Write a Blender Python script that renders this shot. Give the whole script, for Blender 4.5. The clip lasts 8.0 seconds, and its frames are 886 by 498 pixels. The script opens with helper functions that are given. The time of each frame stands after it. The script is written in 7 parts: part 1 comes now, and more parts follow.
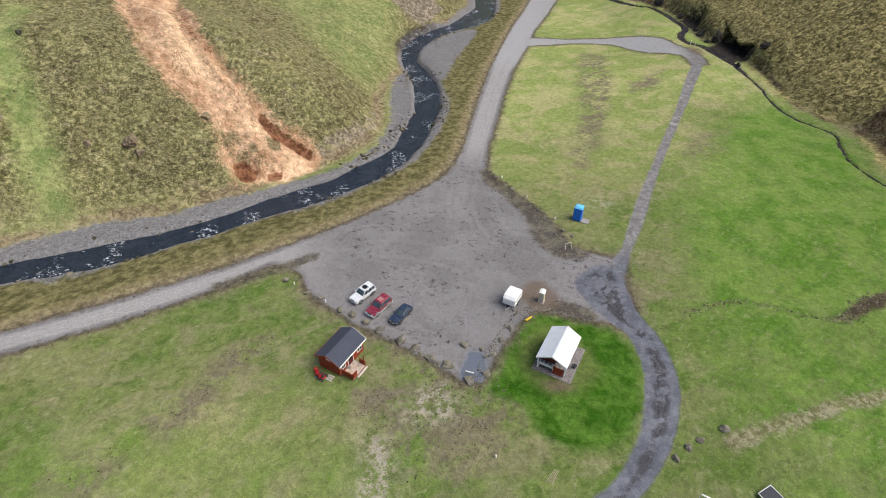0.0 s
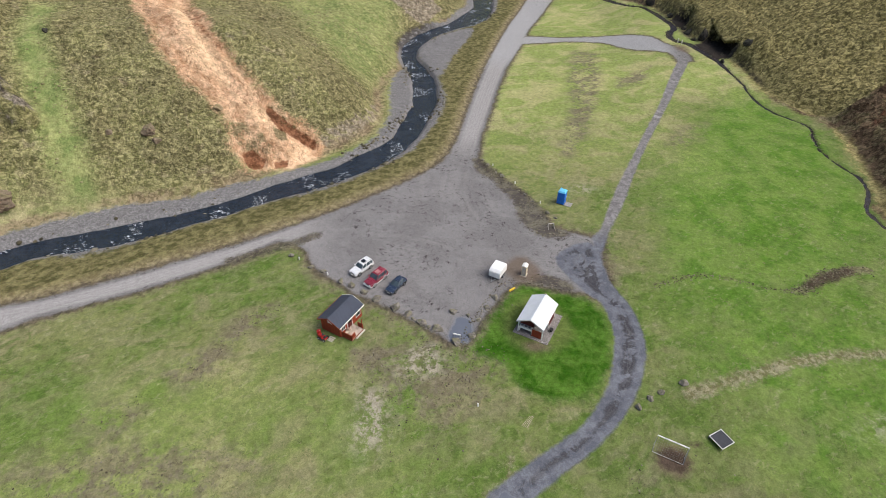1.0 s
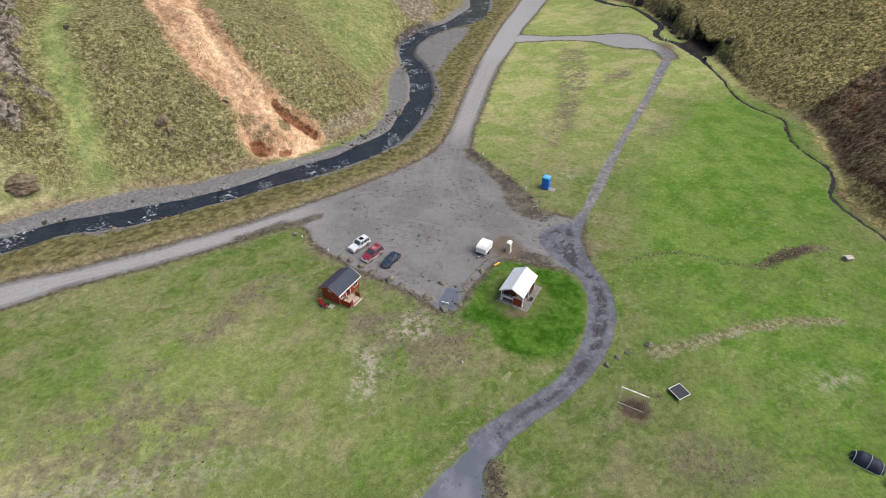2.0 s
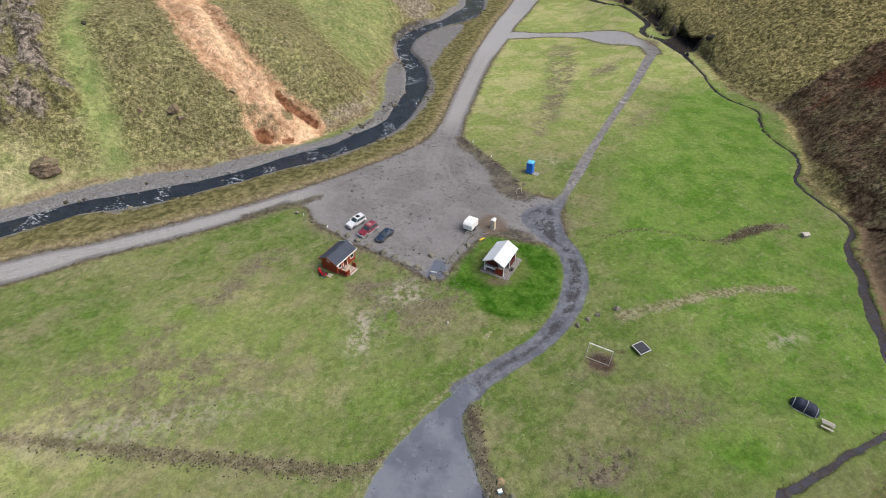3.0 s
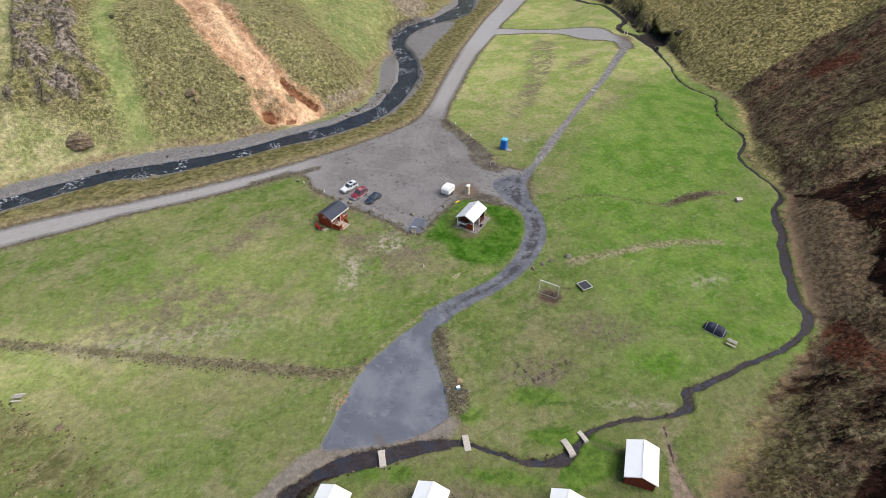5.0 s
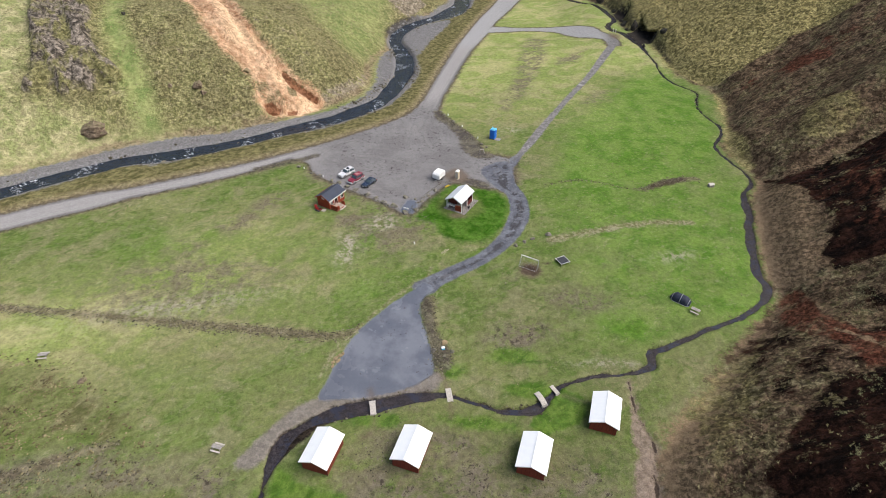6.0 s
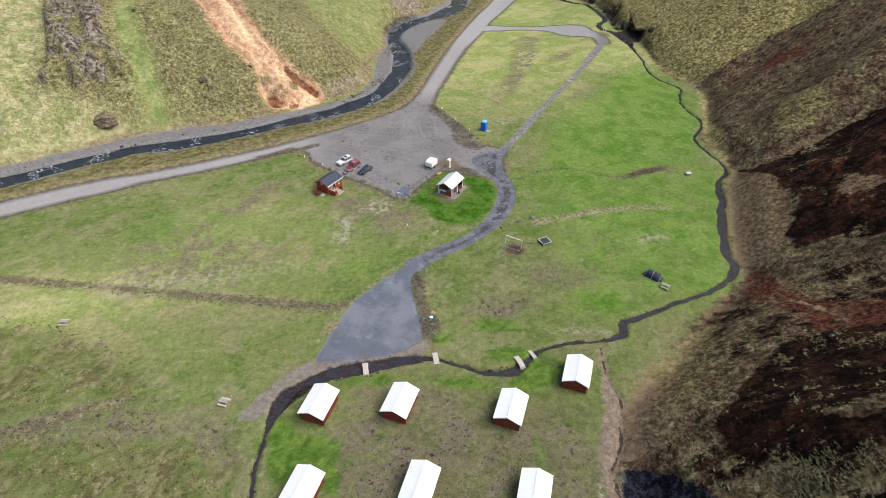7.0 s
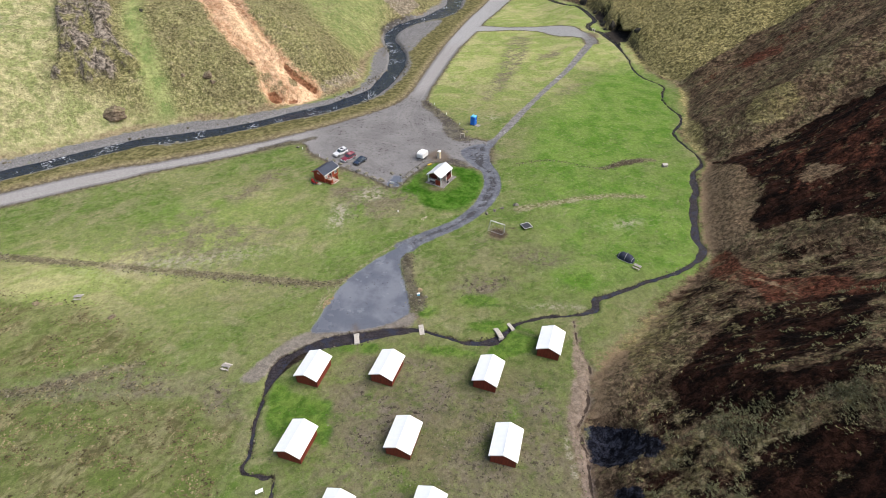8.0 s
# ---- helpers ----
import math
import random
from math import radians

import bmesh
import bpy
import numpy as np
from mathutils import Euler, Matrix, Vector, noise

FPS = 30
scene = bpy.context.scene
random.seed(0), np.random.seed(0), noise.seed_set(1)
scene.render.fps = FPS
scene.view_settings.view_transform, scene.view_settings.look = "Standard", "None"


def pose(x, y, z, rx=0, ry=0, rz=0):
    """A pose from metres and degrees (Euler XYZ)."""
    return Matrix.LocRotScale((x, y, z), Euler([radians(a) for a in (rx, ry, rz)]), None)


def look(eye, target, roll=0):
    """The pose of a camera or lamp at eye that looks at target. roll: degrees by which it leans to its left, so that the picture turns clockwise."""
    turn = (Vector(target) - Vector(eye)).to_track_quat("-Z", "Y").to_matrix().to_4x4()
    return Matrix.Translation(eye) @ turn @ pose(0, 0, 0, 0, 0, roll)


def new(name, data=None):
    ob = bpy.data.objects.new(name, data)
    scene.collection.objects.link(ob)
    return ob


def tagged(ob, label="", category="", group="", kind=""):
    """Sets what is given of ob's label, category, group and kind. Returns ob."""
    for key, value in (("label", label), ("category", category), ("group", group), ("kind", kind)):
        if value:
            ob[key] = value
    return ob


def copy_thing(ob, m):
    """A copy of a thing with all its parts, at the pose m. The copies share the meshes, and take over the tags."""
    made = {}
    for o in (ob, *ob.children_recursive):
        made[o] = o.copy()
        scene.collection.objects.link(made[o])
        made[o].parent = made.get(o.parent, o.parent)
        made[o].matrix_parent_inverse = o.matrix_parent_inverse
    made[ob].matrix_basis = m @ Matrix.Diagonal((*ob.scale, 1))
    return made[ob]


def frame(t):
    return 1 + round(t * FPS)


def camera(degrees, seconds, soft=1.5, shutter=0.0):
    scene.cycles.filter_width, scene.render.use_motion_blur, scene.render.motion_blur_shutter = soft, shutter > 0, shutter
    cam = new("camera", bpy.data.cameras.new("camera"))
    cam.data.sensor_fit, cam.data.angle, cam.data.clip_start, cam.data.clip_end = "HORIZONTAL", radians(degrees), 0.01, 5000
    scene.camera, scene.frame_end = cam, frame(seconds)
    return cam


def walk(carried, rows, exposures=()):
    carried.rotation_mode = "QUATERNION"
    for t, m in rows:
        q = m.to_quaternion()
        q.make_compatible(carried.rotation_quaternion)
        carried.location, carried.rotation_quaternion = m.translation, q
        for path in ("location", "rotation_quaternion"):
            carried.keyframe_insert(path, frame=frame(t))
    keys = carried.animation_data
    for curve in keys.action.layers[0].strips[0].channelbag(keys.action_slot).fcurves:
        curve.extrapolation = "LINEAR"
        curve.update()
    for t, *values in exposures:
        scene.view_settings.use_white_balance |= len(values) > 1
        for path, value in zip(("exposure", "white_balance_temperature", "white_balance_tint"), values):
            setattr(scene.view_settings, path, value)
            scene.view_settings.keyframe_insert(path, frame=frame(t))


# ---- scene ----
cam = camera(79.0, 8.0, soft=0.6)
PATH = [
    (0, (1.875, -8.48, 54.653), (1.83, -6.931, 53.389), 0.1),
    (0.5, (2.796, -12.028, 55.495), (2.743, -10.478, 54.231), 0.0),
    (1, (3.967, -16.267, 56.533), (3.908, -14.717, 55.27), -0.1),
    (1.5, (4.97, -20.112, 57.38), (4.907, -18.561, 56.12), -0.1),
    (3, (8.498, -32.924, 60.101), (8.428, -31.374, 58.84), -0.1),
    (3.5, (9.856, -36.995, 60.694), (9.781, -35.441, 59.437), -0.1),
    (4, (11.344, -41.5, 61.607), (11.266, -39.947, 60.35), -0.2),
    (4.5, (12.714, -45.539, 62.307), (12.632, -43.984, 61.051), -0.2),
    (6, (16.81, -58.178, 64.263), (16.72, -56.619, 63.013), -0.1),
    (6.5, (18.083, -62.257, 64.871), (17.991, -60.696, 63.623), 0.0),
    (7, (19.353, -66.16, 65.644), (19.26, -64.599, 64.397), 0.1),
    (7.5, (20.878, -70.12, 66.49), (20.783, -68.557, 65.246), 0.1),
    (8, (22.463, -74.003, 67.36), (22.367, -72.438, 66.117), 0.2),
]
walk(cam, [(t, look(eye, target, roll)) for t, eye, target, roll in PATH], exposures=[(0.0, 0.55), (1.5, 0.52), (4.5, 0.54), (8.0, 0.71)])


# ---------------------------------------------------------------- light
SUN_ELEV, SUN_AZ = 50.0, 100.0          # degrees; azimuth clockwise from +y
world = bpy.data.worlds.new("overcast_sky")
scene.world = world
world.use_nodes = True
wn = world.node_tree.nodes
sky = wn.new("ShaderNodeTexSky")
sky.sky_type, sky.sun_disc = "NISHITA", False
sky.sun_elevation, sky.sun_rotation = radians(SUN_ELEV), radians(SUN_AZ)
sky.air_density, sky.dust_density, sky.ozone_density = 1.0, 4.0, 0.6
wn["Background"].inputs["Strength"].default_value = 0.115
world.node_tree.links.new(sky.outputs[0], wn["Background"].inputs["Color"])
sun = new("sun", bpy.data.lights.new("sun", "SUN"))
sun.data.energy, sun.data.angle, sun.data.color = 2.5, radians(60), (1.0, 0.995, 0.99)
az, el = radians(SUN_AZ), radians(SUN_ELEV)
sun.matrix_world = look((0, 0, 0), (-math.sin(az) * math.cos(el), -math.cos(az) * math.cos(el), -math.sin(el)))

# ---------------------------------------------------------------- helpers


def link_mesh(name, verts, faces, material, parent=None, label="", smooth=False):
    me = bpy.data.meshes.new(name)
    me.from_pydata(verts, [], faces)
    if material:
        me.materials.append(material)
    ob = new(name, me)
    if smooth:
        me.shade_smooth()
    if parent:
        ob.parent = parent
    if label:
        ob["label"] = label
    return ob


def part(name, bm, material, parent=None, label="", smooth=False):
    """One mesh object out of a bmesh, under a thing or a part."""
    bmesh.ops.recalc_face_normals(bm, faces=bm.faces)
    me = bpy.data.meshes.new(name)
    bm.to_mesh(me)
    bm.free()
    if material:
        me.materials.append(material)
    if smooth:
        me.shade_smooth()
    ob = new(name, me)
    if parent:
        ob.parent = parent
    if label:
        ob["label"] = label
    return ob


def box(bm, x0, x1, y0, y1, z0, z1, bevel=0.0, m=None):
    made = bmesh.ops.create_cube(bm, size=1.0)["verts"]
    bmesh.ops.scale(bm, vec=(x1 - x0, y1 - y0, z1 - z0), verts=made)
    bmesh.ops.translate(bm, vec=((x0 + x1) / 2, (y0 + y1) / 2, (z0 + z1) / 2), verts=made)
    if bevel:
        edges = {e for v in made for e in v.link_edges}
        out = bmesh.ops.bevel(bm, geom=list(edges), offset=bevel, segments=2, affect="EDGES", profile=0.5)
        made = list({v for f in out["faces"] for v in f.verts} | {v for v in made if v.is_valid})
    if m is not None:
        bmesh.ops.transform(bm, matrix=m, verts=made)
    return made


def rod(bm, a, b, r, n=8, r2=None):
    a, b = Vector(a), Vector(b)
    turn = (b - a).to_track_quat("Z", "Y").to_matrix().to_4x4()
    m = Matrix.Translation((a + b) / 2) @ turn
    return bmesh.ops.create_cone(bm, cap_ends=True, segments=n, radius1=r, radius2=r if r2 is None else r2, depth=(b - a).length, matrix=m)["verts"]


def prism(bm, pts, a, b, axis="y"):
    """A closed outline pushed from a to b along an axis."""
    def at(p, t):
        return {"y": (p[0], t, p[1]), "x": (t, p[0], p[1]), "z": (p[0], p[1], t)}[axis]
    lo = [bm.verts.new(at(p, a)) for p in pts]
    hi = [bm.verts.new(at(p, b)) for p in pts]
    n = len(pts)
    bm.faces.new(lo)
    bm.faces.new(hi[::-1])
    for i in range(n):
        bm.faces.new((lo[i], hi[i], hi[(i + 1) % n], lo[(i + 1) % n]))
    return lo + hi


def thing(name, m, label, category, group="", kind=""):
    ob = new(name)
    ob.matrix_world = m
    ob.empty_display_size = 0.3
    return tagged(ob, label, category, group, kind)


# ---------------------------------------------------------------- node helpers


class Nodes:
    def __init__(self, name):
        self.mat = bpy.data.materials.new(name)
        self.mat.use_nodes = True
        self.tree = self.mat.node_tree
        self.n = self.tree.nodes
        self.bsdf = self.n["Principled BSDF"]
        self.co = None

    def put(self, socket, value):
        if isinstance(value, (int, float)):
            socket.default_value = value
        elif isinstance(value, (tuple, list)):
            socket.default_value = (*value, 1.0)[:4] if len(socket.default_value) == 4 else value
        else:
            self.tree.links.new(value, socket)

    def where(self):
        if self.co is None:
            self.co = self.n.new("ShaderNodeNewGeometry").outputs["Position"]
        return self.co

    def local(self):
        return self.n.new("ShaderNodeTexCoord").outputs["Object"]

    def noise(self, scale, detail=4.0, rough=0.55, co=None, distort=0.0):
        t = self.n.new("ShaderNodeTexNoise")
        t.inputs["Scale"].default_value, t.inputs["Detail"].default_value = scale, detail
        t.inputs["Roughness"].default_value, t.inputs["Distortion"].default_value = rough, distort
        self.put(t.inputs["Vector"], co if co is not None else self.where())
        return t.outputs["Fac"]

    def noise1(self, w, scale, detail=2.0):
        t = self.n.new("ShaderNodeTexNoise")
        t.noise_dimensions = "1D"
        t.inputs["Scale"].default_value, t.inputs["Detail"].default_value = scale, detail
        self.put(t.inputs["W"], w)
        return t.outputs["Fac"]

    def voronoi(self, scale, co=None, out="Distance"):
        t = self.n.new("ShaderNodeTexVoronoi")
        t.inputs["Scale"].default_value = scale
        self.put(t.inputs["Vector"], co if co is not None else self.where())
        return t.outputs[out]

    def stretch(self, sx, sy, sz, rz=0.0, co=None):
        t = self.n.new("ShaderNodeMapping")
        t.inputs["Scale"].default_value = (sx, sy, sz)
        t.inputs["Rotation"].default_value = (0, 0, radians(rz))
        self.put(t.inputs["Vector"], co if co is not None else self.where())
        return t.outputs[0]

    def along(self, angle, longer, co=None):
        """Coordinates drawn out along a direction of the plan, in degrees."""
        t = self.n.new("ShaderNodeMapping")
        t.vector_type = "TEXTURE"
        t.inputs["Scale"].default_value = (longer, 1.0, 1.0)
        t.inputs["Rotation"].default_value = (0, 0, radians(angle))
        self.put(t.inputs["Vector"], co if co is not None else self.where())
        return t.outputs[0]

    def math(self, op, a, b=0.0, clamp=False):
        t = self.n.new("ShaderNodeMath")
        t.operation, t.use_clamp = op, clamp
        self.put(t.inputs[0], a)
        self.put(t.inputs[1], b)
        return t.outputs[0]

    def ramp(self, v, lo, hi, a=0.0, b=1.0, smooth=True):
        t = self.n.new("ShaderNodeMapRange")
        t.interpolation_type = "SMOOTHSTEP" if smooth else "LINEAR"
        self.put(t.inputs["Value"], v)
        for key, value in (("From Min", lo), ("From Max", hi), ("To Min", a), ("To Max", b)):
            t.inputs[key].default_value = value
        return t.outputs[0]

    def mix(self, fac, a, b, mode="MIX"):
        t = self.n.new("ShaderNodeMix")
        t.data_type, t.blend_type = "RGBA", mode
        self.put(t.inputs[0], fac)
        self.put(t.inputs[6], a)
        self.put(t.inputs[7], b)
        return t.outputs[2]

    def attr(self, name):
        t = self.n.new("ShaderNodeAttribute")
        t.attribute_name = name
        return t.outputs["Fac"]

    def random(self):
        return self.n.new("ShaderNodeObjectInfo").outputs["Random"]

    def bump(self, height, distance, strength=1.0):
        t = self.n.new("ShaderNodeBump")
        t.inputs["Distance"].default_value, t.inputs["Strength"].default_value = distance, strength
        self.put(t.inputs["Height"], height)
        self.put(self.bsdf.inputs["Normal"], t.outputs[0])

    def done(self, colour, rough=0.9, metal=0.0, spec=0.3):
        self.put(self.bsdf.inputs["Base Color"], colour)
        self.put(self.bsdf.inputs["Roughness"], rough)
        self.put(self.bsdf.inputs["Metallic"], metal)
        self.put(self.bsdf.inputs["Specular IOR Level"], spec)
        return self.mat


# ---------------------------------------------------------------- ground: plan lines (metres)
RIVER_FAR = [(-140, 4), (-91.9, 33.4), (-82.0, 40.2), (-66.9, 51.0), (-59.8, 53.7), (-47.4, 59.5), (-37.3, 65.2), (-29.3, 71.6), (-20.3, 78.3), (-12.8, 87.2),
             (-10.0, 94.5), (-7.9, 107.1), (-8.9, 121.8), (-13.4, 137.3), (-14.1, 148.6), (-10.8, 160.4), (-0.6, 173.2), (6.6, 189.5), (7.6, 200.4), (8, 260)]
RIVER_NEAR = [(-137, -1), (-88.8, 29.1), (-79.2, 35.7), (-64.2, 47.1), (-57.3, 49.4), (-50.2, 52.2), (-41.1, 57.8), (-35.8, 61.0), (-27.9, 66.4), (-19.2, 72.1), (-10.9, 80.6),
              (-6.1, 90.2), (-3.8, 101.4), (-2.9, 111.9), (-4.1, 123.8), (-8.4, 135.4), (-10.5, 144.0), (-7.1, 155.3), (1.3, 166.3), (10.4, 174.8), (14.3, 200.6), (16, 260)]
BANK_FAR = [(-142, 9), (-94.3, 36.7), (-84.4, 43.9), (-69.5, 54.8), (-62.7, 58.6), (-55.4, 62.4), (-46.8, 64.6), (-38.8, 69.7), (-32.0, 74.0), (-26.1, 80.1), (-21.4, 84.6),
            (-16.7, 90.6), (-14.4, 101.1), (-16.6, 111.4), (-15.4, 122.7), (-12.4, 129.2)]
BANK_EDGE = BANK_FAR[:8] + [(-31.4, 73.0), (-25.0, 77.6), (-19.0, 82.6), (-14.6, 90.4), (-12.9, 101.0), (-14.4, 111.4), (-14.6, 122.7), (-12.4, 129.2)]
BAR = [(-9.9, 142.7), (-6.1, 153.3), (4.8, 164.7), (6.9, 161.0), (0.8, 137.8), (-1.9, 123.9), (-4.5, 126.4)]
ROAD_UP = [(-140, -12), (-84.6, 23.2), (-64.4, 34.9), (-57.6, 37.4), (-45.7, 43.4), (-32.5, 51.2), (-22.2, 58.4), (-15.7, 63.2), (-6.9, 71.0), (-0.1, 78.9), (3.1, 88.8),
           (5.7, 106.0), (10.6, 133.9), (19.4, 170.9), (27.7, 201.1), (40, 262)]
ROAD_BACK = [(50, 262), (36.9, 201.4), (25.1, 165.4), (22.1, 152.2), (15.7, 130.1), (10.7, 103.3), (7.2, 81.2), (11.3, 73.4), (15.7, 67.4), (18.7, 61.2), (20.0, 57.6),
             (25.7, 55.3), (27.4, 54), (26.6, 50), (26.6, 44.8), (24.7, 41), (22.9, 42.0), (17.8, 42.9), (12.9, 44.0), (9.5, 39.6), (6.7, 34.5), (5.4, 32.2), (2.8, 32.1), (1.1, 33.5),
             (-5.6, 37.7), (-10.4, 40.2), (-15.7, 44.0), (-19.2, 47.3), (-21.3, 50.9), (-25.9, 52.3), (-31.1, 47.5), (-43.7, 39.7), (-55.6, 34.0), (-61.7, 29.8), (-81.4, 18.6), (-138, -17)]
RING = [(22.9, 42.0), (24.7, 40.1), (25.5, 35.5), (24.9, 31.4), (23.2, 26.1), (20.7, 22.1), (17.8, 19.2), (13.9, 16.4), (9.2, 12.9), (7.3, 10.9),
        (10.4, 9.0), (12.2, 11.1), (15.4, 13.9), (20.6, 17.8), (24.1, 21.6), (26.8, 25.6), (28.9, 30.7), (29.3, 35.6), (28.5, 40.2), (26.6, 44.8), (26.6, 50.0), (25.2, 54), (20.5, 51.5), (19.5, 48)]
FOOTPATH = [(26.6, 50), (29.6, 57.2), (33.2, 64.0), (36.8, 72.5), (41.1, 82.3), (46.7, 93.9), (53.7, 108.0), (60.7, 122.1), (66.3, 133.6),
            (63.1, 133.6), (57.4, 122.3), (51.0, 107.8), (44.1, 93.8), (38.7, 82.3), (33.9, 72.4), (30.2, 63.8), (27.4, 57.1), (25.7, 55.3)]
CROSSROAD = [(23.5, 158.0), (33.8, 157.4), (47.6, 158.6), (56.0, 156.8), (61.0, 153.0), (62.8, 147.6), (65.8, 143.4), (67.0, 138.0), (66.6, 133.0), (63.0, 132.6),
             (62.1, 139.6), (55.0, 143.9), (50.1, 149.1), (46.3, 153.4), (34.9, 154.4), (21.2, 151.3)]
WET = [(8.0, 10.7), (2.9, 5.0), (-1.3, -1.5), (-3.5, -10.1), (-3.6, -12.7), (1.0, -12.2), (6.6, -10.8), (12.5, -7.0), (10.1, 2.3), (9.1, 7.0), (11.2, 10.6), (9.5, 12.2)]
MUD = [(-3.7, -12.0), (-8.4, -16.4), (-12.4, -22.8), (-10.1, -23.5), (-8.6, -22.0), (-7.0, -18.1), (-2.3, -14.6), (4.9, -12.4), (13.1, -9.9), (12.9, -6.6), (6.5, -9.6)]
STREAM = [(50, 262), (54.9, 207.1), (57.0, 196.0), (61.8, 187.4), (66.0, 185.0), (68.7, 178.3), (70.2, 169.2), (70.6, 162.5), (67.9, 158.2), (66.4, 153.6), (67.4, 149.6), (70.3, 147.6), (71.6, 143.4), (74, 132.9), (75.9, 123.7), (76.9, 111.3), (80.1, 104.7), (83.2, 98.9), (81.0, 92.6), (80.3, 85.5), (82.2, 75.2),
          (77.3, 65.6), (78.6, 58.3), (80.0, 52.7), (79.7, 48.3), (76.2, 43.2), (74.5, 35.9), (71.9, 28), (69.6, 18.3), (69.4, 13.5), (64.4, 8.5), (57.0, 4.4),
          (51.1, 1.2), (46.0, -1.4), (45.1, -4.3), (39.9, -5.6), (34.9, -6.3), (30.9, -8.6), (27.9, -12.0), (24.1, -13.1), (20.3, -12.4), (15.4, -10.8), (10.5, -11.2), (4.1, -13.2),
          (-2.1, -15.4), (-6.6, -19.6), (-7.6, -23.6), (-7.4, -29.6), (-6.7, -35.0), (-7.0, -37.5), (-3.9, -38.7), (-1.9, -40.3), (-1.7, -60)]
LAWN = [(5.6, 34.0), (8.0, 38.5), (10.1, 42.6), (13.3, 44.0), (20.0, 42.5), (23.1, 41.1), (24.7, 38.2), (25.3, 33.8), (24.2, 29.0), (21.6, 24.7), (19.1, 23.3), (16.0, 22.9), (13.4, 23.8), (11.4, 25.1), (10.0, 27.8), (7.2, 29.6), (5.3, 30.9)]
FOOT_EAST = [(66, 262), (60.5, 203.7), (64.0, 191.5), (69.5, 184), (72.0, 173), (72.6, 162.6), (72.4, 154), (74.6, 150), (78.4, 130.1), (80.5, 113.5), (87.8, 103.0), (87.6, 93.6), (83.4, 75.0), (79.6, 66), (80.2, 58.6), (81.3, 52.7), (80.9, 47.8), (77.5, 42.6), (75.8, 35.5), (73.2, 27.6), (71.0, 18.2), (70.4, 12.0), (65.6, 6.2),
             (59.0, -0.3), (50.8, -10.4), (43.0, -18.1), (40.6, -28.4), (39.4, -38.6), (38, -90)]
GULLY = [(41.3, -7.2), (41.3, -12.3), (42.2, -15.2), (42.6, -17.6), (41.7, -21.0), (41.4, -23.5), (40.0, -26.8), (39.3, -28.1), (39.6, -30.7), (40.0, -32.5), (39.8, -36), (39.6, -46)]
WASHED = [(41.2, -10.5), (40.5, -13.2), (40.3, -18.4), (38.9, -23.4), (37.9, -28.0), (38.5, -31.9), (38.8, -36), (38.6, -46)]
STONES_A = [(-75, 3.2), (-59.5, 2.3), (-46.4, 1.7), (-34.8, 0.9), (-23.5, 0.3), (-12.4, -0.4), (-4.2, -0.7), (-0.6, 0.6)]
STONES_B = [(-62, -31), (-47.6, -28.1), (-43.0, -27.1), (-39.4, -25.7), (-36.0, -23.9), (-33.0, -22.6), (-29.5, -21.2)]
BERM = [(10.6, 8.0), (11.0, 3.9), (12.2, -1.0), (13.9, -4.0)]
DRYEDGE = [(-4.6, -9), (-3.6, -5.0), (-2.2, -2.0), (1.4, 3.6), (3.8, 7.2), (7.0, 10.8), (9.6, 13.2), (10.4, 16)]
DRYLINE = [(33.0, 24.9), (42.3, 28.2), (52.0, 31.2), (61.5, 32.4)]
RUBBLE = [(33.4, 44.2), (36.4, 45.0), (41.2, 46.6), (44.9, 45.9), (48.3, 44.8), (50.9, 43.9), (55.4, 43.9), (59.2, 46.8), (63.9, 48.6), (67.6, 49.2)]
SLIDE = [(-84.8, 130.7), (-73.0, 114.2), (-60.8, 96.4), (-55.9, 89.8), (-52.1, 85.9), (-47.9, 84.0), (-44.1, 81.8), (-41.2, 79.0), (-40.4, 76.7), (-39.2, 75.4), (-36.1, 74.4),
         (-32.4, 76.0), (-29.8, 75.6), (-26.3, 79.5), (-25.9, 83.5), (-28.7, 84.9), (-33.6, 85.3), (-38.0, 88.2), (-42.4, 91.0), (-46.7, 95.3), (-51.0, 101.2), (-68.8, 132.2), (-75.8, 143.3)]

CRAG = [(-89.7, 59.4), (-89.4, 62.9), (-93.8, 73.4), (-99.6, 82.3), (-104.8, 94.9), (-113.6, 123.4), (-92.3, 99.1), (-85.0, 86.9), (-82.4, 79.1), (-78.2, 75.1), (-72.4, 71.3), (-70.8, 68.5),
        (-73.9, 66.9), (-76.1, 67.6), (-75.8, 64.1), (-78.2, 63.4), (-79.7, 60.9), (-82.2, 60.1), (-84.1, 63.0), (-86.0, 59.2), (-89.0, 58.5)]
# bare cuts in the landslide: the wet gully down its side, the scarp at its head, two small cliffs at its foot
SLIP_GULLY = [(-36.0, 86.4), (-33.5, 85.4), (-31.6, 84.9), (-26.6, 84.4), (-26.3, 83.0), (-29.7, 83.0), (-33.5, 83.2), (-36.0, 84.8)]
SLIP_HEAD = [(-68.0, 129.1), (-49.8, 99.4), (-44.6, 95.0), (-45.7, 93.4), (-49.9, 95.5), (-55.2, 101.6), (-66.5, 120)]
SLIP_CLIFF = [(-39.5, 76.3), (-37.5, 77.8), (-35.1, 77.3), (-35.6, 74.4), (-37.3, 74.0)]
SLIP_CLIFF_LOW = [(-33.7, 77.5), (-31.1, 78.7), (-30.6, 76.1), (-32.7, 75.2)]
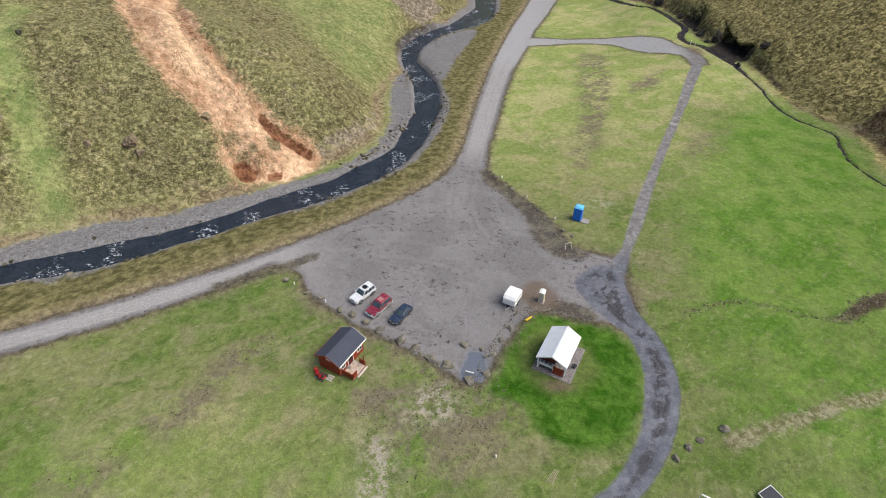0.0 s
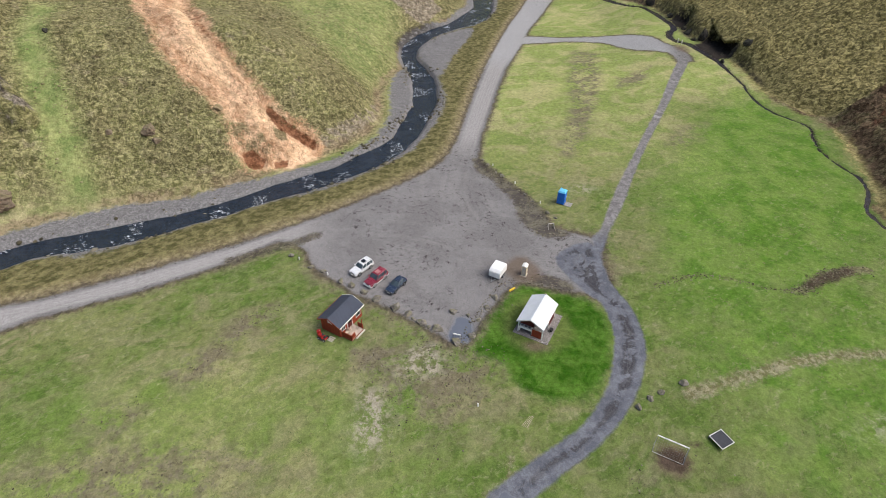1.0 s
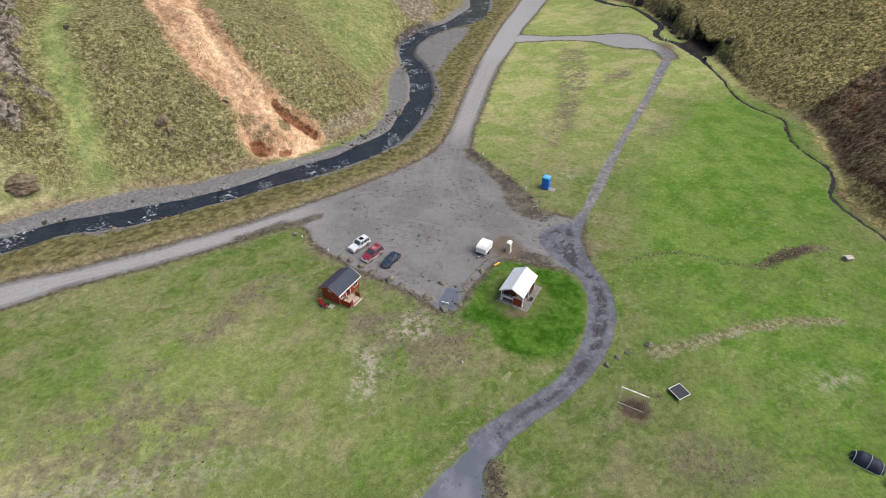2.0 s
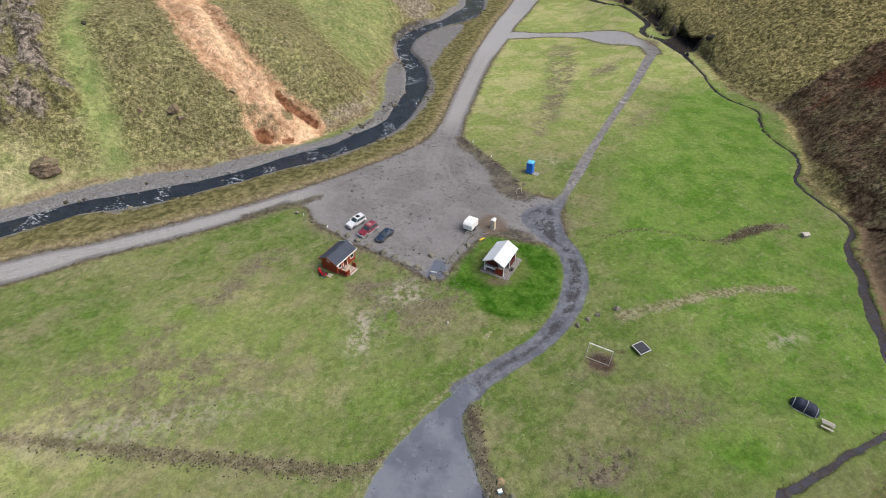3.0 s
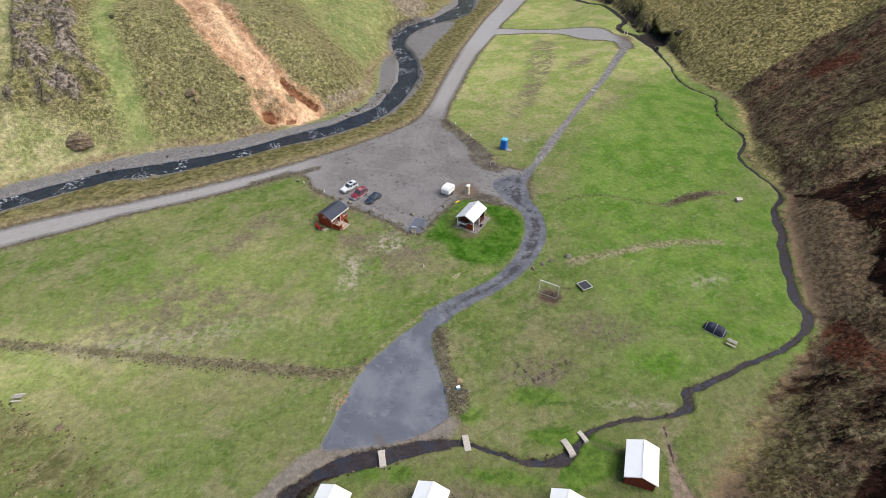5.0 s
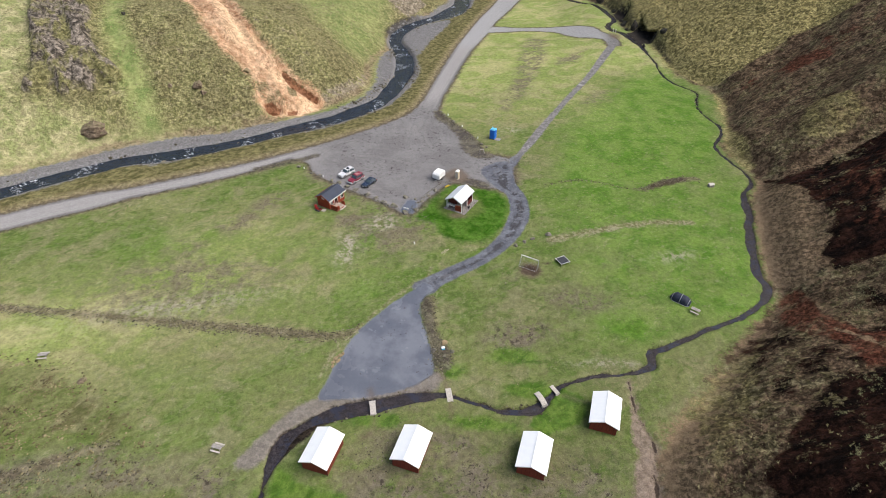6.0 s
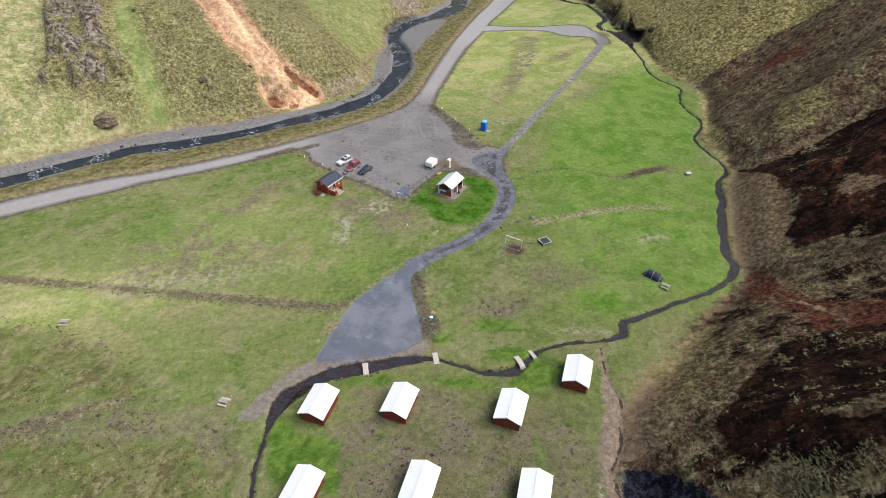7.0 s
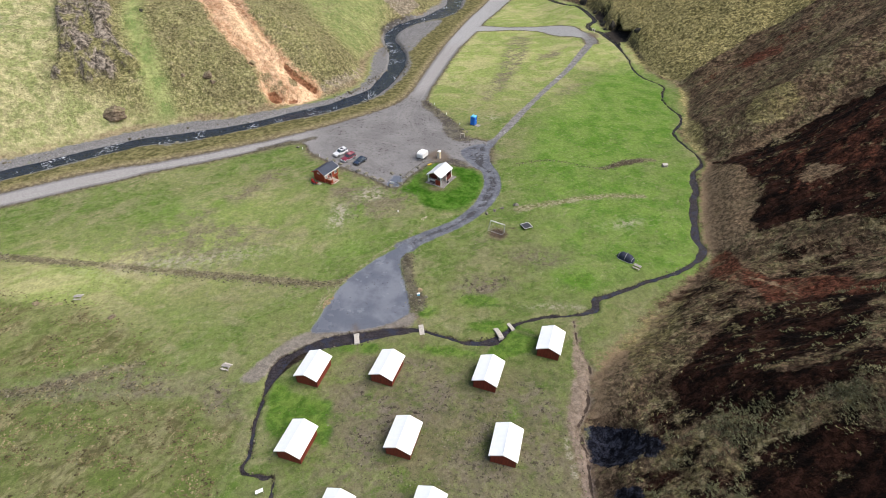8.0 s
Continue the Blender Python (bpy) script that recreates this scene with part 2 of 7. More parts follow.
YARD_VERGE = [(6.4, 81.2), (9.5, 78.9), (13.3, 72.6), (16.7, 67.4), (18.6, 63.4), (19.7, 58.2), (22.8, 55.9), (18.8, 55.0), (15.6, 57.4), (14.2, 61.7), (13.7, 65.6), (10.2, 72.5), (7.3, 76.2)]
INLET = [(72.4, 145.8), (72.2, 140.9), (74.4, 135.9), (79, 137), (81.8, 143), (81.8, 148), (80.6, 151.2), (77.4, 151.2), (75.2, 148.6)]
CLEFT = [(71.6, 170.5), (74.0, 171.0), (76.6, 168.6), (76.2, 164.6), (74, 162.6), (71.8, 163.2)]


def smooth_line(pts, closed=False, k=4):
    """Catmull-Rom through the points."""
    p = np.array(pts, float)
    n = len(p)
    out = []
    for i in range(n if closed else n - 1):
        a, b, c, d = ((p[(i - 1) % n], p[i], p[(i + 1) % n], p[(i + 2) % n]) if closed else (p[max(i - 1, 0)], p[i], p[i + 1], p[min(i + 2, n - 1)]))
        for j in range(k):
            t = j / k
            out.append(0.5 * (2 * b + (c - a) * t + (2 * a - 5 * b + 4 * c - d) * t * t + (3 * b - a - 3 * c + d) * t ** 3))
    if not closed:
        out.append(p[-1])
    return np.array(out)


def line_dist(X, Y, pts, k=4):
    q = smooth_line(pts, False, k)
    best = np.full(X.shape, 1e9, np.float32)
    for (ax, ay), (bx, by) in zip(q[:-1], q[1:]):
        ux, uy = bx - ax, by - ay
        t = np.clip(((X - ax) * ux + (Y - ay) * uy) / (ux * ux + uy * uy + 1e-9), 0, 1)
        np.minimum(best, (X - ax - t * ux) ** 2 + (Y - ay - t * uy) ** 2, out=best)
    return np.sqrt(best)


def area_dist(X, Y, pts, k=2):
    """Signed distance to a closed outline, minus inside."""
    q = smooth_line(pts, True, k)
    best = np.full(X.shape, 1e9, np.float32)
    inside = np.zeros(X.shape, bool)
    for (ax, ay), (bx, by) in zip(q, np.roll(q, -1, 0)):
        ux, uy = bx - ax, by - ay
        t = np.clip(((X - ax) * ux + (Y - ay) * uy) / (ux * ux + uy * uy + 1e-9), 0, 1)
        np.minimum(best, (X - ax - t * ux) ** 2 + (Y - ay - t * uy) ** 2, out=best)
        if abs(by - ay) > 1e-9:
            inside ^= ((ay > Y) != (by > Y)) & (X < (bx - ax) * (Y - ay) / (by - ay) + ax)
    best = np.sqrt(best)
    return np.where(inside, -best, best)


TABLE = np.random.RandomState(7).rand(256, 256).astype(np.float32)


def grain(X, Y, size, seed=0):
    """Smooth value noise, 0 to 1, with cells of that size in metres."""
    x, y = X / size + 17.3 * seed + 400, Y / size + 31.7 * seed + 400
    i, j = np.floor(x).astype(int), np.floor(y).astype(int)
    u, v = x - i, y - j
    u, v = u * u * (3 - 2 * u), v * v * (3 - 2 * v)
    a, b = TABLE[i % 256, j % 256], TABLE[(i + 1) % 256, j % 256]
    c, d = TABLE[i % 256, (j + 1) % 256], TABLE[(i + 1) % 256, (j + 1) % 256]
    return (a * (1 - u) + b * u) * (1 - v) + (c * (1 - u) + d * u) * v


def fbm(X, Y, size, octaves=4, seed=0):
    total, amp, s = 0, 0.5, size
    for o in range(octaves):
        total, amp, s = total + amp * (grain(X, Y, s, seed + o) - 0.5), amp * 0.5, s * 0.5
    return total


def step(lo, hi, v):
    t = np.clip((v - lo) / (hi - lo), 0, 1)
    return t * t * (3 - 2 * t)


def lie(x, y):
    """The valley floor's gentle fall towards the brook."""
    return -0.8 + 2.2 * step(-15, 45, y) - 0.7 * step(40, 80, x) + 2.6 * step(105, 138, y) * step(44, 66, x)


LEFT_HILL = BANK_FAR + [(-13.4, 137.3), (-14.1, 148.6), (-10.8, 160.4), (-1, 174), (5.5, 190), (5, 260), (0, 900), (-900, 900), (-900, -300), (-300, -90)]
RIGHT_HILL = FOOT_EAST + [(60, -300), (900, -300), (900, 900), (90, 900)]
# folds of the eastern slope: foot point, direction up the slope, width, height (plus: spur, minus: gully)
FOLDS = [((82, 84), (0.80, 0.60), 5.0, -2.2), ((83, 52), (0.88, 0.47), 6.0, 3.0), ((80, 42), (0.95, 0.30), 5.5, -2.6),
         ((72, 6), (0.99, 0.10), 3.0, 1.6), ((70, 0), (0.99, 0.05), 5.0, -2.4), ((50, -30), (0.97, -0.2), 6.0, 1.6)]


def survey(X, Y):
    """Height and the distances to the plan's lines."""
    D = {}
    near_river = area_dist(X, Y, RIVER_FAR + RIVER_NEAR[::-1]) + 1.5 * fbm(X, Y, 5, 3, 55)
    D["river"] = near_river
    D["bank"] = np.minimum(np.minimum(near_river - 1.0 - 2.2 * grain(X, Y, 11, 3), area_dist(X, Y, BANK_EDGE + RIVER_FAR[:13][::-1])), area_dist(X, Y, BAR))
    D["road"] = np.minimum(area_dist(X, Y, ROAD_UP + ROAD_BACK), area_dist(X, Y, CROSSROAD))
    D["lane"] = np.minimum(area_dist(X, Y, RING), area_dist(X, Y, FOOTPATH) + 0.3)
    D["wet"] = area_dist(X, Y, WET)
    D["mud"] = area_dist(X, Y, MUD)
    wide = 0.20 - 0.16 * step(-22, -26, Y) - 0.14 * step(46, 54, Y) * step(130, 115, Y) + 0.36 * step(66, 70, X) * step(8, 14, Y) * step(46, 40, Y) + 0.80 * step(16, 8, X) * step(-23, -19, Y) * step(-8, -12, Y) + 0.6 * step(120, 150, Y) - 0.10 * step(31, 34, X) * step(45, 42, X) * step(4, 0, Y)
    for px, py, pr, pw in ((26.8, -11.6, 2.2, 0.55), (45.6, -2.8, 1.9, 0.40), (-6.6, -21.6, 3.0, 0.55)):
        wide = wide + pw * np.exp(-((X - px) ** 2 + (Y - py) ** 2) / pr ** 2)
    D["stream"] = line_dist(X + 1.1 * fbm(X, Y, 3.5, 3, 51), Y + 1.1 * fbm(X, Y, 3.5, 3, 57), STREAM) - wide - 0.55 * fbm(X, Y, 1.8, 2, 53)
    D["lawn"] = area_dist(X, Y, LAWN)
    dl, dr = -area_dist(X, Y, LEFT_HILL), -area_dist(X, Y, RIGHT_HILL)
    D["west"], D["east"] = dl, dr
    D["dike"] = np.maximum(-area_dist(X, Y, RIVER_NEAR + ROAD_UP[::-1]), -40) * -1
    D["gully"] = line_dist(X, Y, GULLY)
    D["washed"] = area_dist(X, Y, WASHED + GULLY[::-1])
    D["stones"] = np.minimum(np.minimum(line_dist(X, Y, STONES_A), line_dist(X, Y, STONES_B)), np.minimum(line_dist(X, Y, BERM) - 0.3, line_dist(X, Y, RUBBLE) + 0.75 * step(56, 52, X)))
    D["dry"] = np.minimum(line_dist(X, Y, DRYLINE), line_dist(X, Y, DRYEDGE) + 0.7)
    D["slide"] = area_dist(X, Y, SLIDE)
    # heights
    Z = lie(X, Y) + 0.35 * fbm(X, Y, 14, 3, 5) + 0.10 * fbm(X, Y, 1.7, 2, 9) * step(-0.5, 1.0, np.minimum(D["road"], np.minimum(D["lane"], D["wet"])))
    up = np.maximum(dl, 0)
    rise = np.sqrt(up * up + 4) - 2
    hill = (1 - 0.36 * step(90, 130, Y)) * (17 * (1 - np.exp(-rise / 14)) + 0.18 * rise + 0.22 * np.maximum(rise - 45, 0)) * (1 + 0.35 * fbm(X, Y, 30, 3, 2)) + step(2, 14, up) * (2.4 * fbm(X, Y, 11, 4, 12) + 1.1 * fbm(X, Y, 2.4, 3, 21))
    inside = step(1.2, -1.2, D["slide"] + 3 * fbm(X, Y, 6, 3, 80)) * step(0, 3, up)
    hill -= 1.1 * inside
    hill += inside * (1.5 * (grain(D["slide"] + 4 * fbm(X, Y, 9, 3, 81), (X - Y) * 0.05, 2.0, 82) - 0.5) + 0.9 * fbm(X, Y, 2.2, 3, 83))
    for cut, deep in ((SLIP_GULLY, 0.4), (SLIP_HEAD, 0.5), (SLIP_CLIFF, 1.4), (SLIP_CLIFF_LOW, 1.2)):
        hill -= deep * step(0.7, -0.5, area_dist(X, Y, cut) + 1.2 * fbm(X, Y, 2.5, 3, 84))
    up = np.maximum(dr, 0)
    east = 0.66 * (np.sqrt(up * up + 7) - 2.64) + 1.9 * step(0, 6, up)
    for (fx, fy), (ux, uy), wide, high in FOLDS:
        along, off = (X - fx) * ux + (Y - fy) * uy, -(X - fx) * uy + (Y - fy) * ux
        off = off + 3.0 * fbm(X, Y, 22, 2, 31)
        east += high * step(0, 18, along) * np.exp(-(off / wide) ** 2)
    east += step(1, 10, up) * (2.4 * fbm(X, Y, 16, 4, 14) + 1.5 * fbm(X * 0.6 + 0.2 * Y, Y * 1.2, 2.0, 3, 23))
    east -= 1.8 * np.exp(-(np.hypot(X - 43.5, Y + 31.3) / 3.2) ** 4)
    cliff = step(124, 131, Y) * step(188, 178, Y)
    east += cliff * 2.2 * step(0.3, 2.4, up + 1.6 * fbm(X, Y, 5, 3, 61))
    east += step(6, 16, up) * step(98, 112, Y) * 2.4 * fbm(X + 0.5 * Y, Y * 1.2, 7, 3, 63)
    D["inlet"] = area_dist(X, Y, INLET)
    D["uncut"] = lie(X, Y) + east
    east = east * step(-0.9, 0.5, D["inlet"]) * step(-0.9, 0.5, area_dist(X, Y, CLEFT) + 1.2 * fbm(X, Y, 2.5, 3, 86))
    D["crag"] = area_dist(X, Y, CRAG)
    across, down = 0.83 * X + 0.55 * Y, 0.55 * X - 0.83 * Y
    rib = (1.9 - 7 * np.abs(fbm(across + 1.5 * fbm(X, Y, 4, 2, 73), down * 0.22, 5, 2, 71)) + 2.4 * fbm(across, down * 0.5, 1.6, 3, 75)) * step(0.8, -1.6, D["crag"])
    hill = hill + rib + 1.3 * step(0.5, -1.0, D["crag"] + 1.5 * fbm(X, Y, 3, 3, 77))
    Z = Z + np.maximum(hill, 0) * (dl > 0) + np.maximum(east, -0.3) * (dr > 0)
    Z += 0.34 * np.maximum(Y - 262, 0)
    Z -= 1.1 * step(1.2, -0.6, D["river"])
    Z -= 0.55 * step(0.6, -0.2, D["stream"])
    Z += 0.5 * step(0.5, -3.0, D["dike"])
    Z -= 0.25 * step(1.0, 0.1, D["gully"]) * (Y < -9)
    Z += 0.16 * step(1.1, 0.2, D["stones"]) * grain(X, Y, 1.1, 40)
    return Z, D

# ---------------------------------------------------------------- materials


def ground_material(name="ground_cover"):
    """Turf, hillside, scree, gravel and mud, laid out by the distances that the sheet carries."""
    k = Nodes(name)
    wob = k.math("SUBTRACT", k.noise(0.55, 5, 0.65), 0.5)
    wob2 = k.math("SUBTRACT", k.noise(2.6, 4, 0.7), 0.5)

    def edge(att, lo, hi, amp=1.5, amp2=0.8, a=1.0, b=0.0):
        d = k.attr(att)
        d = k.math("ADD", d, k.math("MULTIPLY", wob, amp))
        d = k.math("ADD", d, k.math("MULTIPLY", wob2, amp2))
        return k.ramp(d, lo, hi, a, b)

    mid, small, fine = k.noise(0.16, 5, 0.6), k.noise(0.9, 5, 0.65), k.noise(6.0, 4, 0.7)
    spots = k.noise(0.45, 6, 0.75, distort=0.4)
    # valley turf: soft drifts of green and tan, dapples a pace wide, sparse pale and dark flecks
    broad = k.noise(0.05, 3, 0.5, k.along(26, 1.5), 0.7)
    streaky = k.noise(0.17, 4, 0.55, k.along(22, 1.5), 0.8)
    dapple = k.noise(0.55, 3, 0.55, k.along(32, 1.5), 0.8)
    flecks = k.noise(1.5, 4, 0.6, k.along(35, 1.8), 0.5)
    green = k.mix(k.ramp(k.noise(0.12, 4, 0.55, distort=0.8), 0.40, 0.60), (0.084, 0.132, 0.027), (0.124, 0.160, 0.046))
    green = k.mix(k.ramp(broad, 0.42, 0.62, 0.0, 0.8), green, (0.172, 0.180, 0.072))
    green = k.mix(k.ramp(streaky, 0.50, 0.64, 0.0, 0.7), green, (0.190, 0.176, 0.094))
    green = k.mix(k.ramp(dapple, 0.52, 0.66, 0.0, 0.5), green, (0.182, 0.186, 0.092))
    green = k.mix(k.ramp(dapple, 0.46, 0.34, 0.0, 0.6), green, (0.060, 0.112, 0.016))
    green = k.mix(k.ramp(k.math("MULTIPLY", k.attr("vivid"), k.ramp(mid, 0.35, 0.6, 0.75, 1.15)), 0.08, 0.95), green, k.mix(k.ramp(k.noise(0.22, 4, 0.55), 0.40, 0.60), (0.079, 0.158, 0.020), (0.128, 0.200, 0.040)))
    green = k.mix(k.math("MULTIPLY", k.attr("fair"), k.ramp(broad, 0.35, 0.6, 0.6, 0.88)), green, k.mix(k.ramp(streaky, 0.42, 0.60), (0.232, 0.282, 0.082), (0.345, 0.332, 0.150)))
    green = k.mix(k.ramp(flecks, 0.565, 0.68, 0.0, 0.32), green, (0.285, 0.268, 0.165))
    green = k.mix(k.ramp(k.noise(1.9, 4, 0.6, k.along(10, 1.3)), 0.60, 0.69, 0.0, 0.4), green, (0.046, 0.070, 0.018))
    worn = k.attr("worn")
    green = k.mix(k.math("MULTIPLY", k.ramp(k.noise(0.35, 4, 0.6, k.along(25, 1.5), 0.6), 0.42, 0.60), k.ramp(worn, 0, 1, 0.10, 0.92)), green, (0.156, 0.134, 0.086))
    green = k.mix(k.math("MULTIPLY", k.ramp(k.noise(0.75, 8, 0.75), 0.50, 0.58), k.ramp(worn, 0.15, 0.9, 0.06, 0.75)), green, (0.138, 0.120, 0.084))
    green = k.mix(k.math("MULTIPLY", k.ramp(k.noise(1.7, 5, 0.75), 0.57, 0.63), k.ramp(worn, 0.2, 1, 0.04, 0.85)), green, (0.048, 0.040, 0.030))
    green = k.mix(k.math("MULTIPLY", k.attr("dull"), k.ramp(streaky, 0.38, 0.58, 0.85, 0.5)), green, k.mix(k.ramp(spots, 0.42, 0.58), (0.070, 0.086, 0.026), (0.126, 0.114, 0.058)))
    clods = k.math("MULTIPLY", k.attr("clods"), k.ramp(k.noise(0.22, 5, 0.6, distort=0.6), 0.40, 0.58, 0.25, 1.0))
    green = k.mix(k.math("MULTIPLY", clods, k.ramp(k.noise(0.8, 6, 0.7), 0.40, 0.56)), green, (0.142, 0.118, 0.090))
    green = k.mix(k.math("MULTIPLY", clods, k.ramp(k.noise(1.3, 5, 0.7), 0.54, 0.60)), green, (0.040, 0.032, 0.024))
    green = k.mix(k.math("MULTIPLY", k.attr("chalk"), k.ramp(k.noise(0.9, 8, 0.75), 0.44, 0.56)), green, (0.275, 0.248, 0.190))
    green = k.mix(k.ramp(k.math("ADD", k.attr("lush"), k.math("ADD", k.math("MULTIPLY", wob, 0.8), k.math("MULTIPLY", wob2, 0.4))), 0.25, 0.75, 0.0, 0.85), green, k.mix(k.ramp(dapple, 0.38, 0.62), (0.042, 0.100, 0.010), (0.094, 0.156, 0.024)))
    heath = k.math("ADD", k.attr("heath"), k.math("MULTIPLY", wob, 0.7))
    rough_turf = k.mix(k.ramp(k.noise(0.7, 5, 0.62, k.along(60, 1.7), 0.6), 0.40, 0.62), (0.074, 0.068, 0.028), (0.190, 0.172, 0.092))
    rough_turf = k.mix(k.ramp(k.noise(0.16, 4, 0.55, k.along(50, 1.5), 0.6), 0.40, 0.54), rough_turf, k.mix(k.ramp(dapple, 0.4, 0.6), (0.084, 0.108, 0.029), (0.132, 0.144, 0.054)))
    green = k.mix(k.ramp(heath, 0.30, 0.85, 0.0, 0.8), green, rough_turf)
    green = k.mix(edge("lawn", -1.2, 0.7, 2.6, 1.2), green, k.mix(k.ramp(k.noise(0.38, 6, 0.66, distort=0.5), 0.36, 0.64), (0.024, 0.076, 0.005), (0.072, 0.140, 0.020)))
    green = k.mix(k.math("MULTIPLY", edge("padring", 0.2, 2.4, 2.0, 1.0), 0.6), green, (0.120, 0.135, 0.045))
    # dry strip of grass on the bank between river and road
    dike = k.mix(k.ramp(k.noise(0.9, 5, 0.65, k.along(33, 1.3)), 0.38, 0.62), (0.070, 0.066, 0.025), (0.170, 0.150, 0.070))
    dike = k.mix(k.ramp(k.noise(1.6, 5, 0.7), 0.56, 0.66, 0.0, 0.6), dike, (0.045, 0.040, 0.020))
    dike = k.mix(k.ramp(k.math("ADD", k.attr("road"), k.math("MULTIPLY", wob, 2.5)), 3.4, 1.2, 0.0, 0.8), dike, k.mix(k.ramp(k.noise(1.1, 5, 0.65), 0.38, 0.62), (0.135, 0.108, 0.056), (0.250, 0.210, 0.122)))
    green = k.mix(edge("dike", -0.6, 0.5, 1.2), green, dike)
    # western slope
    tuft = k.noise(0.85, 5, 0.65, k.stretch(1, 1, 1.6), 1.2)
    west = k.mix(k.ramp(tuft, 0.38, 0.62), (0.104, 0.096, 0.042), (0.264, 0.236, 0.120))
    west = k.mix(k.ramp(k.noise(0.10, 4, 0.55), 0.42, 0.60), west, k.mix(k.ramp(tuft, 0.36, 0.64), (0.136, 0.134, 0.052), (0.300, 0.276, 0.136)))
    west = k.mix(k.ramp(k.noise(0.28, 4, 0.6, distort=0.6), 0.56, 0.68, 0.0, 0.6), west, k.mix(k.ramp(tuft, 0.4, 0.6), (0.190, 0.150, 0.090), (0.330, 0.280, 0.185)))
    # pale dry grass, lightened further to paint sunlight on the far hill
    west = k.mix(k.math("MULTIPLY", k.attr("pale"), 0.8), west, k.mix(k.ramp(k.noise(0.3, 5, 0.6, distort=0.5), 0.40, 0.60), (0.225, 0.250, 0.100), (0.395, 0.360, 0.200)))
    west = k.mix(k.math("MULTIPLY", k.attr("meadow"), 0.82), west, k.mix(k.ramp(k.noise(0.22, 5, 0.6, distort=0.5), 0.38, 0.62), (0.146, 0.206, 0.062), (0.262, 0.290, 0.112)))
    crag = k.mix(k.ramp(k.noise(0.75, 6, 0.7, k.along(-56, 1.5), 0.8), 0.40, 0.60), (0.062, 0.052, 0.042), (0.290, 0.246, 0.204))
    crag = k.mix(k.ramp(k.noise(0.22, 4, 0.6, k.along(-56, 1.8), 0.5), 0.46, 0.58, 0.0, 0.85), crag, k.mix(k.ramp(tuft, 0.4, 0.6), (0.120, 0.115, 0.040), (0.270, 0.250, 0.110)))
    west = k.mix(edge("crag", -0.5, 0.4, 1.6, 1.2), west, crag)
    col = k.mix(edge("west", -2.6, -0.4, 2.0, 1.0, 0.0, 1.0), green, west)
    # eastern slope: olive turf far off, dark scoria with straw clumps nearer
    tuft2 = k.noise(1.3, 7, 0.78, k.along(22, 1.2), 0.5)
    soil = k.mix(k.ramp(k.noise(0.6, 7, 0.75, k.along(20, 1.4)), 0.42, 0.60), (0.053, 0.035, 0.022), (0.162, 0.112, 0.071))
    straw = k.mix(k.ramp(k.noise(1.0, 6, 0.75), 0.42, 0.60), (0.100, 0.086, 0.040), (0.235, 0.194, 0.115))
    shrub = k.math("ADD", k.math("MULTIPLY", k.noise(0.22, 5, 0.65, k.along(25, 1.3)), 0.55), k.math("MULTIPLY", k.noise(1.1, 7, 0.8, k.along(25, 1.15)), 0.45))
    east = k.mix(k.ramp(shrub, 0.49, 0.57), soil, straw)
    tuft3 = k.noise(1.15, 5, 0.66, k.along(-10, 1.4), 0.8)
    olive = k.mix(k.ramp(tuft3, 0.38, 0.62), (0.132, 0.114, 0.045), (0.350, 0.296, 0.134))
    east = k.mix(k.ramp(k.math("ADD", k.attr("olive"), k.math("MULTIPLY", wob, 0.6)), 0.35, 0.7), east, olive)
    ash = k.mix(k.ramp(k.noise(0.40, 7, 0.72, k.along(18, 3.0)), 0.42, 0.60), (0.0052, 0.0030, 0.0025), (0.030, 0.0130, 0.0088))
    ash = k.mix(k.ramp(shrub, 0.55, 0.60, 0.0, 0.9), ash, straw)
    scoria = k.math("ADD", k.attr("scoria"), k.math("MULTIPLY", k.math("SUBTRACT", k.noise(0.30, 8, 0.72, k.along(5, 1.9)), 0.5), 2.4))
    east = k.mix(k.ramp(scoria, 0.36, 0.64), east, ash)
    red = k.math("ADD", k.attr("redash"), k.math("MULTIPLY", k.math("SUBTRACT", k.noise(0.3, 7, 0.75, k.along(35, 2.5)), 0.5), 2.6))
    east = k.mix(k.ramp(red, 0.45, 0.95, 0.0, 0.9), east, k.mix(k.ramp(tuft2, 0.38, 0.62), (0.046, 0.0165, 0.0100), (0.150, 0.056, 0.034)))
    tan = k.math("ADD", k.attr("tan"), k.math("MULTIPLY", k.math("SUBTRACT", k.noise(0.45, 7, 0.72, k.along(3, 2.6)), 0.5), 2.2))
    east = k.mix(k.ramp(tan, 0.45, 0.75, 0.0, 0.9), east, k.mix(tuft2, (0.120, 0.078, 0.048), (0.275, 0.200, 0.125)))
    east = k.mix(k.ramp(k.math("ADD", k.math("ADD", k.attr("hollow"), k.math("MULTIPLY", wob, 1.8)), k.math("MULTIPLY", wob2, 1.0)), 0.4, 0.65), east, k.mix(k.ramp(k.noise(0.9, 5, 0.7), 0.4, 0.62), (0.008, 0.008, 0.012), (0.034, 0.036, 0.050)))
    col = k.mix(edge("east", -2.0, 0.6, 6.5, 3.5, 0.0, 1.0), col, east)
    col = k.mix(k.math("MULTIPLY", k.ramp(tan, 0.5, 0.8), k.ramp(k.attr("west"), 0, 2)), col, k.mix(k.ramp(tuft, 0.4, 0.6), (0.165, 0.135, 0.095), (0.300, 0.255, 0.195)))
    foot = k.math("ABSOLUTE", k.math("ADD", k.math("SUBTRACT", k.attr("west"), 0.9), k.math("MULTIPLY", wob, 4.0)))
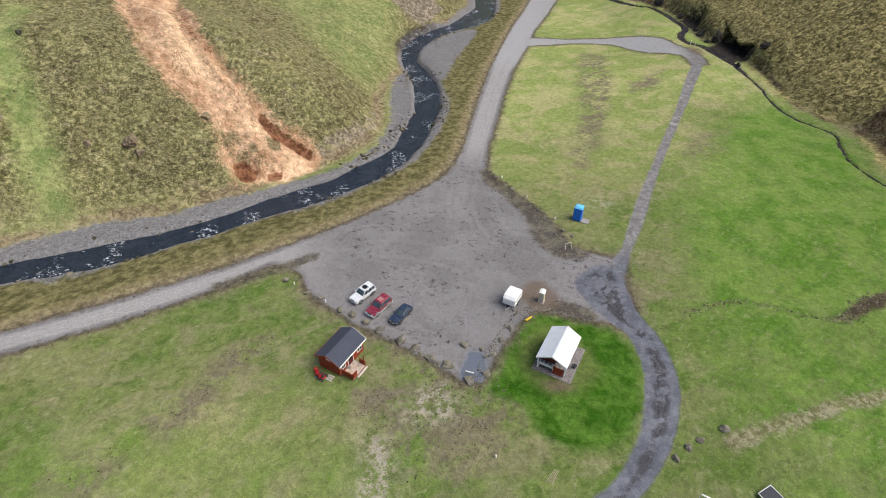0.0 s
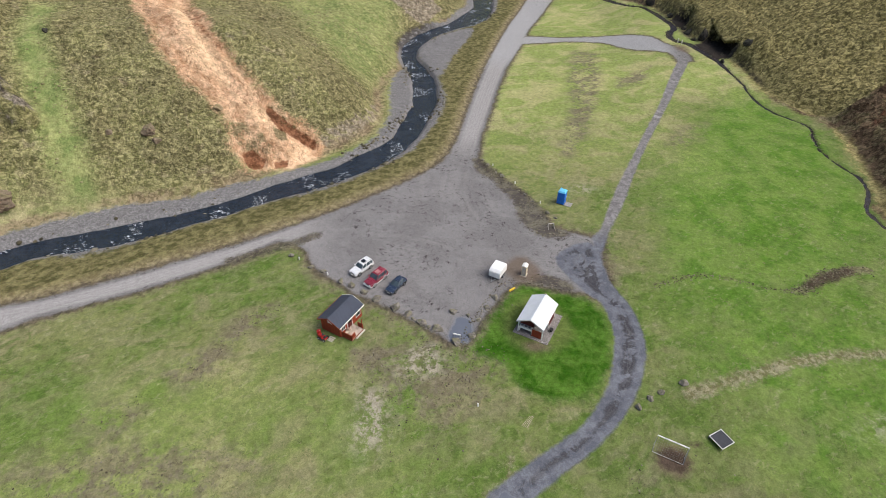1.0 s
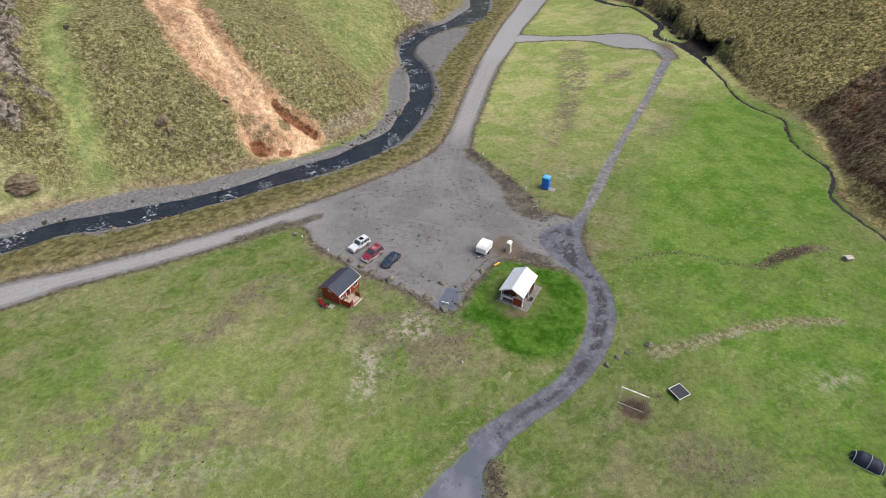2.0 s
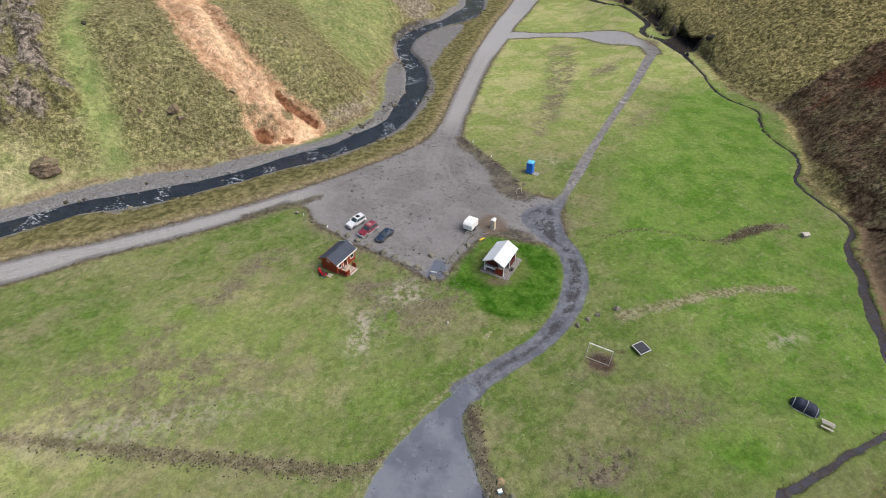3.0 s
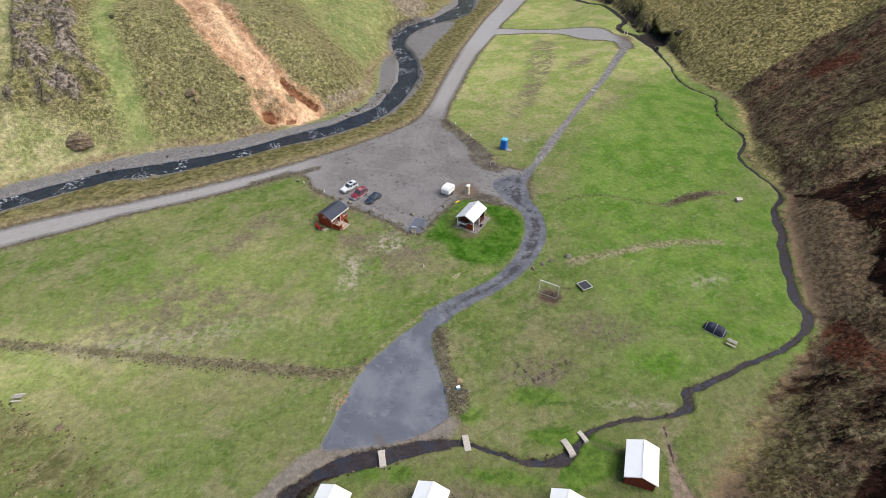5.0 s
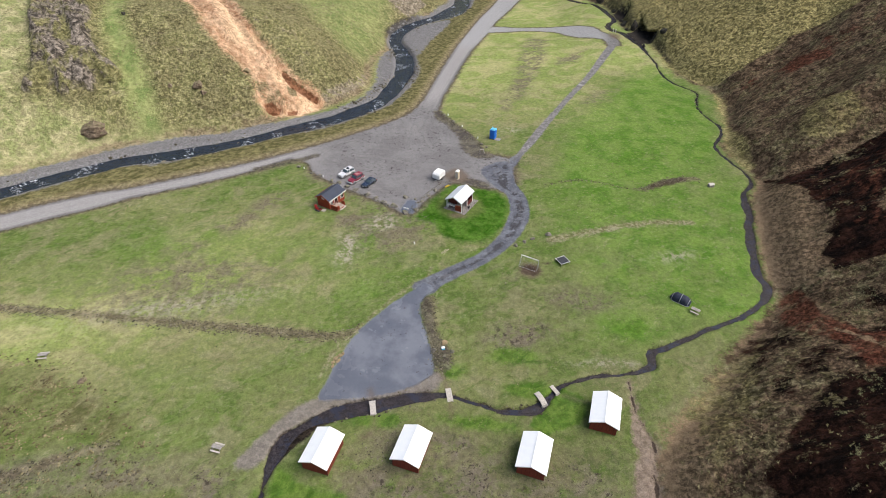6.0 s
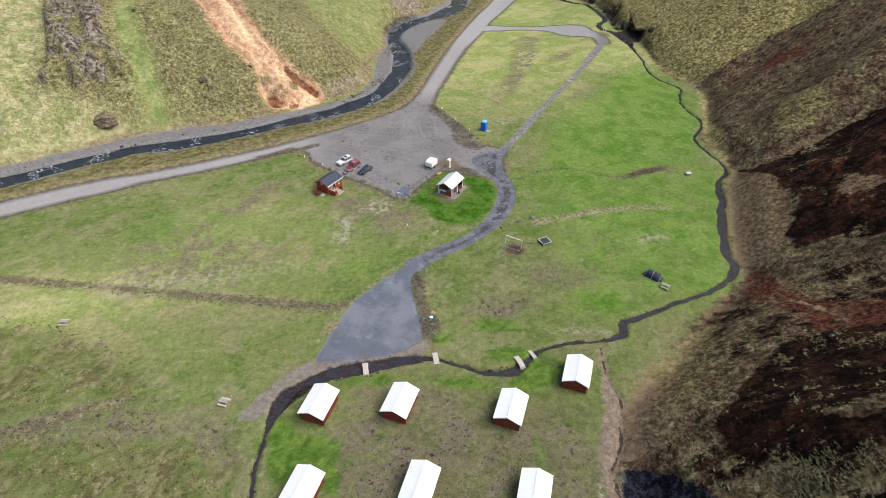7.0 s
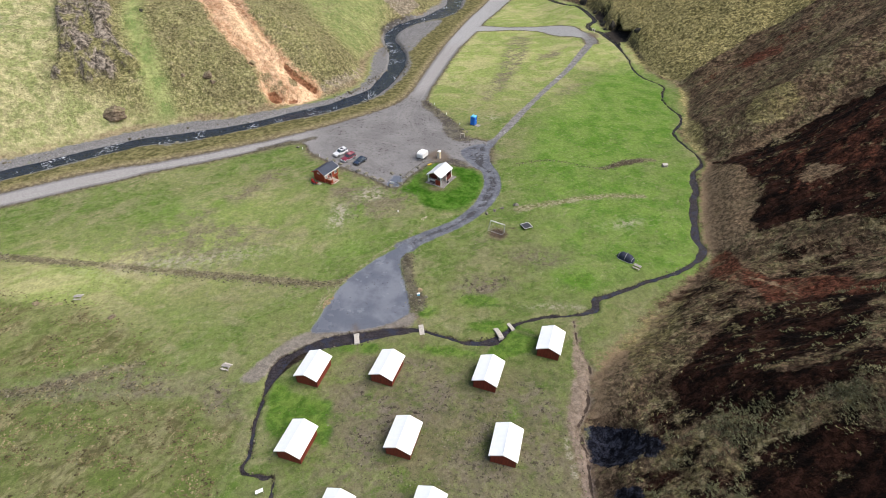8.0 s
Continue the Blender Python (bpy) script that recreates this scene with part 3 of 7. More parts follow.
    col = k.mix(k.math("MULTIPLY", k.ramp(foot, 0.3, 1.5, 0.8, 0.0), k.ramp(k.noise(0.12, 4, 0.6), 0.36, 0.52, 0.3, 1.0)), col, k.mix(k.ramp(tuft, 0.4, 0.6), (0.110, 0.080, 0.050), (0.230, 0.175, 0.115)))
    # landslide
    streak = k.noise(0.55, 6, 0.62, k.along(129, 2.4), 0.5)
    slide = k.mix(k.ramp(streak, 0.36, 0.64), (0.450, 0.265, 0.152), (0.650, 0.440, 0.280))
    slide = k.mix(k.math("MULTIPLY", k.attr("tongue"), k.ramp(k.noise(0.3, 4, 0.6, k.along(129, 2.0), 0.6), 0.36, 0.56, 0.25, 0.95)), slide, (0.800, 0.560, 0.350))
    rill = k.math("ABSOLUTE", k.math("SUBTRACT", k.noise(0.32, 5, 0.6, k.along(129, 3.2), 1.0), 0.5))
    slide = k.mix(k.ramp(rill, 0.0, 0.018, 0.75, 0.0), slide, (0.230, 0.110, 0.058))
    slide = k.mix(k.ramp(k.noise(1.5, 5, 0.7), 0.58, 0.66, 0.0, 0.6), slide, (0.240, 0.125, 0.070))
    regrown = k.math("ADD", k.attr("regrown"), k.math("ADD", k.math("MULTIPLY", wob, 1.4), k.math("MULTIPLY", wob2, 1.0)))
    slide = k.mix(k.ramp(regrown, 0.42, 0.72, 0.0, 0.85), slide, k.mix(k.ramp(tuft, 0.38, 0.62), (0.100, 0.082, 0.040), (0.250, 0.215, 0.118)))
    slide = k.mix(k.ramp(k.math("ADD", k.attr("slidefoot"), k.math("ADD", k.math("MULTIPLY", wob, 1.2), k.math("MULTIPLY", wob2, 0.8))), 0.38, 0.7, 0.0, 0.92), slide, k.mix(k.ramp(k.noise(0.9, 5, 0.7), 0.40, 0.60), (0.130, 0.048, 0.022), (0.235, 0.105, 0.055)))
    torn = k.math("ADD", k.math("ADD", k.attr("slide"), k.math("MULTIPLY", k.math("SUBTRACT", mid, 0.5), 5.0)), k.math("ADD", k.math("MULTIPLY", wob, 4.5), k.math("MULTIPLY", wob2, 4.5)))
    scar = k.ramp(torn, -0.6, 1.8, 1.0, 0.0)
    col = k.mix(scar, col, slide)
    # bare dirt
    speckle = k.noise(1.4, 7, 0.8)
    dirt = k.mix(k.ramp(small, 0.35, 0.65), (0.080, 0.062, 0.042), (0.185, 0.152, 0.104))
    col = k.mix(k.math("MULTIPLY", edge("stones", 0.2, 1.3, 2.2, 1.6), 0.75), col, dirt)
    col = k.mix(k.math("MULTIPLY", edge("dry", 0.2, 1.5, 2.8, 2.2), 0.85), col, k.mix(k.ramp(speckle, 0.45, 0.56), (0.135, 0.118, 0.062), (0.270, 0.240, 0.165)))
    gmud = k.mix(k.ramp(k.noise(1.2, 6, 0.7), 0.35, 0.65), (0.150, 0.112, 0.086), (0.232, 0.180, 0.146))
    col = k.mix(k.math("MULTIPLY", edge("washed", -0.1, 0.8, 2.4, 1.6), 0.92), col, gmud)
    col = k.mix(k.ramp(k.math("ADD", k.attr("gully"), k.math("MULTIPLY", wob, 1.2)), 0.06, 0.24, 0.9, 0.0), col, (0.036, 0.025, 0.020))
    # gravel of roads, yard and river banks
    pebble = k.noise(7.0, 5, 0.85)
    grit = k.mix(k.ramp(k.noise(0.14, 6, 0.6), 0.40, 0.60), (0.136, 0.131, 0.131), (0.180, 0.174, 0.174))
    grit = k.mix(k.ramp(pebble, 0.42, 0.60, 0.0, 0.65), grit, (0.198, 0.183, 0.176))
    grit = k.mix(k.ramp(k.noise(4.0, 5, 0.8), 0.55, 0.64, 0.0, 0.5), grit, (0.064, 0.056, 0.053))
    debris = k.math("MULTIPLY", k.ramp(k.noise(1.2, 8, 0.82), 0.555, 0.60), k.ramp(k.noise(0.10, 4, 0.6), 0.42, 0.56, 0.2, 1.0))
    grit = k.mix(debris, grit, (0.044, 0.039, 0.037))
    tracks = k.ramp(k.noise1(k.math("ADD", k.attr("track"), k.math("MULTIPLY", wob, 0.5)), 0.75, 4), 0.47, 0.62, 0.0, 0.5)
    tracks = k.math("MULTIPLY", tracks, k.ramp(k.noise(0.09, 5, 0.6), 0.46, 0.60))
    yard = k.mix(tracks, grit, (0.215, 0.204, 0.198))
    ruts = k.ramp(k.noise1(k.math("ADD", k.attr("road"), k.math("MULTIPLY", wob, 0.3)), 1.0, 3), 0.44, 0.58)
    yard = k.mix(k.math("MULTIPLY", k.attr("driven"), k.ramp(ruts, 0, 1, 0.72, 0.95)), yard, k.mix(k.ramp(pebble, 0.4, 0.6), (0.235, 0.224, 0.216), (0.330, 0.315, 0.304)))
    # lighter gravel colour stands in for sky sheen on the far road
    yard = k.mix(k.math("MULTIPLY", k.attr("roadsheen"), 0.8), yard, k.mix(k.ramp(pebble, 0.4, 0.6), (0.235, 0.232, 0.232), (0.340, 0.335, 0.335)))
    road = edge("road", -0.35, 0.45, 1.3, 0.9)
    rim = edge("road", 0.0, 1.9, 3.0, 2.4)
    col = k.mix(k.math("MULTIPLY", rim, 0.8), col, dirt)
    col = k.mix(k.math("MULTIPLY", edge("road", 0.25, 1.1, 1.6, 1.4), 0.7), col, k.mix(k.ramp(speckle, 0.42, 0.6), (0.042, 0.035, 0.028), (0.100, 0.084, 0.062)))
    col = k.mix(road, col, yard)
    col = k.mix(k.math("MULTIPLY", edge("verge", -0.4, 0.6, 2.0, 1.6), 0.85), col, k.mix(k.ramp(k.noise(0.5, 6, 0.7), 0.44, 0.60), (0.058, 0.048, 0.040), (0.122, 0.112, 0.078)))
    lane = edge("lane", -0.25, 0.35, 0.7, 0.6)
    tar = k.mix(k.ramp(k.noise(0.55, 6, 0.65, distort=0.6), 0.40, 0.62), (0.088, 0.094, 0.114), (0.136, 0.143, 0.166))
    tar = k.mix(k.math("MULTIPLY", k.ramp(k.noise(0.38, 6, 0.65, distort=0.5), 0.45, 0.52, 0.0, 0.85), k.ramp(k.math("ADD", k.attr("lane"), k.math("MULTIPLY", wob, 1.6)), -1.5, -0.7, 1.0, 0.0)), tar, (0.030, 0.028, 0.032))
    tar = k.mix(k.ramp(k.noise1(k.math("ADD", k.attr("lane"), k.math("MULTIPLY", wob, 0.6)), 1.3, 3), 0.48, 0.60, 0.0, 0.3), tar, (0.130, 0.128, 0.130))
    tar = k.mix(k.ramp(pebble, 0.45, 0.65, 0.0, 0.4), tar, (0.150, 0.143, 0.140))
    tar = k.mix(k.attr("dryway"), tar, k.mix(k.ramp(k.noise(0.8, 6, 0.7), 0.40, 0.62), (0.142, 0.134, 0.132), (0.210, 0.200, 0.197)))
    col = k.mix(lane, col, tar)
    col = k.mix(k.math("MULTIPLY", edge("mud", -0.4, 0.5, 1.2, 0.8), 0.9), col, k.mix(small, (0.150, 0.126, 0.113), (0.218, 0.190, 0.174)))
    wet = edge("wet", -0.3, 0.3, 1.0, 0.5)
    # wet gravel; its blue tint paints in the reflected sky
    wet_skytint = k.mix(k.ramp(k.noise(0.16, 5, 0.6), 0.4, 0.62), (0.104, 0.112, 0.136), (0.158, 0.165, 0.190))
    wet_skytint = k.mix(k.ramp(k.noise(1.1, 6, 0.75), 0.61, 0.68, 0.0, 0.7), wet_skytint, (0.050, 0.047, 0.050))
    col = k.mix(wet, col, wet_skytint)
    stones = k.mix(k.ramp(k.voronoi(2.6), 0.1, 0.6), (0.235, 0.227, 0.226), (0.120, 0.115, 0.114))
    stones = k.mix(k.ramp(fine, 0.4, 0.7), stones, (0.190, 0.182, 0.181))
    bank = edge("bank", -0.5, 0.6, 3.6, 2.0)
    col = k.mix(bank, col, stones)
    col = k.mix(k.math("MULTIPLY", edge("bare", -0.9, 0.7, 1.2, 0.8), 0.8), col, k.mix(small, (0.092, 0.066, 0.046), (0.150, 0.115, 0.085)))
    col = k.mix(k.math("MULTIPLY", edge("mire", -0.5, 0.5, 1.6, 1.4), 0.9), col, k.mix(small, (0.040, 0.026, 0.020), (0.085, 0.060, 0.046)))
    pud = edge("puddle", -0.45, 0.35, 0.9, 0.5)
    # puddle colour is tinted blue for the sky it would mirror
    col = k.mix(pud, col, (0.110, 0.122, 0.150))
    # rock above 1 darkens fully, painting shade over basalt in cave and cleft
    col = k.mix(k.math("ADD", k.math("MULTIPLY", k.attr("rock"), k.ramp(k.noise(0.7, 5, 0.75), 0.38, 0.52)), k.ramp(k.attr("rock"), 1.0, 1.3), True), col, k.mix(tuft2, (0.013, 0.011, 0.010), (0.052, 0.044, 0.037)))
    # brook margins and beds
    col = k.mix(edge("stream", 0.0, 0.45, 0.9, 0.9), col, k.mix(k.ramp(k.noise(1.5, 5, 0.7), 0.4, 0.6), (0.014, 0.011, 0.009), (0.046, 0.034, 0.024)))
    col = k.mix(edge("river", 0.0, 0.45, 0.5, 0.4), col, (0.034, 0.036, 0.038))
    # grain over everything: fine on turf and gravel, coarse on the slopes
    calm = k.math("MAXIMUM", wet, pud)
    slope = k.math("MAXIMUM", k.ramp(k.attr("west"), 0, 5), k.ramp(k.attr("east"), 0, 4))
    plain = k.math("MAXIMUM", calm, k.math("MULTIPLY", k.math("MAXIMUM", road, lane), 0.75))
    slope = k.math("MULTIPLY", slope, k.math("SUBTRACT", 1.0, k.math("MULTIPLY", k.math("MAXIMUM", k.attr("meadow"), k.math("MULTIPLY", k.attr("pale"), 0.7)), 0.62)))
    col = k.mix(k.math("SUBTRACT", k.ramp(slope, 0, 1, 0.38, 0.55), k.math("MULTIPLY", calm, 0.4), True), col, k.mix(k.ramp(fine, 0.38, 0.62), (0.70, 0.70, 0.70), (1.32, 1.32, 1.32)), "MULTIPLY")
    col = k.mix(k.math("SUBTRACT", k.ramp(slope, 0, 1, 0.30, 0.70), k.math("MULTIPLY", plain, 0.5), True), col, k.mix(k.ramp(small, 0.38, 0.62), (0.74, 0.75, 0.72), (1.25, 1.24, 1.26)), "MULTIPLY")
    speck = k.noise(1.35, 5, 0.68, distort=0.6)
    col = k.mix(k.math("SUBTRACT", k.math("SUBTRACT", k.math("SUBTRACT", k.ramp(slope, 0, 1, 0.24, 0.95), k.math("MULTIPLY", scar, 0.6), True), k.ramp(k.attr("west"), 0, 5, 0.0, 0.25), True), k.math("MULTIPLY", plain, 0.2), True), col, k.mix(k.ramp(speck, 0.39, 0.61), (0.48, 0.48, 0.48), (1.48, 1.48, 1.46)), "MULTIPLY")
    smoothness = k.math("MAXIMUM", pud, k.math("MAXIMUM", k.math("MULTIPLY", wet, k.ramp(k.noise(0.22, 4, 0.6), 0.30, 0.52, 0.55, 1.0)), k.math("MULTIPLY", lane, k.ramp(k.noise(0.4, 4, 0.6), 0.56, 0.68, 0.0, 0.7))))
    rough = k.ramp(smoothness, 0.0, 1.0, 0.95, 0.12)
    flat = k.math("MAXIMUM", k.math("MAXIMUM", road, lane), wet)
    h = k.math("ADD", k.math("MULTIPLY", speck, 0.8), k.math("MULTIPLY", k.noise(1.7, 7, 0.75), 0.4))
    h = k.math("MULTIPLY", h, k.math("ADD", k.ramp(flat, 0, 1, 0.20, 0.05), k.math("MULTIPLY", slope, 0.8)))
    h = k.math("MULTIPLY", h, k.ramp(calm, 0, 1, 1.0, 0.04))
    k.bump(h, 1.0, 1.0)
    return k.done(col, rough, 0.0, k.ramp(smoothness, 0.0, 0.6, 0.05, 0.35))


def water_material(name, tint, foam, blue_patch):
    k = Nodes(name)
    co = k.stretch(1.0, 1.0, 1.0)
    ripple = k.math("ADD", k.math("MULTIPLY", k.noise(1.5, 5, 0.65, co, 0.8), 0.6), k.math("MULTIPLY", k.noise(5.0, 3, 0.6, co), 0.4))
    white = k.ramp(k.math("MULTIPLY", k.noise(1.9, 6, 0.75, k.stretch(0.8, 1.5, 1, 35), 1.0), k.ramp(k.noise(0.16, 3, 0.6), 0.42, 0.60, 0.75, 1.06)), 0.578 if foam else 0.9, 0.632 if foam else 0.95, 0.0, foam)
    col = k.mix(k.ramp(ripple, 0.44, 0.58), tint, tuple(c * 1.9 for c in tint))
    # bluish patches; on the brook they paint the sky's reflection
    col = k.mix(k.ramp(k.noise(0.5, 5, 0.65), 0.48, 0.62, 0.0, 0.85), col, blue_patch)
    col = k.mix(white, col, (0.62, 0.64, 0.66))
    k.bump(ripple, 0.30, 0.9)
    k.bsdf.inputs["IOR"].default_value = 1.33
    return k.done(col, k.ramp(white, 0, 1, 0.13, 0.7), 0.0, 0.5)


def paint(name, colour, rough=0.55, vary=0.25, scale=3.0, spec=0.4, metal=0.0, bump=0.0):
    """Weathered paint or plain stuff: two scales of variation."""
    k = Nodes(name)
    lo, hi = tuple(c * (1 - vary) for c in colour), tuple(min(1, c * (1 + vary * 0.6)) for c in colour)
    col = k.mix(k.ramp(k.noise(scale, 5, 0.65), 0.3, 0.7), lo, hi)
    col = k.mix(k.ramp(k.noise(scale * 9, 4, 0.7), 0.5, 0.8, 0.0, 0.25), col, tuple(c * 0.55 for c in colour))
    if bump:
        k.bump(k.noise(scale * 6, 4, 0.7), bump)
    return k.done(col, k.ramp(k.noise(scale * 2), 0.3, 0.7, max(0.05, rough - 0.1), min(1, rough + 0.1)), metal, spec)


def rock_material(name, dark, pale, moss):
    k = Nodes(name)
    co = k.where()
    col = k.mix(k.ramp(k.noise(1.4, 6, 0.75), 0.35, 0.65), dark, pale)
    geo = k.n.new("ShaderNodeNewGeometry")
    sep = k.n.new("ShaderNodeSeparateXYZ")
    k.tree.links.new(geo.outputs["Normal"], sep.inputs[0])
    upward = k.math("MULTIPLY", k.ramp(sep.outputs[2], 0.3, 0.9), k.ramp(k.noise(1.8, 5, 0.7), 0.4, 0.6))
    col = k.mix(k.math("MULTIPLY", upward, 0.8), col, moss)
    k.bump(k.noise(5.0, 6, 0.75), 0.12)
    return k.done(col, 0.92, 0.0, 0.25)


M_GROUND = ground_material()
M_RIVER = water_material("river_water", (0.009, 0.014, 0.022), 0.85, (0.022, 0.029, 0.041))
M_BROOK = water_material("brook_water", (0.020, 0.016, 0.017), 0.0, (0.024, 0.026, 0.042))
M_ROCK = rock_material("mossy_basalt", (0.086, 0.077, 0.068), (0.235, 0.212, 0.186), (0.160, 0.152, 0.086))

# ---------------------------------------------------------------- ground sheet


def spaced(stops):
    """Coordinates from (start, step) pairs; the step eases from one to the next."""
    out = [stops[0][0]]
    for (a, sa), (b, sb) in zip(stops[:-1], stops[1:]):
        while out[-1] < b - 1e-6:
            t = (out[-1] - a) / (b - a)
            out.append(out[-1] + sa + (sb - sa) * t)
    return np.array(out)


GX = spaced([(-1500, 200), (-400, 30), (-140, 2.2), (-95, 0.8), (-60, 0.42), (-20, 0.34), (60, 0.34), (100, 0.5), (135, 1.0), (220, 6), (600, 60), (1500, 200)])
GY = spaced([(-600, 80), (-120, 6), (-48, 0.34), (40, 0.36), (110, 0.55), (170, 0.9), (215, 1.4), (300, 8), (700, 80), (1600, 200)])
GXX, GYY = np.meshgrid(GX, GY)
GXX, GYY = GXX.astype(np.float64), GYY.astype(np.float64)
HEIGHT, DIST = survey(GXX, GYY)


def blob(x, y, rx, ry, turn=0.0):
    c, s = math.cos(radians(turn)), math.sin(radians(turn))
    u, v = (GXX - x) * c + (GYY - y) * s, -(GXX - x) * s + (GYY - y) * c
    return np.exp(-(u / rx) ** 2 - (v / ry) ** 2)


def within(pts, soft=3.0, k=1):
    """1 inside an outline, 0 outside, eased over its edge."""
    return step(soft, -soft, area_dist(GXX, GYY, pts, k))


DIST["vivid"] = np.clip(0.95 * within([(74.5, 112.1), (81.5, 95.4), (80.6, 76.8), (74.2, 66.2), (59.5, 54), (40, 50), (41, 70), (54, 85), (66, 103.7)], 12) + 0.6 * blob(-2, 9.5, 7, 4.5, 35) + 0.48 * within([(38, 46), (46, 75), (58, 100), (74, 118), (82, 98), (80, 55), (70, 20), (46, 0), (34, -4), (36, 20)], 9) + 0.4 * blob(60, 8, 14, 10) + 0.6 * blob(43.8, 3.4, 5, 3) + 0.7 * blob(66, 19, 4, 8, 15) + 0.6 * blob(65, 8.3, 4, 4)
                        + 0.5 * blob(76, 30, 7, 16) + 0.4 * blob(46, 34, 20, 18) + 0.5 * blob(-8, 20, 16, 5) + 0.45 * blob(-40, 20, 12, 6) + 0.4 * blob(-26, -10, 9, 4), 0, 1)
DIST["lush"] = np.clip(0.9 * blob(24.8, -3.3, 5, 2.2) + blob(27, -9.4, 5, 1.6) + within([(27.0, -13.8), (30.0, -9.1), (33.6, -9.8), (34.8, -11.5), (33.2, -14.5), (27.8, -16.5), (26.6, -14.9)], 1.2) + 0.9 * within([(-7.0, -22.2), (-3.7, -24.7), (3.3, -26.1), (3.2, -29.2), (4.3, -30.9), (3.7, -33.4), (-3.6, -32.5), (-5.7, -31.5), (-6.9, -26.3)], 1.6) + 0.8 * blob(5, -15.5, 5, 1.8) + 0.8 * blob(15, -6.5, 3.0, 2.2) + 0.8 * blob(19, -15.2, 7, 1.6, -5)
                       + 0.6 * blob(44, 4, 5, 2) + 0.5 * blob(30, -26, 2, 5), 0, 1)
DIST["worn"] = (1 - DIST["vivid"]) * np.clip(within([(29.7, 9.7), (35.6, 11.0), (41.5, 8.6), (35.6, 7.2)], 1.5) + within([(22.2, -1.4), (25.5, 1.7), (30.2, 3.2), (29.3, 0.2), (24.2, -2.5)], 1.5) + blob(42.7, 18.2, 3, 1) + within([(36.8, 145.9), (43.5, 143.7), (39.9, 119.9), (30.9, 90.9), (26.4, 81.8), (24.1, 83.9), (30.1, 106.8), (31.5, 123.2)], 2.5) + 0.8 * within([(43.0, 118.3), (45.4, 125.4), (55.5, 131.9), (51.1, 120.6)], 2)
                       + 0.9 * within([(52.4, 96.9), (66.3, 104.7), (61.2, 95.1), (53.6, 87.3), (45.3, 85.7), (42.6, 80.3)], 2.5) + 0.95 * within([(-34.7, 25.4), (-29.8, 29.7), (-27.1, 35.7), (-22.8, 38.6), (-20.1, 36.8), (-24.3, 31.4), (-27.1, 26.0), (-29.6, 22.6)], 2.5)
                       + 0.9 * within([(-41.2, 17.9), (-39.7, 21.6), (-35.1, 22.4), (-32.4, 20.5), (-35.1, 17.5)], 2) + 0.8 * within([(-10.3, 30.2), (-4.9, 30.4), (-5.3, 28.1), (-8.4, 26.6)], 1.5) + blob(2, 28, 10, 6, 10) + 1.1 * blob(19, -27, 17, 9) + 1.1 * blob(26, -37, 20, 9) + 0.8 * blob(42, 10, 14, 7) + blob(0, 22, 7, 5) + 0.7 * blob(-35, 5, 20, 7)
                       + 0.8 * blob(10, -25, 6, 12) + 0.7 * blob(-30, -34, 24, 12) + 0.7 * blob(-30, 14, 18, 5) + 0.7 * step(5, 0.6, DIST["road"]) * step(70, 60, GYY) * step(-40, -25, GXX), 0, 1)
DIST["meadow"] = np.clip(within([(-88.2, 101.8), (-79.2, 80.2), (-73.4, 72.1), (-69.9, 65.8), (-66.3, 59.8), (-60.7, 61.6), (-63.6, 68.5), (-69, 76.2), (-76.7, 86.7), (-84, 103.6)], 2.5)
                         + 0.72 * within([(-60.9, 167.6), (-19, 178), (-16.7, 155.6), (-15.7, 134.9), (-19.5, 113.7), (-26.1, 114.1), (-35, 123.2)], 5) + 0.8 * within([(-39.3, 73.5), (-33.3, 77.1), (-30, 76), (-33, 73)], 1.5), 0, 1)
DIST["fair"] = np.clip(step(62, 105, GYY) * step(66, 40, GXX) + step(105, 120, GYY) + 0.85 * blob(-40, 4, 30, 9, 16) + 0.5 * blob(-30, 22, 14, 6, 20) + 0.5 * blob(-55, -8, 16, 10), 0, 1)
# far hill's pale grass; its colour also carries sun that no lamp gives
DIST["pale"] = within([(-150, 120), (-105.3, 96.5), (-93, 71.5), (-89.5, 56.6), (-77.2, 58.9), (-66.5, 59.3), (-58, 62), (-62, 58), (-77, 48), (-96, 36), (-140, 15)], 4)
DIST["padring"] = area_dist(GXX, GYY, [(11.6, 34.6), (13.8, 31.4), (18.6, 33.8), (16.2, 39.8), (12.4, 38.2)])
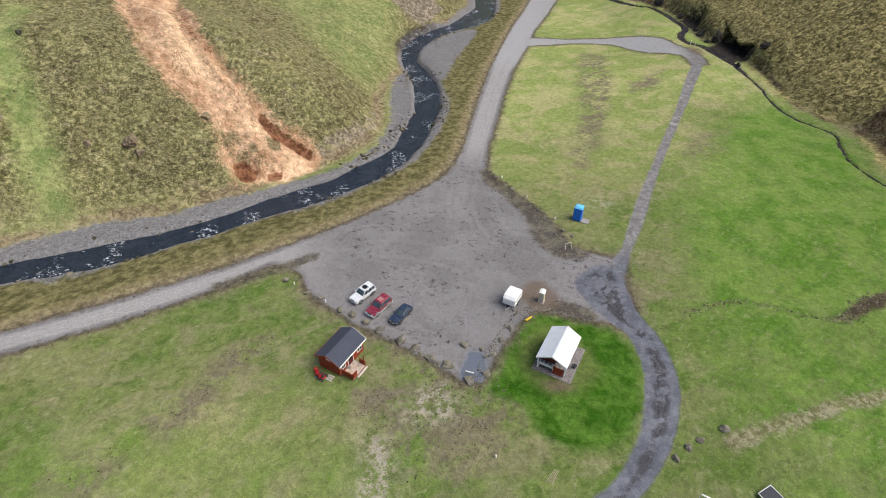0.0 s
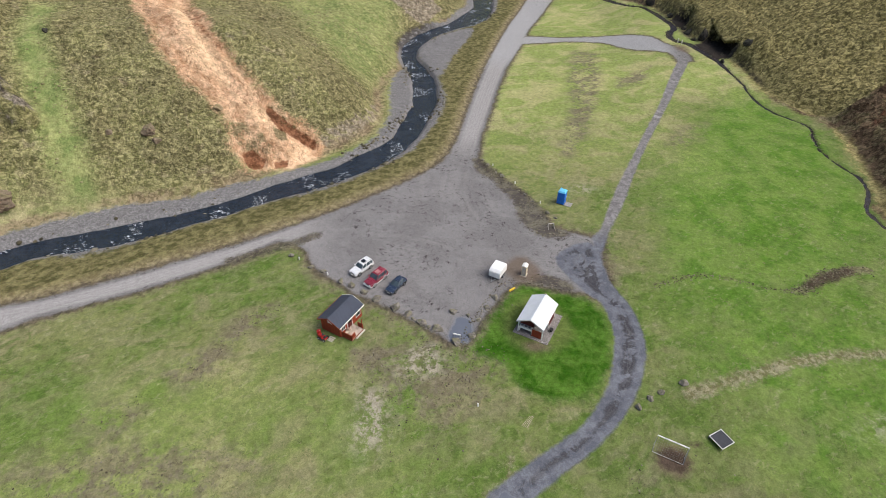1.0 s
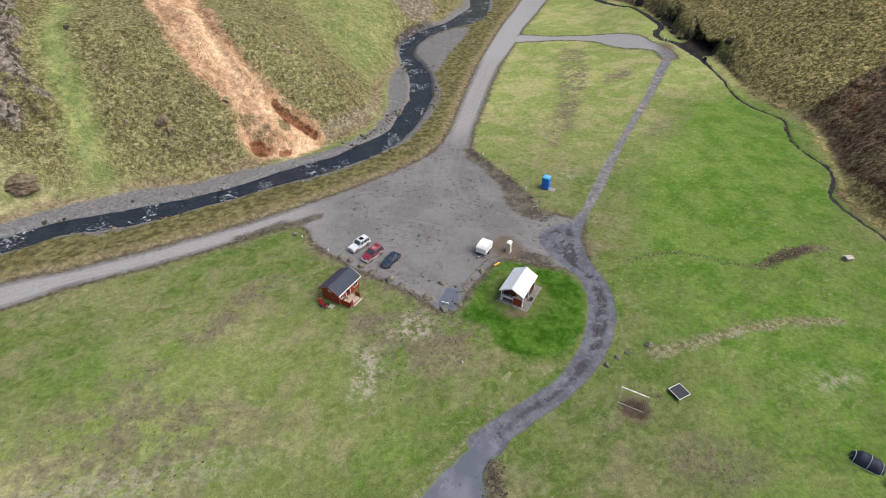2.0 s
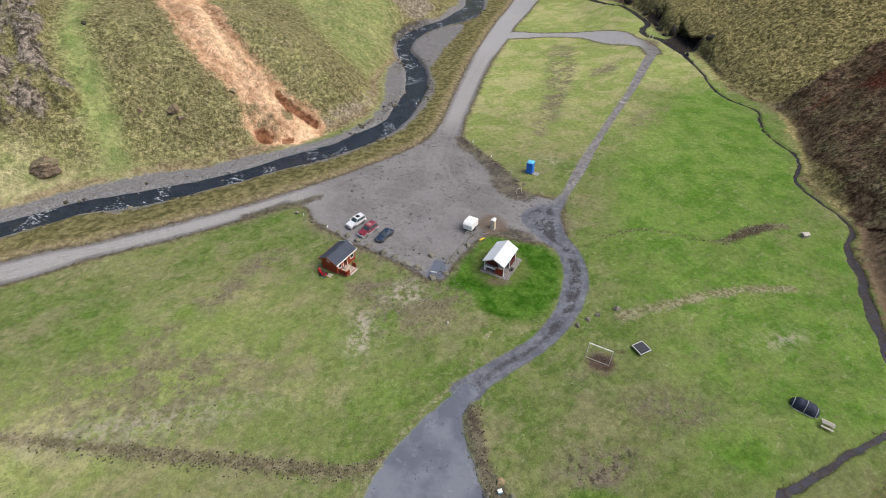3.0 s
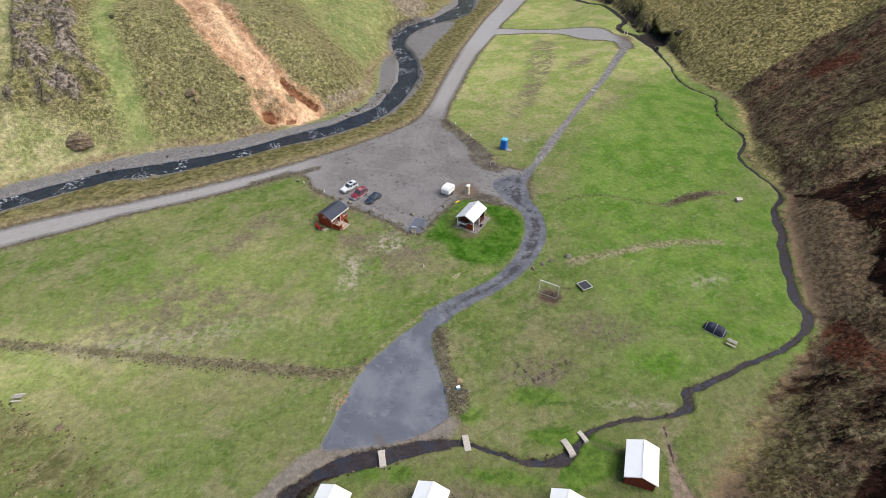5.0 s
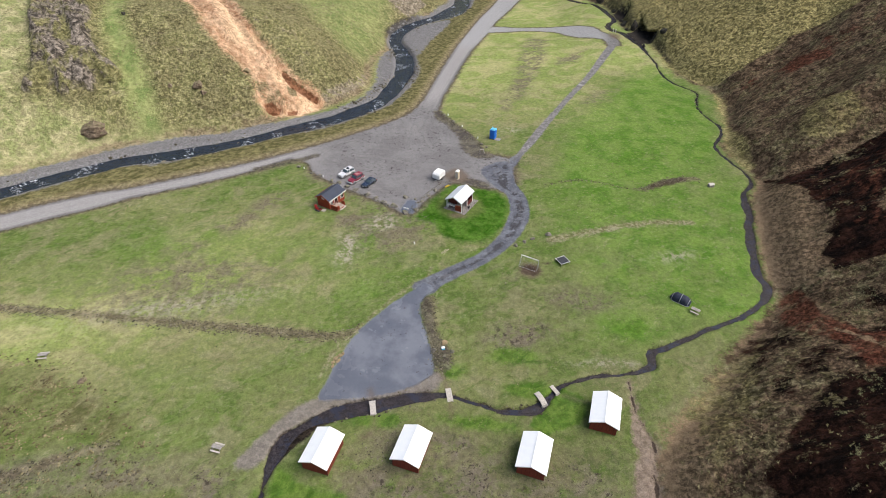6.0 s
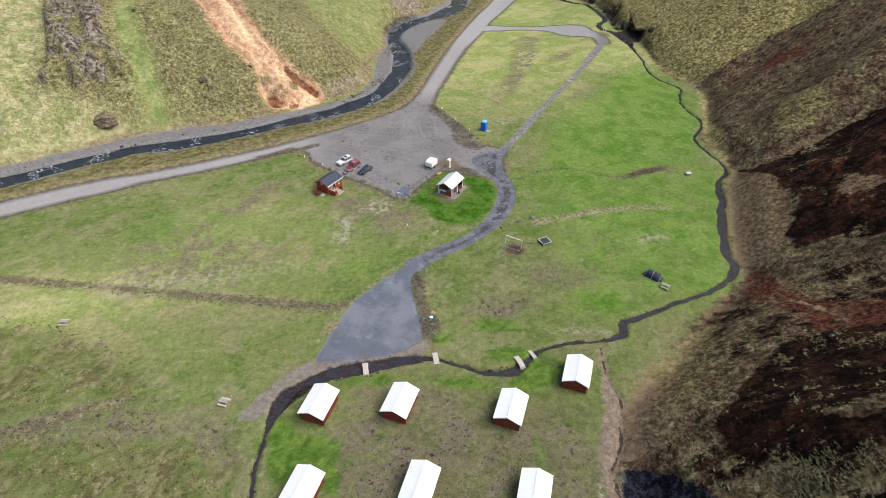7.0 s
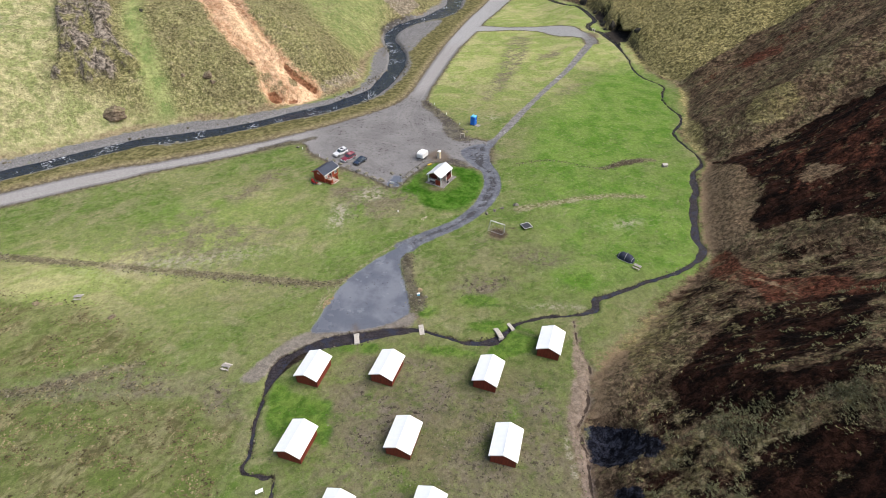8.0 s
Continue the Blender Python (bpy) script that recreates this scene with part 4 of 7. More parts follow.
DIST["scoria"] = np.clip(within([(82.5, 48.5), (90.0, 47.8), (98.7, 49.8), (108.0, 51.9), (115.6, 50.5), (150, 56), (150, -8), (93.1, 5.0), (83.9, 13.4), (78.9, 13.9), (78.9, 18.1), (83.2, 25.4), (84.2, 38.3)], 1.8)
                         + within([(55.6, -22.6), (59.4, -18.0), (64.9, -14.0), (71.3, -12.1), (79.5, -12.9), (73.5, -21.6), (68.9, -23.1), (61.5, -24.8), (55.5, -26.1), (52.9, -25.4)], 2.5) * 1.5
                         + 0.75 * within([(56.2, -37.9), (62.2, -37.2), (66.8, -39.2), (82, -44), (82, -66), (57.2, -60), (55.6, -41.3)], 1.5)
                         + 0.42 * within([(50, -29.5), (56, -25), (62, -29), (72, -27), (72, -32), (63, -33), (56, -31.8)], 1.5)
                         + 0.44 * within([(60, 3), (66, 3), (75.6, 2), (78.7, 8), (89.7, 3), (117.1, -6), (118, -60), (41, -60), (45, -36), (47.5, -29), (52, -24), (58, -16)], 2.0)
                         + 0.16 * within([(84.7, 78.9), (90.0, 85.5), (97.5, 88.0), (111.7, 87.0), (114.7, 82.7), (102.1, 64.7), (96.5, 69.6), (86.7, 61.1), (83.3, 58.9)], 2.5), 0, 1.5)
DIST["redash"] = np.clip(within([(86.4, 94.0), (92.2, 98.2), (103.9, 102.7), (112.8, 101.0), (120.8, 98.8), (127.7, 100.2), (150, 104), (150, 92), (130.3, 94.6), (122.4, 90.4), (112.6, 89.8), (104.4, 88.1), (98.0, 89.3), (91.1, 88.7)], 3.5) * 0.55
                         + 0.5 * within([(101.5, 95.4), (106.6, 97.8), (112.0, 92.7), (110.9, 88.1), (105.0, 89.7)], 1.5)
                         + 0.9 * within([(68.4, 7.4), (72.2, 7.8), (74.5, -1.0), (79.5, -5.0), (84.2, -11.1), (82.0, -14.1), (75, -11.5), (69.5, -10.1), (70.0, -3.3), (66.8, 0.5)], 1.2)
                         + 0.9 * within([(70.0, 12.5), (74.2, 12.7), (74.0, 7.5), (70.4, 3.5), (69.2, 8.3)], 1.0)
                         + 0.55 * within([(84, 44), (112, 50), (112, 4), (84, 16)], 6) + 0.25 * within([(56.2, -37.9), (62.2, -37.2), (66.8, -39.2), (74, -46), (57.2, -46), (55.6, -41.3)], 2.0), 0, 1.3)
DIST["tan"] = np.clip(within([(78.9, 47.1), (84.0, 40.7), (82.9, 27.3), (77.9, 14.8), (74.5, 12.3), (69.9, 15.6), (73.6, 30.9)], 2.0)
                      + 0.45 * within([(82, 56), (83, 76), (86, 92), (91, 97), (95, 88), (93, 72), (88, 58)], 3.0) + 0.75 * within([(88.7, 26.7), (92.5, 29.0), (95.9, 24.5), (92.7, 19.4), (88.5, 21.6)], 1.5)
                      + 0.85 * within([(71.7, 0.9), (73.9, -2.5), (74.5, -8.7), (74.2, -10.2), (73.1, -3.8), (71.5, -0.5)], 0.5) + 0.6 * within([(82.5, 49.5), (90, 49), (99, 51), (108, 53.2), (108, 51.5), (98.7, 49), (90.0, 46.8), (84, 46)], 0.8)
                      + 0.5 * within([(43.1, -9.0), (46.4, -11.5), (49.1, -13.8), (47.6, -23.6), (44.7, -27.6), (40.6, -26.4), (42.4, -17)], 1.5) + 0.40 * within([(42.7, -16.9), (49.1, -9.2), (55.2, -3.4), (66.5, 4.8), (62, -6), (56, -14), (49, -22), (45.0, -27.1), (41.2, -27.0)], 2.0)
                      + 0.72 * within([(-32.9, 74.7), (-27, 79.5), (-21, 84.5), (-16.5, 91), (-14.5, 101), (-16.9, 107.4), (-19.3, 96.8), (-21.4, 90.8), (-26.4, 85.1), (-30.6, 79.7)], 1.0)
                      + 0.38 * within([(-29.7, 85.6), (-38.3, 88.7), (-46.1, 95.7), (-51.5, 103.4), (-63.7, 128.5), (-52.8, 136.7), (-38.5, 103), (-32.9, 97.3), (-27.1, 94.1), (-20.7, 89.6)], 2.0)
                      + 0.85 * within([(116, 83.5), (120.8, 86.4), (126.9, 86.9), (128.8, 83.2), (121.9, 81.4), (116.8, 81.4)], 1.0)
                      + 0.9 * within([(-20.9, 170.8), (-7.3, 182.2), (-3.3, 178.2), (-9.4, 165.3), (-13.6, 166.3)], 1.5), 0, 1)
DIST["slidefoot"] = np.clip(within(SLIP_GULLY, 0.6) + 0.55 * within(SLIP_HEAD, 1.2) + within(SLIP_CLIFF, 0.5) + within(SLIP_CLIFF_LOW, 0.5), 0, 1)
DIST["tongue"] = np.clip(within([(-69.7, 128.1), (-50.7, 96.4), (-43.4, 90.5), (-41.9, 88.0), (-43.6, 86.5), (-47.9, 88.0), (-51.3, 90.2), (-54.9, 96.0), (-65.1, 113.2)], 1.2)
                         + within([(-41.6, 85.7), (-34.6, 84.5), (-33.6, 83.8), (-37.0, 81.8), (-40.5, 82.7)], 0.8) + 0.6 * within([(-31.4, 82.3), (-26.5, 83.0), (-26.1, 79.6), (-29.6, 76.2), (-31.2, 79.8)], 0.8), 0, 1)
DIST["regrown"] = np.clip(within([(-34.6, 82.9), (-32.1, 83.6), (-31.4, 81.5), (-33.2, 80.8)], 0.5) + 0.62 * within([(-42.7, 81.4), (-37.0, 81.0), (-34.1, 80.1), (-32.4, 77.9), (-38.3, 76.4), (-41, 77.1)], 1.0)
                          + 0.40 * within([(-84.8, 130.7), (-73.0, 114.2), (-60.8, 96.4), (-55.9, 89.8), (-52.1, 85.9), (-44.1, 81.8), (-46, 83.6), (-52, 88.5), (-57, 95), (-68, 114), (-78, 131)], 1.0), 0, 1)
# dark basalt; the 1.3 areas also paint the shade of cave and cleft
DIST["rock"] = np.clip(1.3 * within([(71.2, 146.4), (71, 140.4), (73.4, 134.4), (79.5, 136), (82, 142.9), (82, 148), (80.6, 150), (77.4, 151.0), (74.8, 149.0)], 0.6) + 1.3 * within(CLEFT, 0.5)
                       + 0.62 * within([(62.5, 194), (68.2, 184.5), (71, 173.4), (71.4, 162.4), (71.4, 152), (73.6, 149), (75.6, 153), (75.6, 162), (75.6, 172.4), (72.6, 184), (66, 195)], 0.9)
                       + 0.8 * step(0.2, 0.8, DIST["east"]) * step(2.2, 1.4, DIST["east"]) * step(117, 122, GYY) * step(135, 132, GYY)
                       + 0.8 * step(2.5, 1.0, np.abs(DIST["west"] - 1.0)) * step(140, 148, GYY) * step(172, 165, GYY), 0, 1.3)
DIST["hollow"] = np.clip(within([(40.3, -28.1), (42.2, -27.6), (45.7, -29.4), (47.2, -31.6), (48.8, -34.2), (47.4, -35.3), (45.6, -34.6), (44.2, -35.6), (41.3, -34.3), (40.1, -32.6), (39.8, -30.2)], 0.8) + within([(42.4, -38.0), (44.7, -38.5), (45.3, -41.0), (41.6, -39.6)], 0.8), 0, 1)
DIST["olive"] = np.clip(0.62 * within([(81.5, 89), (88.6, 100.2), (90.5, 93), (85.5, 78), (84, 62), (82.5, 54), (79.4, 52), (79, 64), (82, 80)], 1.5)
                        + 0.52 * within([(42.7, -16.9), (49.1, -9.2), (55.2, -3.4), (66.5, 5.5), (62.5, -3), (57, -12), (50.5, -20.5), (46.5, -27.1), (41.2, -27.0)], 2.0) + within([(76.4, 130.2), (78.3, 118.9), (85.9, 105.9), (90.5, 102.5), (97.8, 104.2), (109.5, 108.5), (119.7, 108.8), (126, 109), (170, 112), (400, 300), (70, 300), (66, 200)], 1.5)
                        + 0.22 * within([(92.9, 62.7), (97.8, 68.2), (101.2, 61.7), (102.2, 56.0), (98.2, 53.1), (92.6, 53.5), (90.1, 57.6)], 1.5)
                        + 0.32 * within([(82.3, 55.3), (87.0, 60.2), (92.5, 64.7), (97.8, 68.2), (101.4, 62.2), (112.4, 62.5), (119.2, 61.4), (116.5, 53.4), (108.2, 53.7), (98.9, 51.7), (90.9, 51.9), (85.6, 49.7)], 1.5)
                        + 0.42 * within([(44.8, -37.8), (49.3, -31.9), (56.2, -31.9), (63.6, -33.0), (70.1, -31.8), (67.6, -36.8), (62.2, -37.2), (56.4, -37.7), (54.5, -44), (45.2, -46)], 1.2), 0, 1)
DIST["clods"] = np.clip(within([(3.8, -27.3), (6.4, -22.9), (11.1, -22), (20.7, -20.5), (22, -27.7), (14, -30), (12.4, -34), (9.1, -37), (6.3, -33.2)], 2.5) + 0.8 * within([(23, -24), (30, -21), (37, -18), (38, -26), (36.5, -34), (31, -40), (24, -42), (20, -34)], 3) + 0.8 * within([(10, -16.5), (18.5, -17.5), (18, -21), (9, -21)], 1.5)
                        + 0.75 * within([(19.5, -1), (22, 3), (30, 4.5), (31.5, 0.5), (24, -3)], 2.0) + 0.6 * within([(29.7, 10.2), (36, 12), (43, 9), (36, 6.6)], 2.0) + 0.6 * blob(24.5, 13.4, 1.6, 2.4)
                        + 0.8 * within([(-48.2, -27.3), (-41.1, -24.5), (-33.5, -21.8), (-23.9, -22.6), (-14.5, -23.1), (-11.6, -24.9), (-9.7, -30.3), (-14.6, -30.6), (-17.9, -26.8), (-29.8, -28.4), (-46.3, -29.9)], 1.5), 0, 1)
DIST["track"] = np.minimum(line_dist(GXX, GYY, [(-40, 45), (-24, 55), (-8, 61), (8, 56), (20, 51), (27, 47)]), line_dist(GXX, GYY, [(8, 100), (4, 82), (3, 66), (8, 55), (18, 49), (26, 46)]))
DIST["heath"] = np.clip(within([(-90, -25), (-43, -27), (-33, -22.5), (-14, -24), (-9.5, -29), (-9, -38), (-12, -70), (-90, -70)], 1.5)
                        + 0.8 * within([(-70, -6), (-45, -9), (-28, -17), (-24, -22), (-34, -22), (-45, -26), (-70, -26)], 3), 0, 1) * (1 - 0.8 * DIST["clods"])
DIST["driven"] = np.clip(step(-0.3, -1.0, DIST["road"]) * np.maximum(step(-14, -28, GXX), step(80, 92, GYY) * step(32, 24, GXX)), 0, 1)
DIST["puddle"] = area_dist(GXX, GYY, [(3.9, 36.4), (5.8, 36.0), (6.1, 34.2), (5.4, 31.9), (3.6, 31.7), (2.6, 32.8), (3.4, 34.8)])
PATHS = np.minimum(np.minimum(line_dist(GXX, GYY, [(3.4, -10.6), (3.9, -12.2)]), line_dist(GXX, GYY, [(4.6, -14.6), (4.9, -17), (3.5, -18.6)])), np.minimum(line_dist(GXX, GYY, [(15.2, -12.2), (15.5, -14.5)]), np.minimum(line_dist(GXX, GYY, [(14.6, -9.6), (13.4, -6.4)]), line_dist(GXX, GYY, [(31, -9.8), (34.5, -11)]) + 0.15)))
DIST["bare"] = np.minimum(np.minimum(PATHS - 0.35, np.hypot((GXX - 67.0) * 0.75, (GYY - 142.8) * 0.5) - 1.6), np.minimum(area_dist(GXX, GYY, [(14.7, 50), (16.8, 46.5), (15.5, 44.2), (13, 43.8), (10.6, 46.6), (12, 49)]), np.minimum(np.hypot(GXX - 28.3, GYY - 16.2) - 2.1, np.hypot((GXX - 14.6) * 0.7, (GYY - 31.5) * 1.3) - 1.2)))
DIST["mire"] = np.minimum(np.hypot((GXX - 28.3) * 0.75, (GYY - 16.3) * 1.0) - 1.4, np.minimum(np.hypot((GXX - 31.2) * 0.5, (GYY - 18.2) * 1.3) - 0.25, line_dist(GXX, GYY, [(56.5, 44.6), (60, 46.6), (64.5, 48.6)]) - 0.85))
DIST["dull"] = np.clip(0.5 * blob(42, 4, 26, 14) + blob(24, -28, 24, 15), 0, 1) * (1 - 0.9 * DIST["vivid"])
DIST["chalk"] = np.clip(0.7 * within([(32.4, -4.4), (37.7, -3.0), (44.6, -3.3), (43.6, -4.1)], 0.9) + within([(-8.1, 24.5), (-4.9, 23.9), (-5.0, 19.5), (-6.6, 18.3)], 1.2) + within([(-2.2, 30.5), (1.2, 31.4), (1.3, 26.9), (-1.7, 27.5)], 1.0) + 0.8 * blob(26.9, 70.3, 2.2, 1.6) + blob(-0.7, 27.9, 3.2, 1.8, 15) + blob(-5.8, 18.7, 2.2, 3.0) + 0.8 * blob(55.5, 21.6, 4.0, 1.4, 15) + 0.7 * blob(-33, 4, 16, 2.2, 14) + within([(37.0, -30), (37.7, -30), (38.0, -33.4), (38.4, -36), (37.6, -36), (37.1, -33)], 0.4), 0, 1)
DIST["verge"] = np.minimum(area_dist(GXX, GYY, [(9.4, 6.6), (10.2, 9.0), (11.2, 5), (12.2, 1), (14.4, -2.4), (14.6, -6.2), (12.6, -6.2), (12.0, -4), (11.2, -0.7), (10.3, 2.1)]) - 0.1, np.minimum(line_dist(GXX, GYY, [(-32.1, 47.3), (-26.8, 50.0), (-22.3, 52.6), (-20.1, 54.1)]) - 0.8, np.minimum(area_dist(GXX, GYY, YARD_VERGE), area_dist(GXX, GYY, [(16.2, 45.6), (19.8, 44.6), (21.4, 42.9), (19.8, 42.4), (17.2, 43.3), (14.4, 44.1)]))))
# far stretch of road where sky sheen is painted into the gravel
DIST["roadsheen"] = step(128, 142, GYY) * step(66, 61, GXX)
DIST["dryway"] = step(52, 60, GYY)
LAYERS = ("dull", "verge", "chalk", "dryway", "roadsheen", "mire", "river", "bank", "road", "lane", "wet", "mud", "stream", "lawn", "west", "east", "dike", "gully", "washed", "stones", "dry", "slide",
          "vivid", "worn", "meadow", "crag", "scoria", "redash", "tan", "slidefoot", "rock", "puddle", "bare", "heath", "driven", "lush", "olive", "tongue", "regrown", "track", "hollow", "clods", "pale", "padring", "fair")


def sheet(name, keep, lift, material, label, category, height=None, layers=True, sink=0.0):
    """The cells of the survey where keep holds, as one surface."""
    rows, cols = GXX.shape
    z = (HEIGHT if height is None else height) + lift - sink
    cell = keep[:-1, :-1] | keep[1:, :-1] | keep[:-1, 1:] | keep[1:, 1:]
    idx = np.arange(rows * cols).reshape(rows, cols)
    quads = np.stack([idx[:-1, :-1][cell], idx[:-1, 1:][cell], idx[1:, 1:][cell], idx[1:, :-1][cell]], 1)
    used, quads = np.unique(quads, return_inverse=True)
    quads = quads.reshape(-1, 4)
    me = bpy.data.meshes.new(name)
    me.vertices.add(len(used))
    me.vertices.foreach_set("co", np.stack([GXX.ravel()[used], GYY.ravel()[used], z.ravel()[used]], 1).astype(np.float32).ravel())
    me.loops.add(len(quads) * 4)
    me.loops.foreach_set("vertex_index", quads.ravel().astype(np.int32))
    me.polygons.add(len(quads))
    me.polygons.foreach_set("loop_start", np.arange(0, len(quads) * 4, 4, dtype=np.int32))
    me.update(calc_edges=True)
    if layers:
        for key in LAYERS:
            a = me.attributes.new(key, "FLOAT", "POINT")
            a.data.foreach_set("value", np.clip(DIST[key], -60, 60).ravel()[used].astype(np.float32))
    me.materials.append(material)
    me.shade_smooth()
    ob = new(name, me)
    return tagged(ob, label, category, kind="structure")


def ground_at(x, y):
    """The sheet's height at a place."""
    i, j = min(max(np.searchsorted(GX, x) - 1, 0), len(GX) - 2), min(max(np.searchsorted(GY, y) - 1, 0), len(GY) - 2)
    u, v = (x - GX[i]) / (GX[i + 1] - GX[i]), (y - GY[j]) / (GY[j + 1] - GY[j])
    h = HEIGHT
    return float((h[j, i] * (1 - u) + h[j, i + 1] * u) * (1 - v) + (h[j + 1, i] * (1 - u) + h[j + 1, i + 1] * u) * v)


def on_ground(x, y, turn=0.0, sink=0.0):
    return pose(x, y, ground_at(x, y) - sink, 0, 0, turn)


# level pads under the buildings and the yard things
def level(x, y, r, soft=2.0):
    d = np.hypot(GXX - x, GYY - y)
    w = step(r + soft, r, d)
    HEIGHT[:] = HEIGHT * (1 - w) + ground_at(x, y) * w


CABINS = [(-0.95, -21.2, -13.6), (10.5, -20.2, -15.2), (26.3, -20.3, -15.2), (36.5, -13.4, -15.4), (-0.1, -33.7, -13.5), (14.5, -32.2, -12.9), (28.7, -32.4, -12.0),
          (7.1, -43.3, -13.0), (18.6, -42.3, -13.0)]
RED_HOUSE, SHELTER = (-12.0, 34.8, -28.1), (14.92, 35.6, -26.9)
for cx, cy, _ in CABINS + [RED_HOUSE, SHELTER]:
    level(cx, cy, 4.0)

ALL = np.ones(GXX.shape, bool)
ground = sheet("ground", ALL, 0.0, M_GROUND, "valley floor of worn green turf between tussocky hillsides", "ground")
road = sheet("road", (DIST["road"] < 0.8), 0.03, M_GROUND, "grey gravel road widening into a stony parking yard", "road", sink=0.12 * step(0.2, 0.8, DIST["road"]))
lane = sheet("lane", (DIST["lane"] < 0.6) & (DIST["road"] > -6), 0.036, M_GROUND, "narrow damp grey gravel lane curving past the lawn", "road", sink=0.12 * step(0.15, 0.6, DIST["lane"]))
hardstanding = sheet("hardstanding", (DIST["wet"] < 0.5) & (DIST["lane"] > 0.3), 0.03, M_GROUND, "wet grey gravel hardstanding beside the brook", "hardstanding", sink=0.10 * step(0.15, 0.5, DIST["wet"]))
ROCKY = DIST["rock"]
DIST["rock"] = 0 * ROCKY
LIP = GXX - 78.0 - 1.6 * fbm(GXX, GYY, 3, 3, 65) - 2.2 * step(141, 138, GYY)
cave_roof = sheet("cave_roof", (DIST["inlet"] < 1.9) & (LIP > 0) & (GYY > 138), 0.16, M_GROUND, "turf-topped rock roof over the dark cave mouth", "cave roof", np.maximum(DIST["uncut"], 6.2 + 0.40 * (GXX - 77) + 0.8 * fbm(GXX, GYY, 4, 3, 66)))
DIST["rock"] = ROCKY
thick = cave_roof.modifiers.new("thickness", "SOLIDIFY")
thick.thickness, thick.offset = 0.9, -1.0
LEVEL = lie(GXX, GYY) - 0.55
river = sheet("river", DIST["river"] < 0.9, 0.0, M_RIVER, "dark slate river with small white riffles", "river", LEVEL, False)
brook = sheet("brook", DIST["stream"] < 0.5, 0.0, M_BROOK, "narrow black brook winding through the turf", "brook", lie(GXX, GYY) - 0.28, False)

# ---------------------------------------------------------------- materials of the things


def clad_material(name, colour, across=7.5):
    """Painted boards: dark joints across one direction, blotches and faded streaks."""
    k = Nodes(name)
    co = k.local()
    wave = k.n.new("ShaderNodeTexWave")
    wave.wave_type, wave.bands_direction, wave.wave_profile = "BANDS", "DIAGONAL", "SAW"
    wave.inputs["Scale"].default_value, wave.inputs["Distortion"].default_value = across / 6.0, 0.0
    k.put(wave.inputs["Vector"], k.stretch(1.0, 1.0, 0.0, 0, co))
    joint = k.ramp(wave.outputs["Fac"], 0.0, 0.12, 0.45, 1.0)
    col = k.mix(k.ramp(k.noise(1.6, 5, 0.7, k.stretch(3, 3, 0.6, 0, co)), 0.3, 0.7), tuple(c * 0.72 for c in colour), tuple(c * 1.2 for c in colour))
    col = k.mix(k.ramp(k.noise(6, 4, 0.7, co), 0.58, 0.75, 0, 0.35), col, tuple(c * 0.5 for c in colour))
    col = k.mix(k.math("SUBTRACT", 1.0, joint), col, tuple(c * 0.35 for c in colour))
    k.bump(wave.outputs["Fac"], 0.02, 0.6)
    return k.done(col, 0.7, 0.0, 0.3)


def sheet_roof_material(name, colour, rough, vary=0.12):
    k = Nodes(name)
    co = k.local()
    col = k.mix(k.ramp(k.noise(0.9, 5, 0.6, co), 0.3, 0.7), tuple(c * (1 - vary) for c in colour), colour)
    col = k.mix(k.ramp(k.noise(5.0, 5, 0.75, k.stretch(1, 0.25, 1, 0, co)), 0.60, 0.80, 0, 0.22), col, tuple(c * 0.62 for c in colour))
    wave = k.n.new("ShaderNodeTexWave")
    wave.bands_direction = "Y"
    wave.inputs["Scale"].default_value = 2.4
    k.put(wave.inputs["Vector"], co)
    k.bump(wave.outputs["Fac"], 0.015, 0.5)
    return k.done(col, rough, 0.0, 0.35)


def glass_material(name, tint=(0.010, 0.012, 0.016)):
    k = Nodes(name)
    col = k.mix(k.ramp(k.noise(0.8, 2, 0.5), 0.3, 0.7), tint, tuple(c * 1.8 for c in tint))
    return k.done(col, 0.08, 0.0, 0.35)


def paver_material(name):
    k = Nodes(name)
    co = k.local()
    b = k.n.new("ShaderNodeTexBrick")
    b.inputs["Scale"].default_value, b.inputs["Mortar Size"].default_value = 4.2, 0.025
    b.inputs["Color1"].default_value, b.inputs["Color2"].default_value = (0.33, 0.30, 0.29, 1), (0.165, 0.150, 0.143, 1)
    b.inputs["Mortar"].default_value = (0.05, 0.045, 0.04, 1)
    k.put(b.inputs["Vector"], co)
    col = k.mix(k.ramp(k.noise(1.2, 5, 0.7, co), 0.4, 0.7, 0, 0.5), b.outputs["Color"], (0.15, 0.137, 0.127))
    k.bump(b.outputs["Fac"], -0.01)
    return k.done(col, 0.9, 0.0, 0.25)


M_REDWOOD = clad_material("red_stained_boards", (0.165, 0.031, 0.017))
M_BRIGHTRED = clad_material("bright_red_boards", (0.26, 0.045, 0.018))
M_DARKRED = clad_material("dark_red_boards", (0.100, 0.020, 0.015))
M_ROOFWHITE = sheet_roof_material("white_roof_sheet", (0.88, 0.89, 0.89), 0.45, 0.04)
M_ROOFPALE = sheet_roof_material("pale_grey_roof_sheet", (0.60, 0.63, 0.66), 0.45, 0.10)
M_ROOFDARK = sheet_roof_material("charcoal_roof_sheet", (0.044, 0.052, 0.074), 0.75)
M_TRIM = paint("white_trim", (0.76, 0.75, 0.72), 0.5, 0.12)
M_DECK = paint("pale_deck_boards", (0.46, 0.37, 0.30), 0.8, 0.3, 2.0)
M_GREYWOOD = paint("weathered_grey_wood", (0.30, 0.275, 0.25), 0.85, 0.3, 4.0)
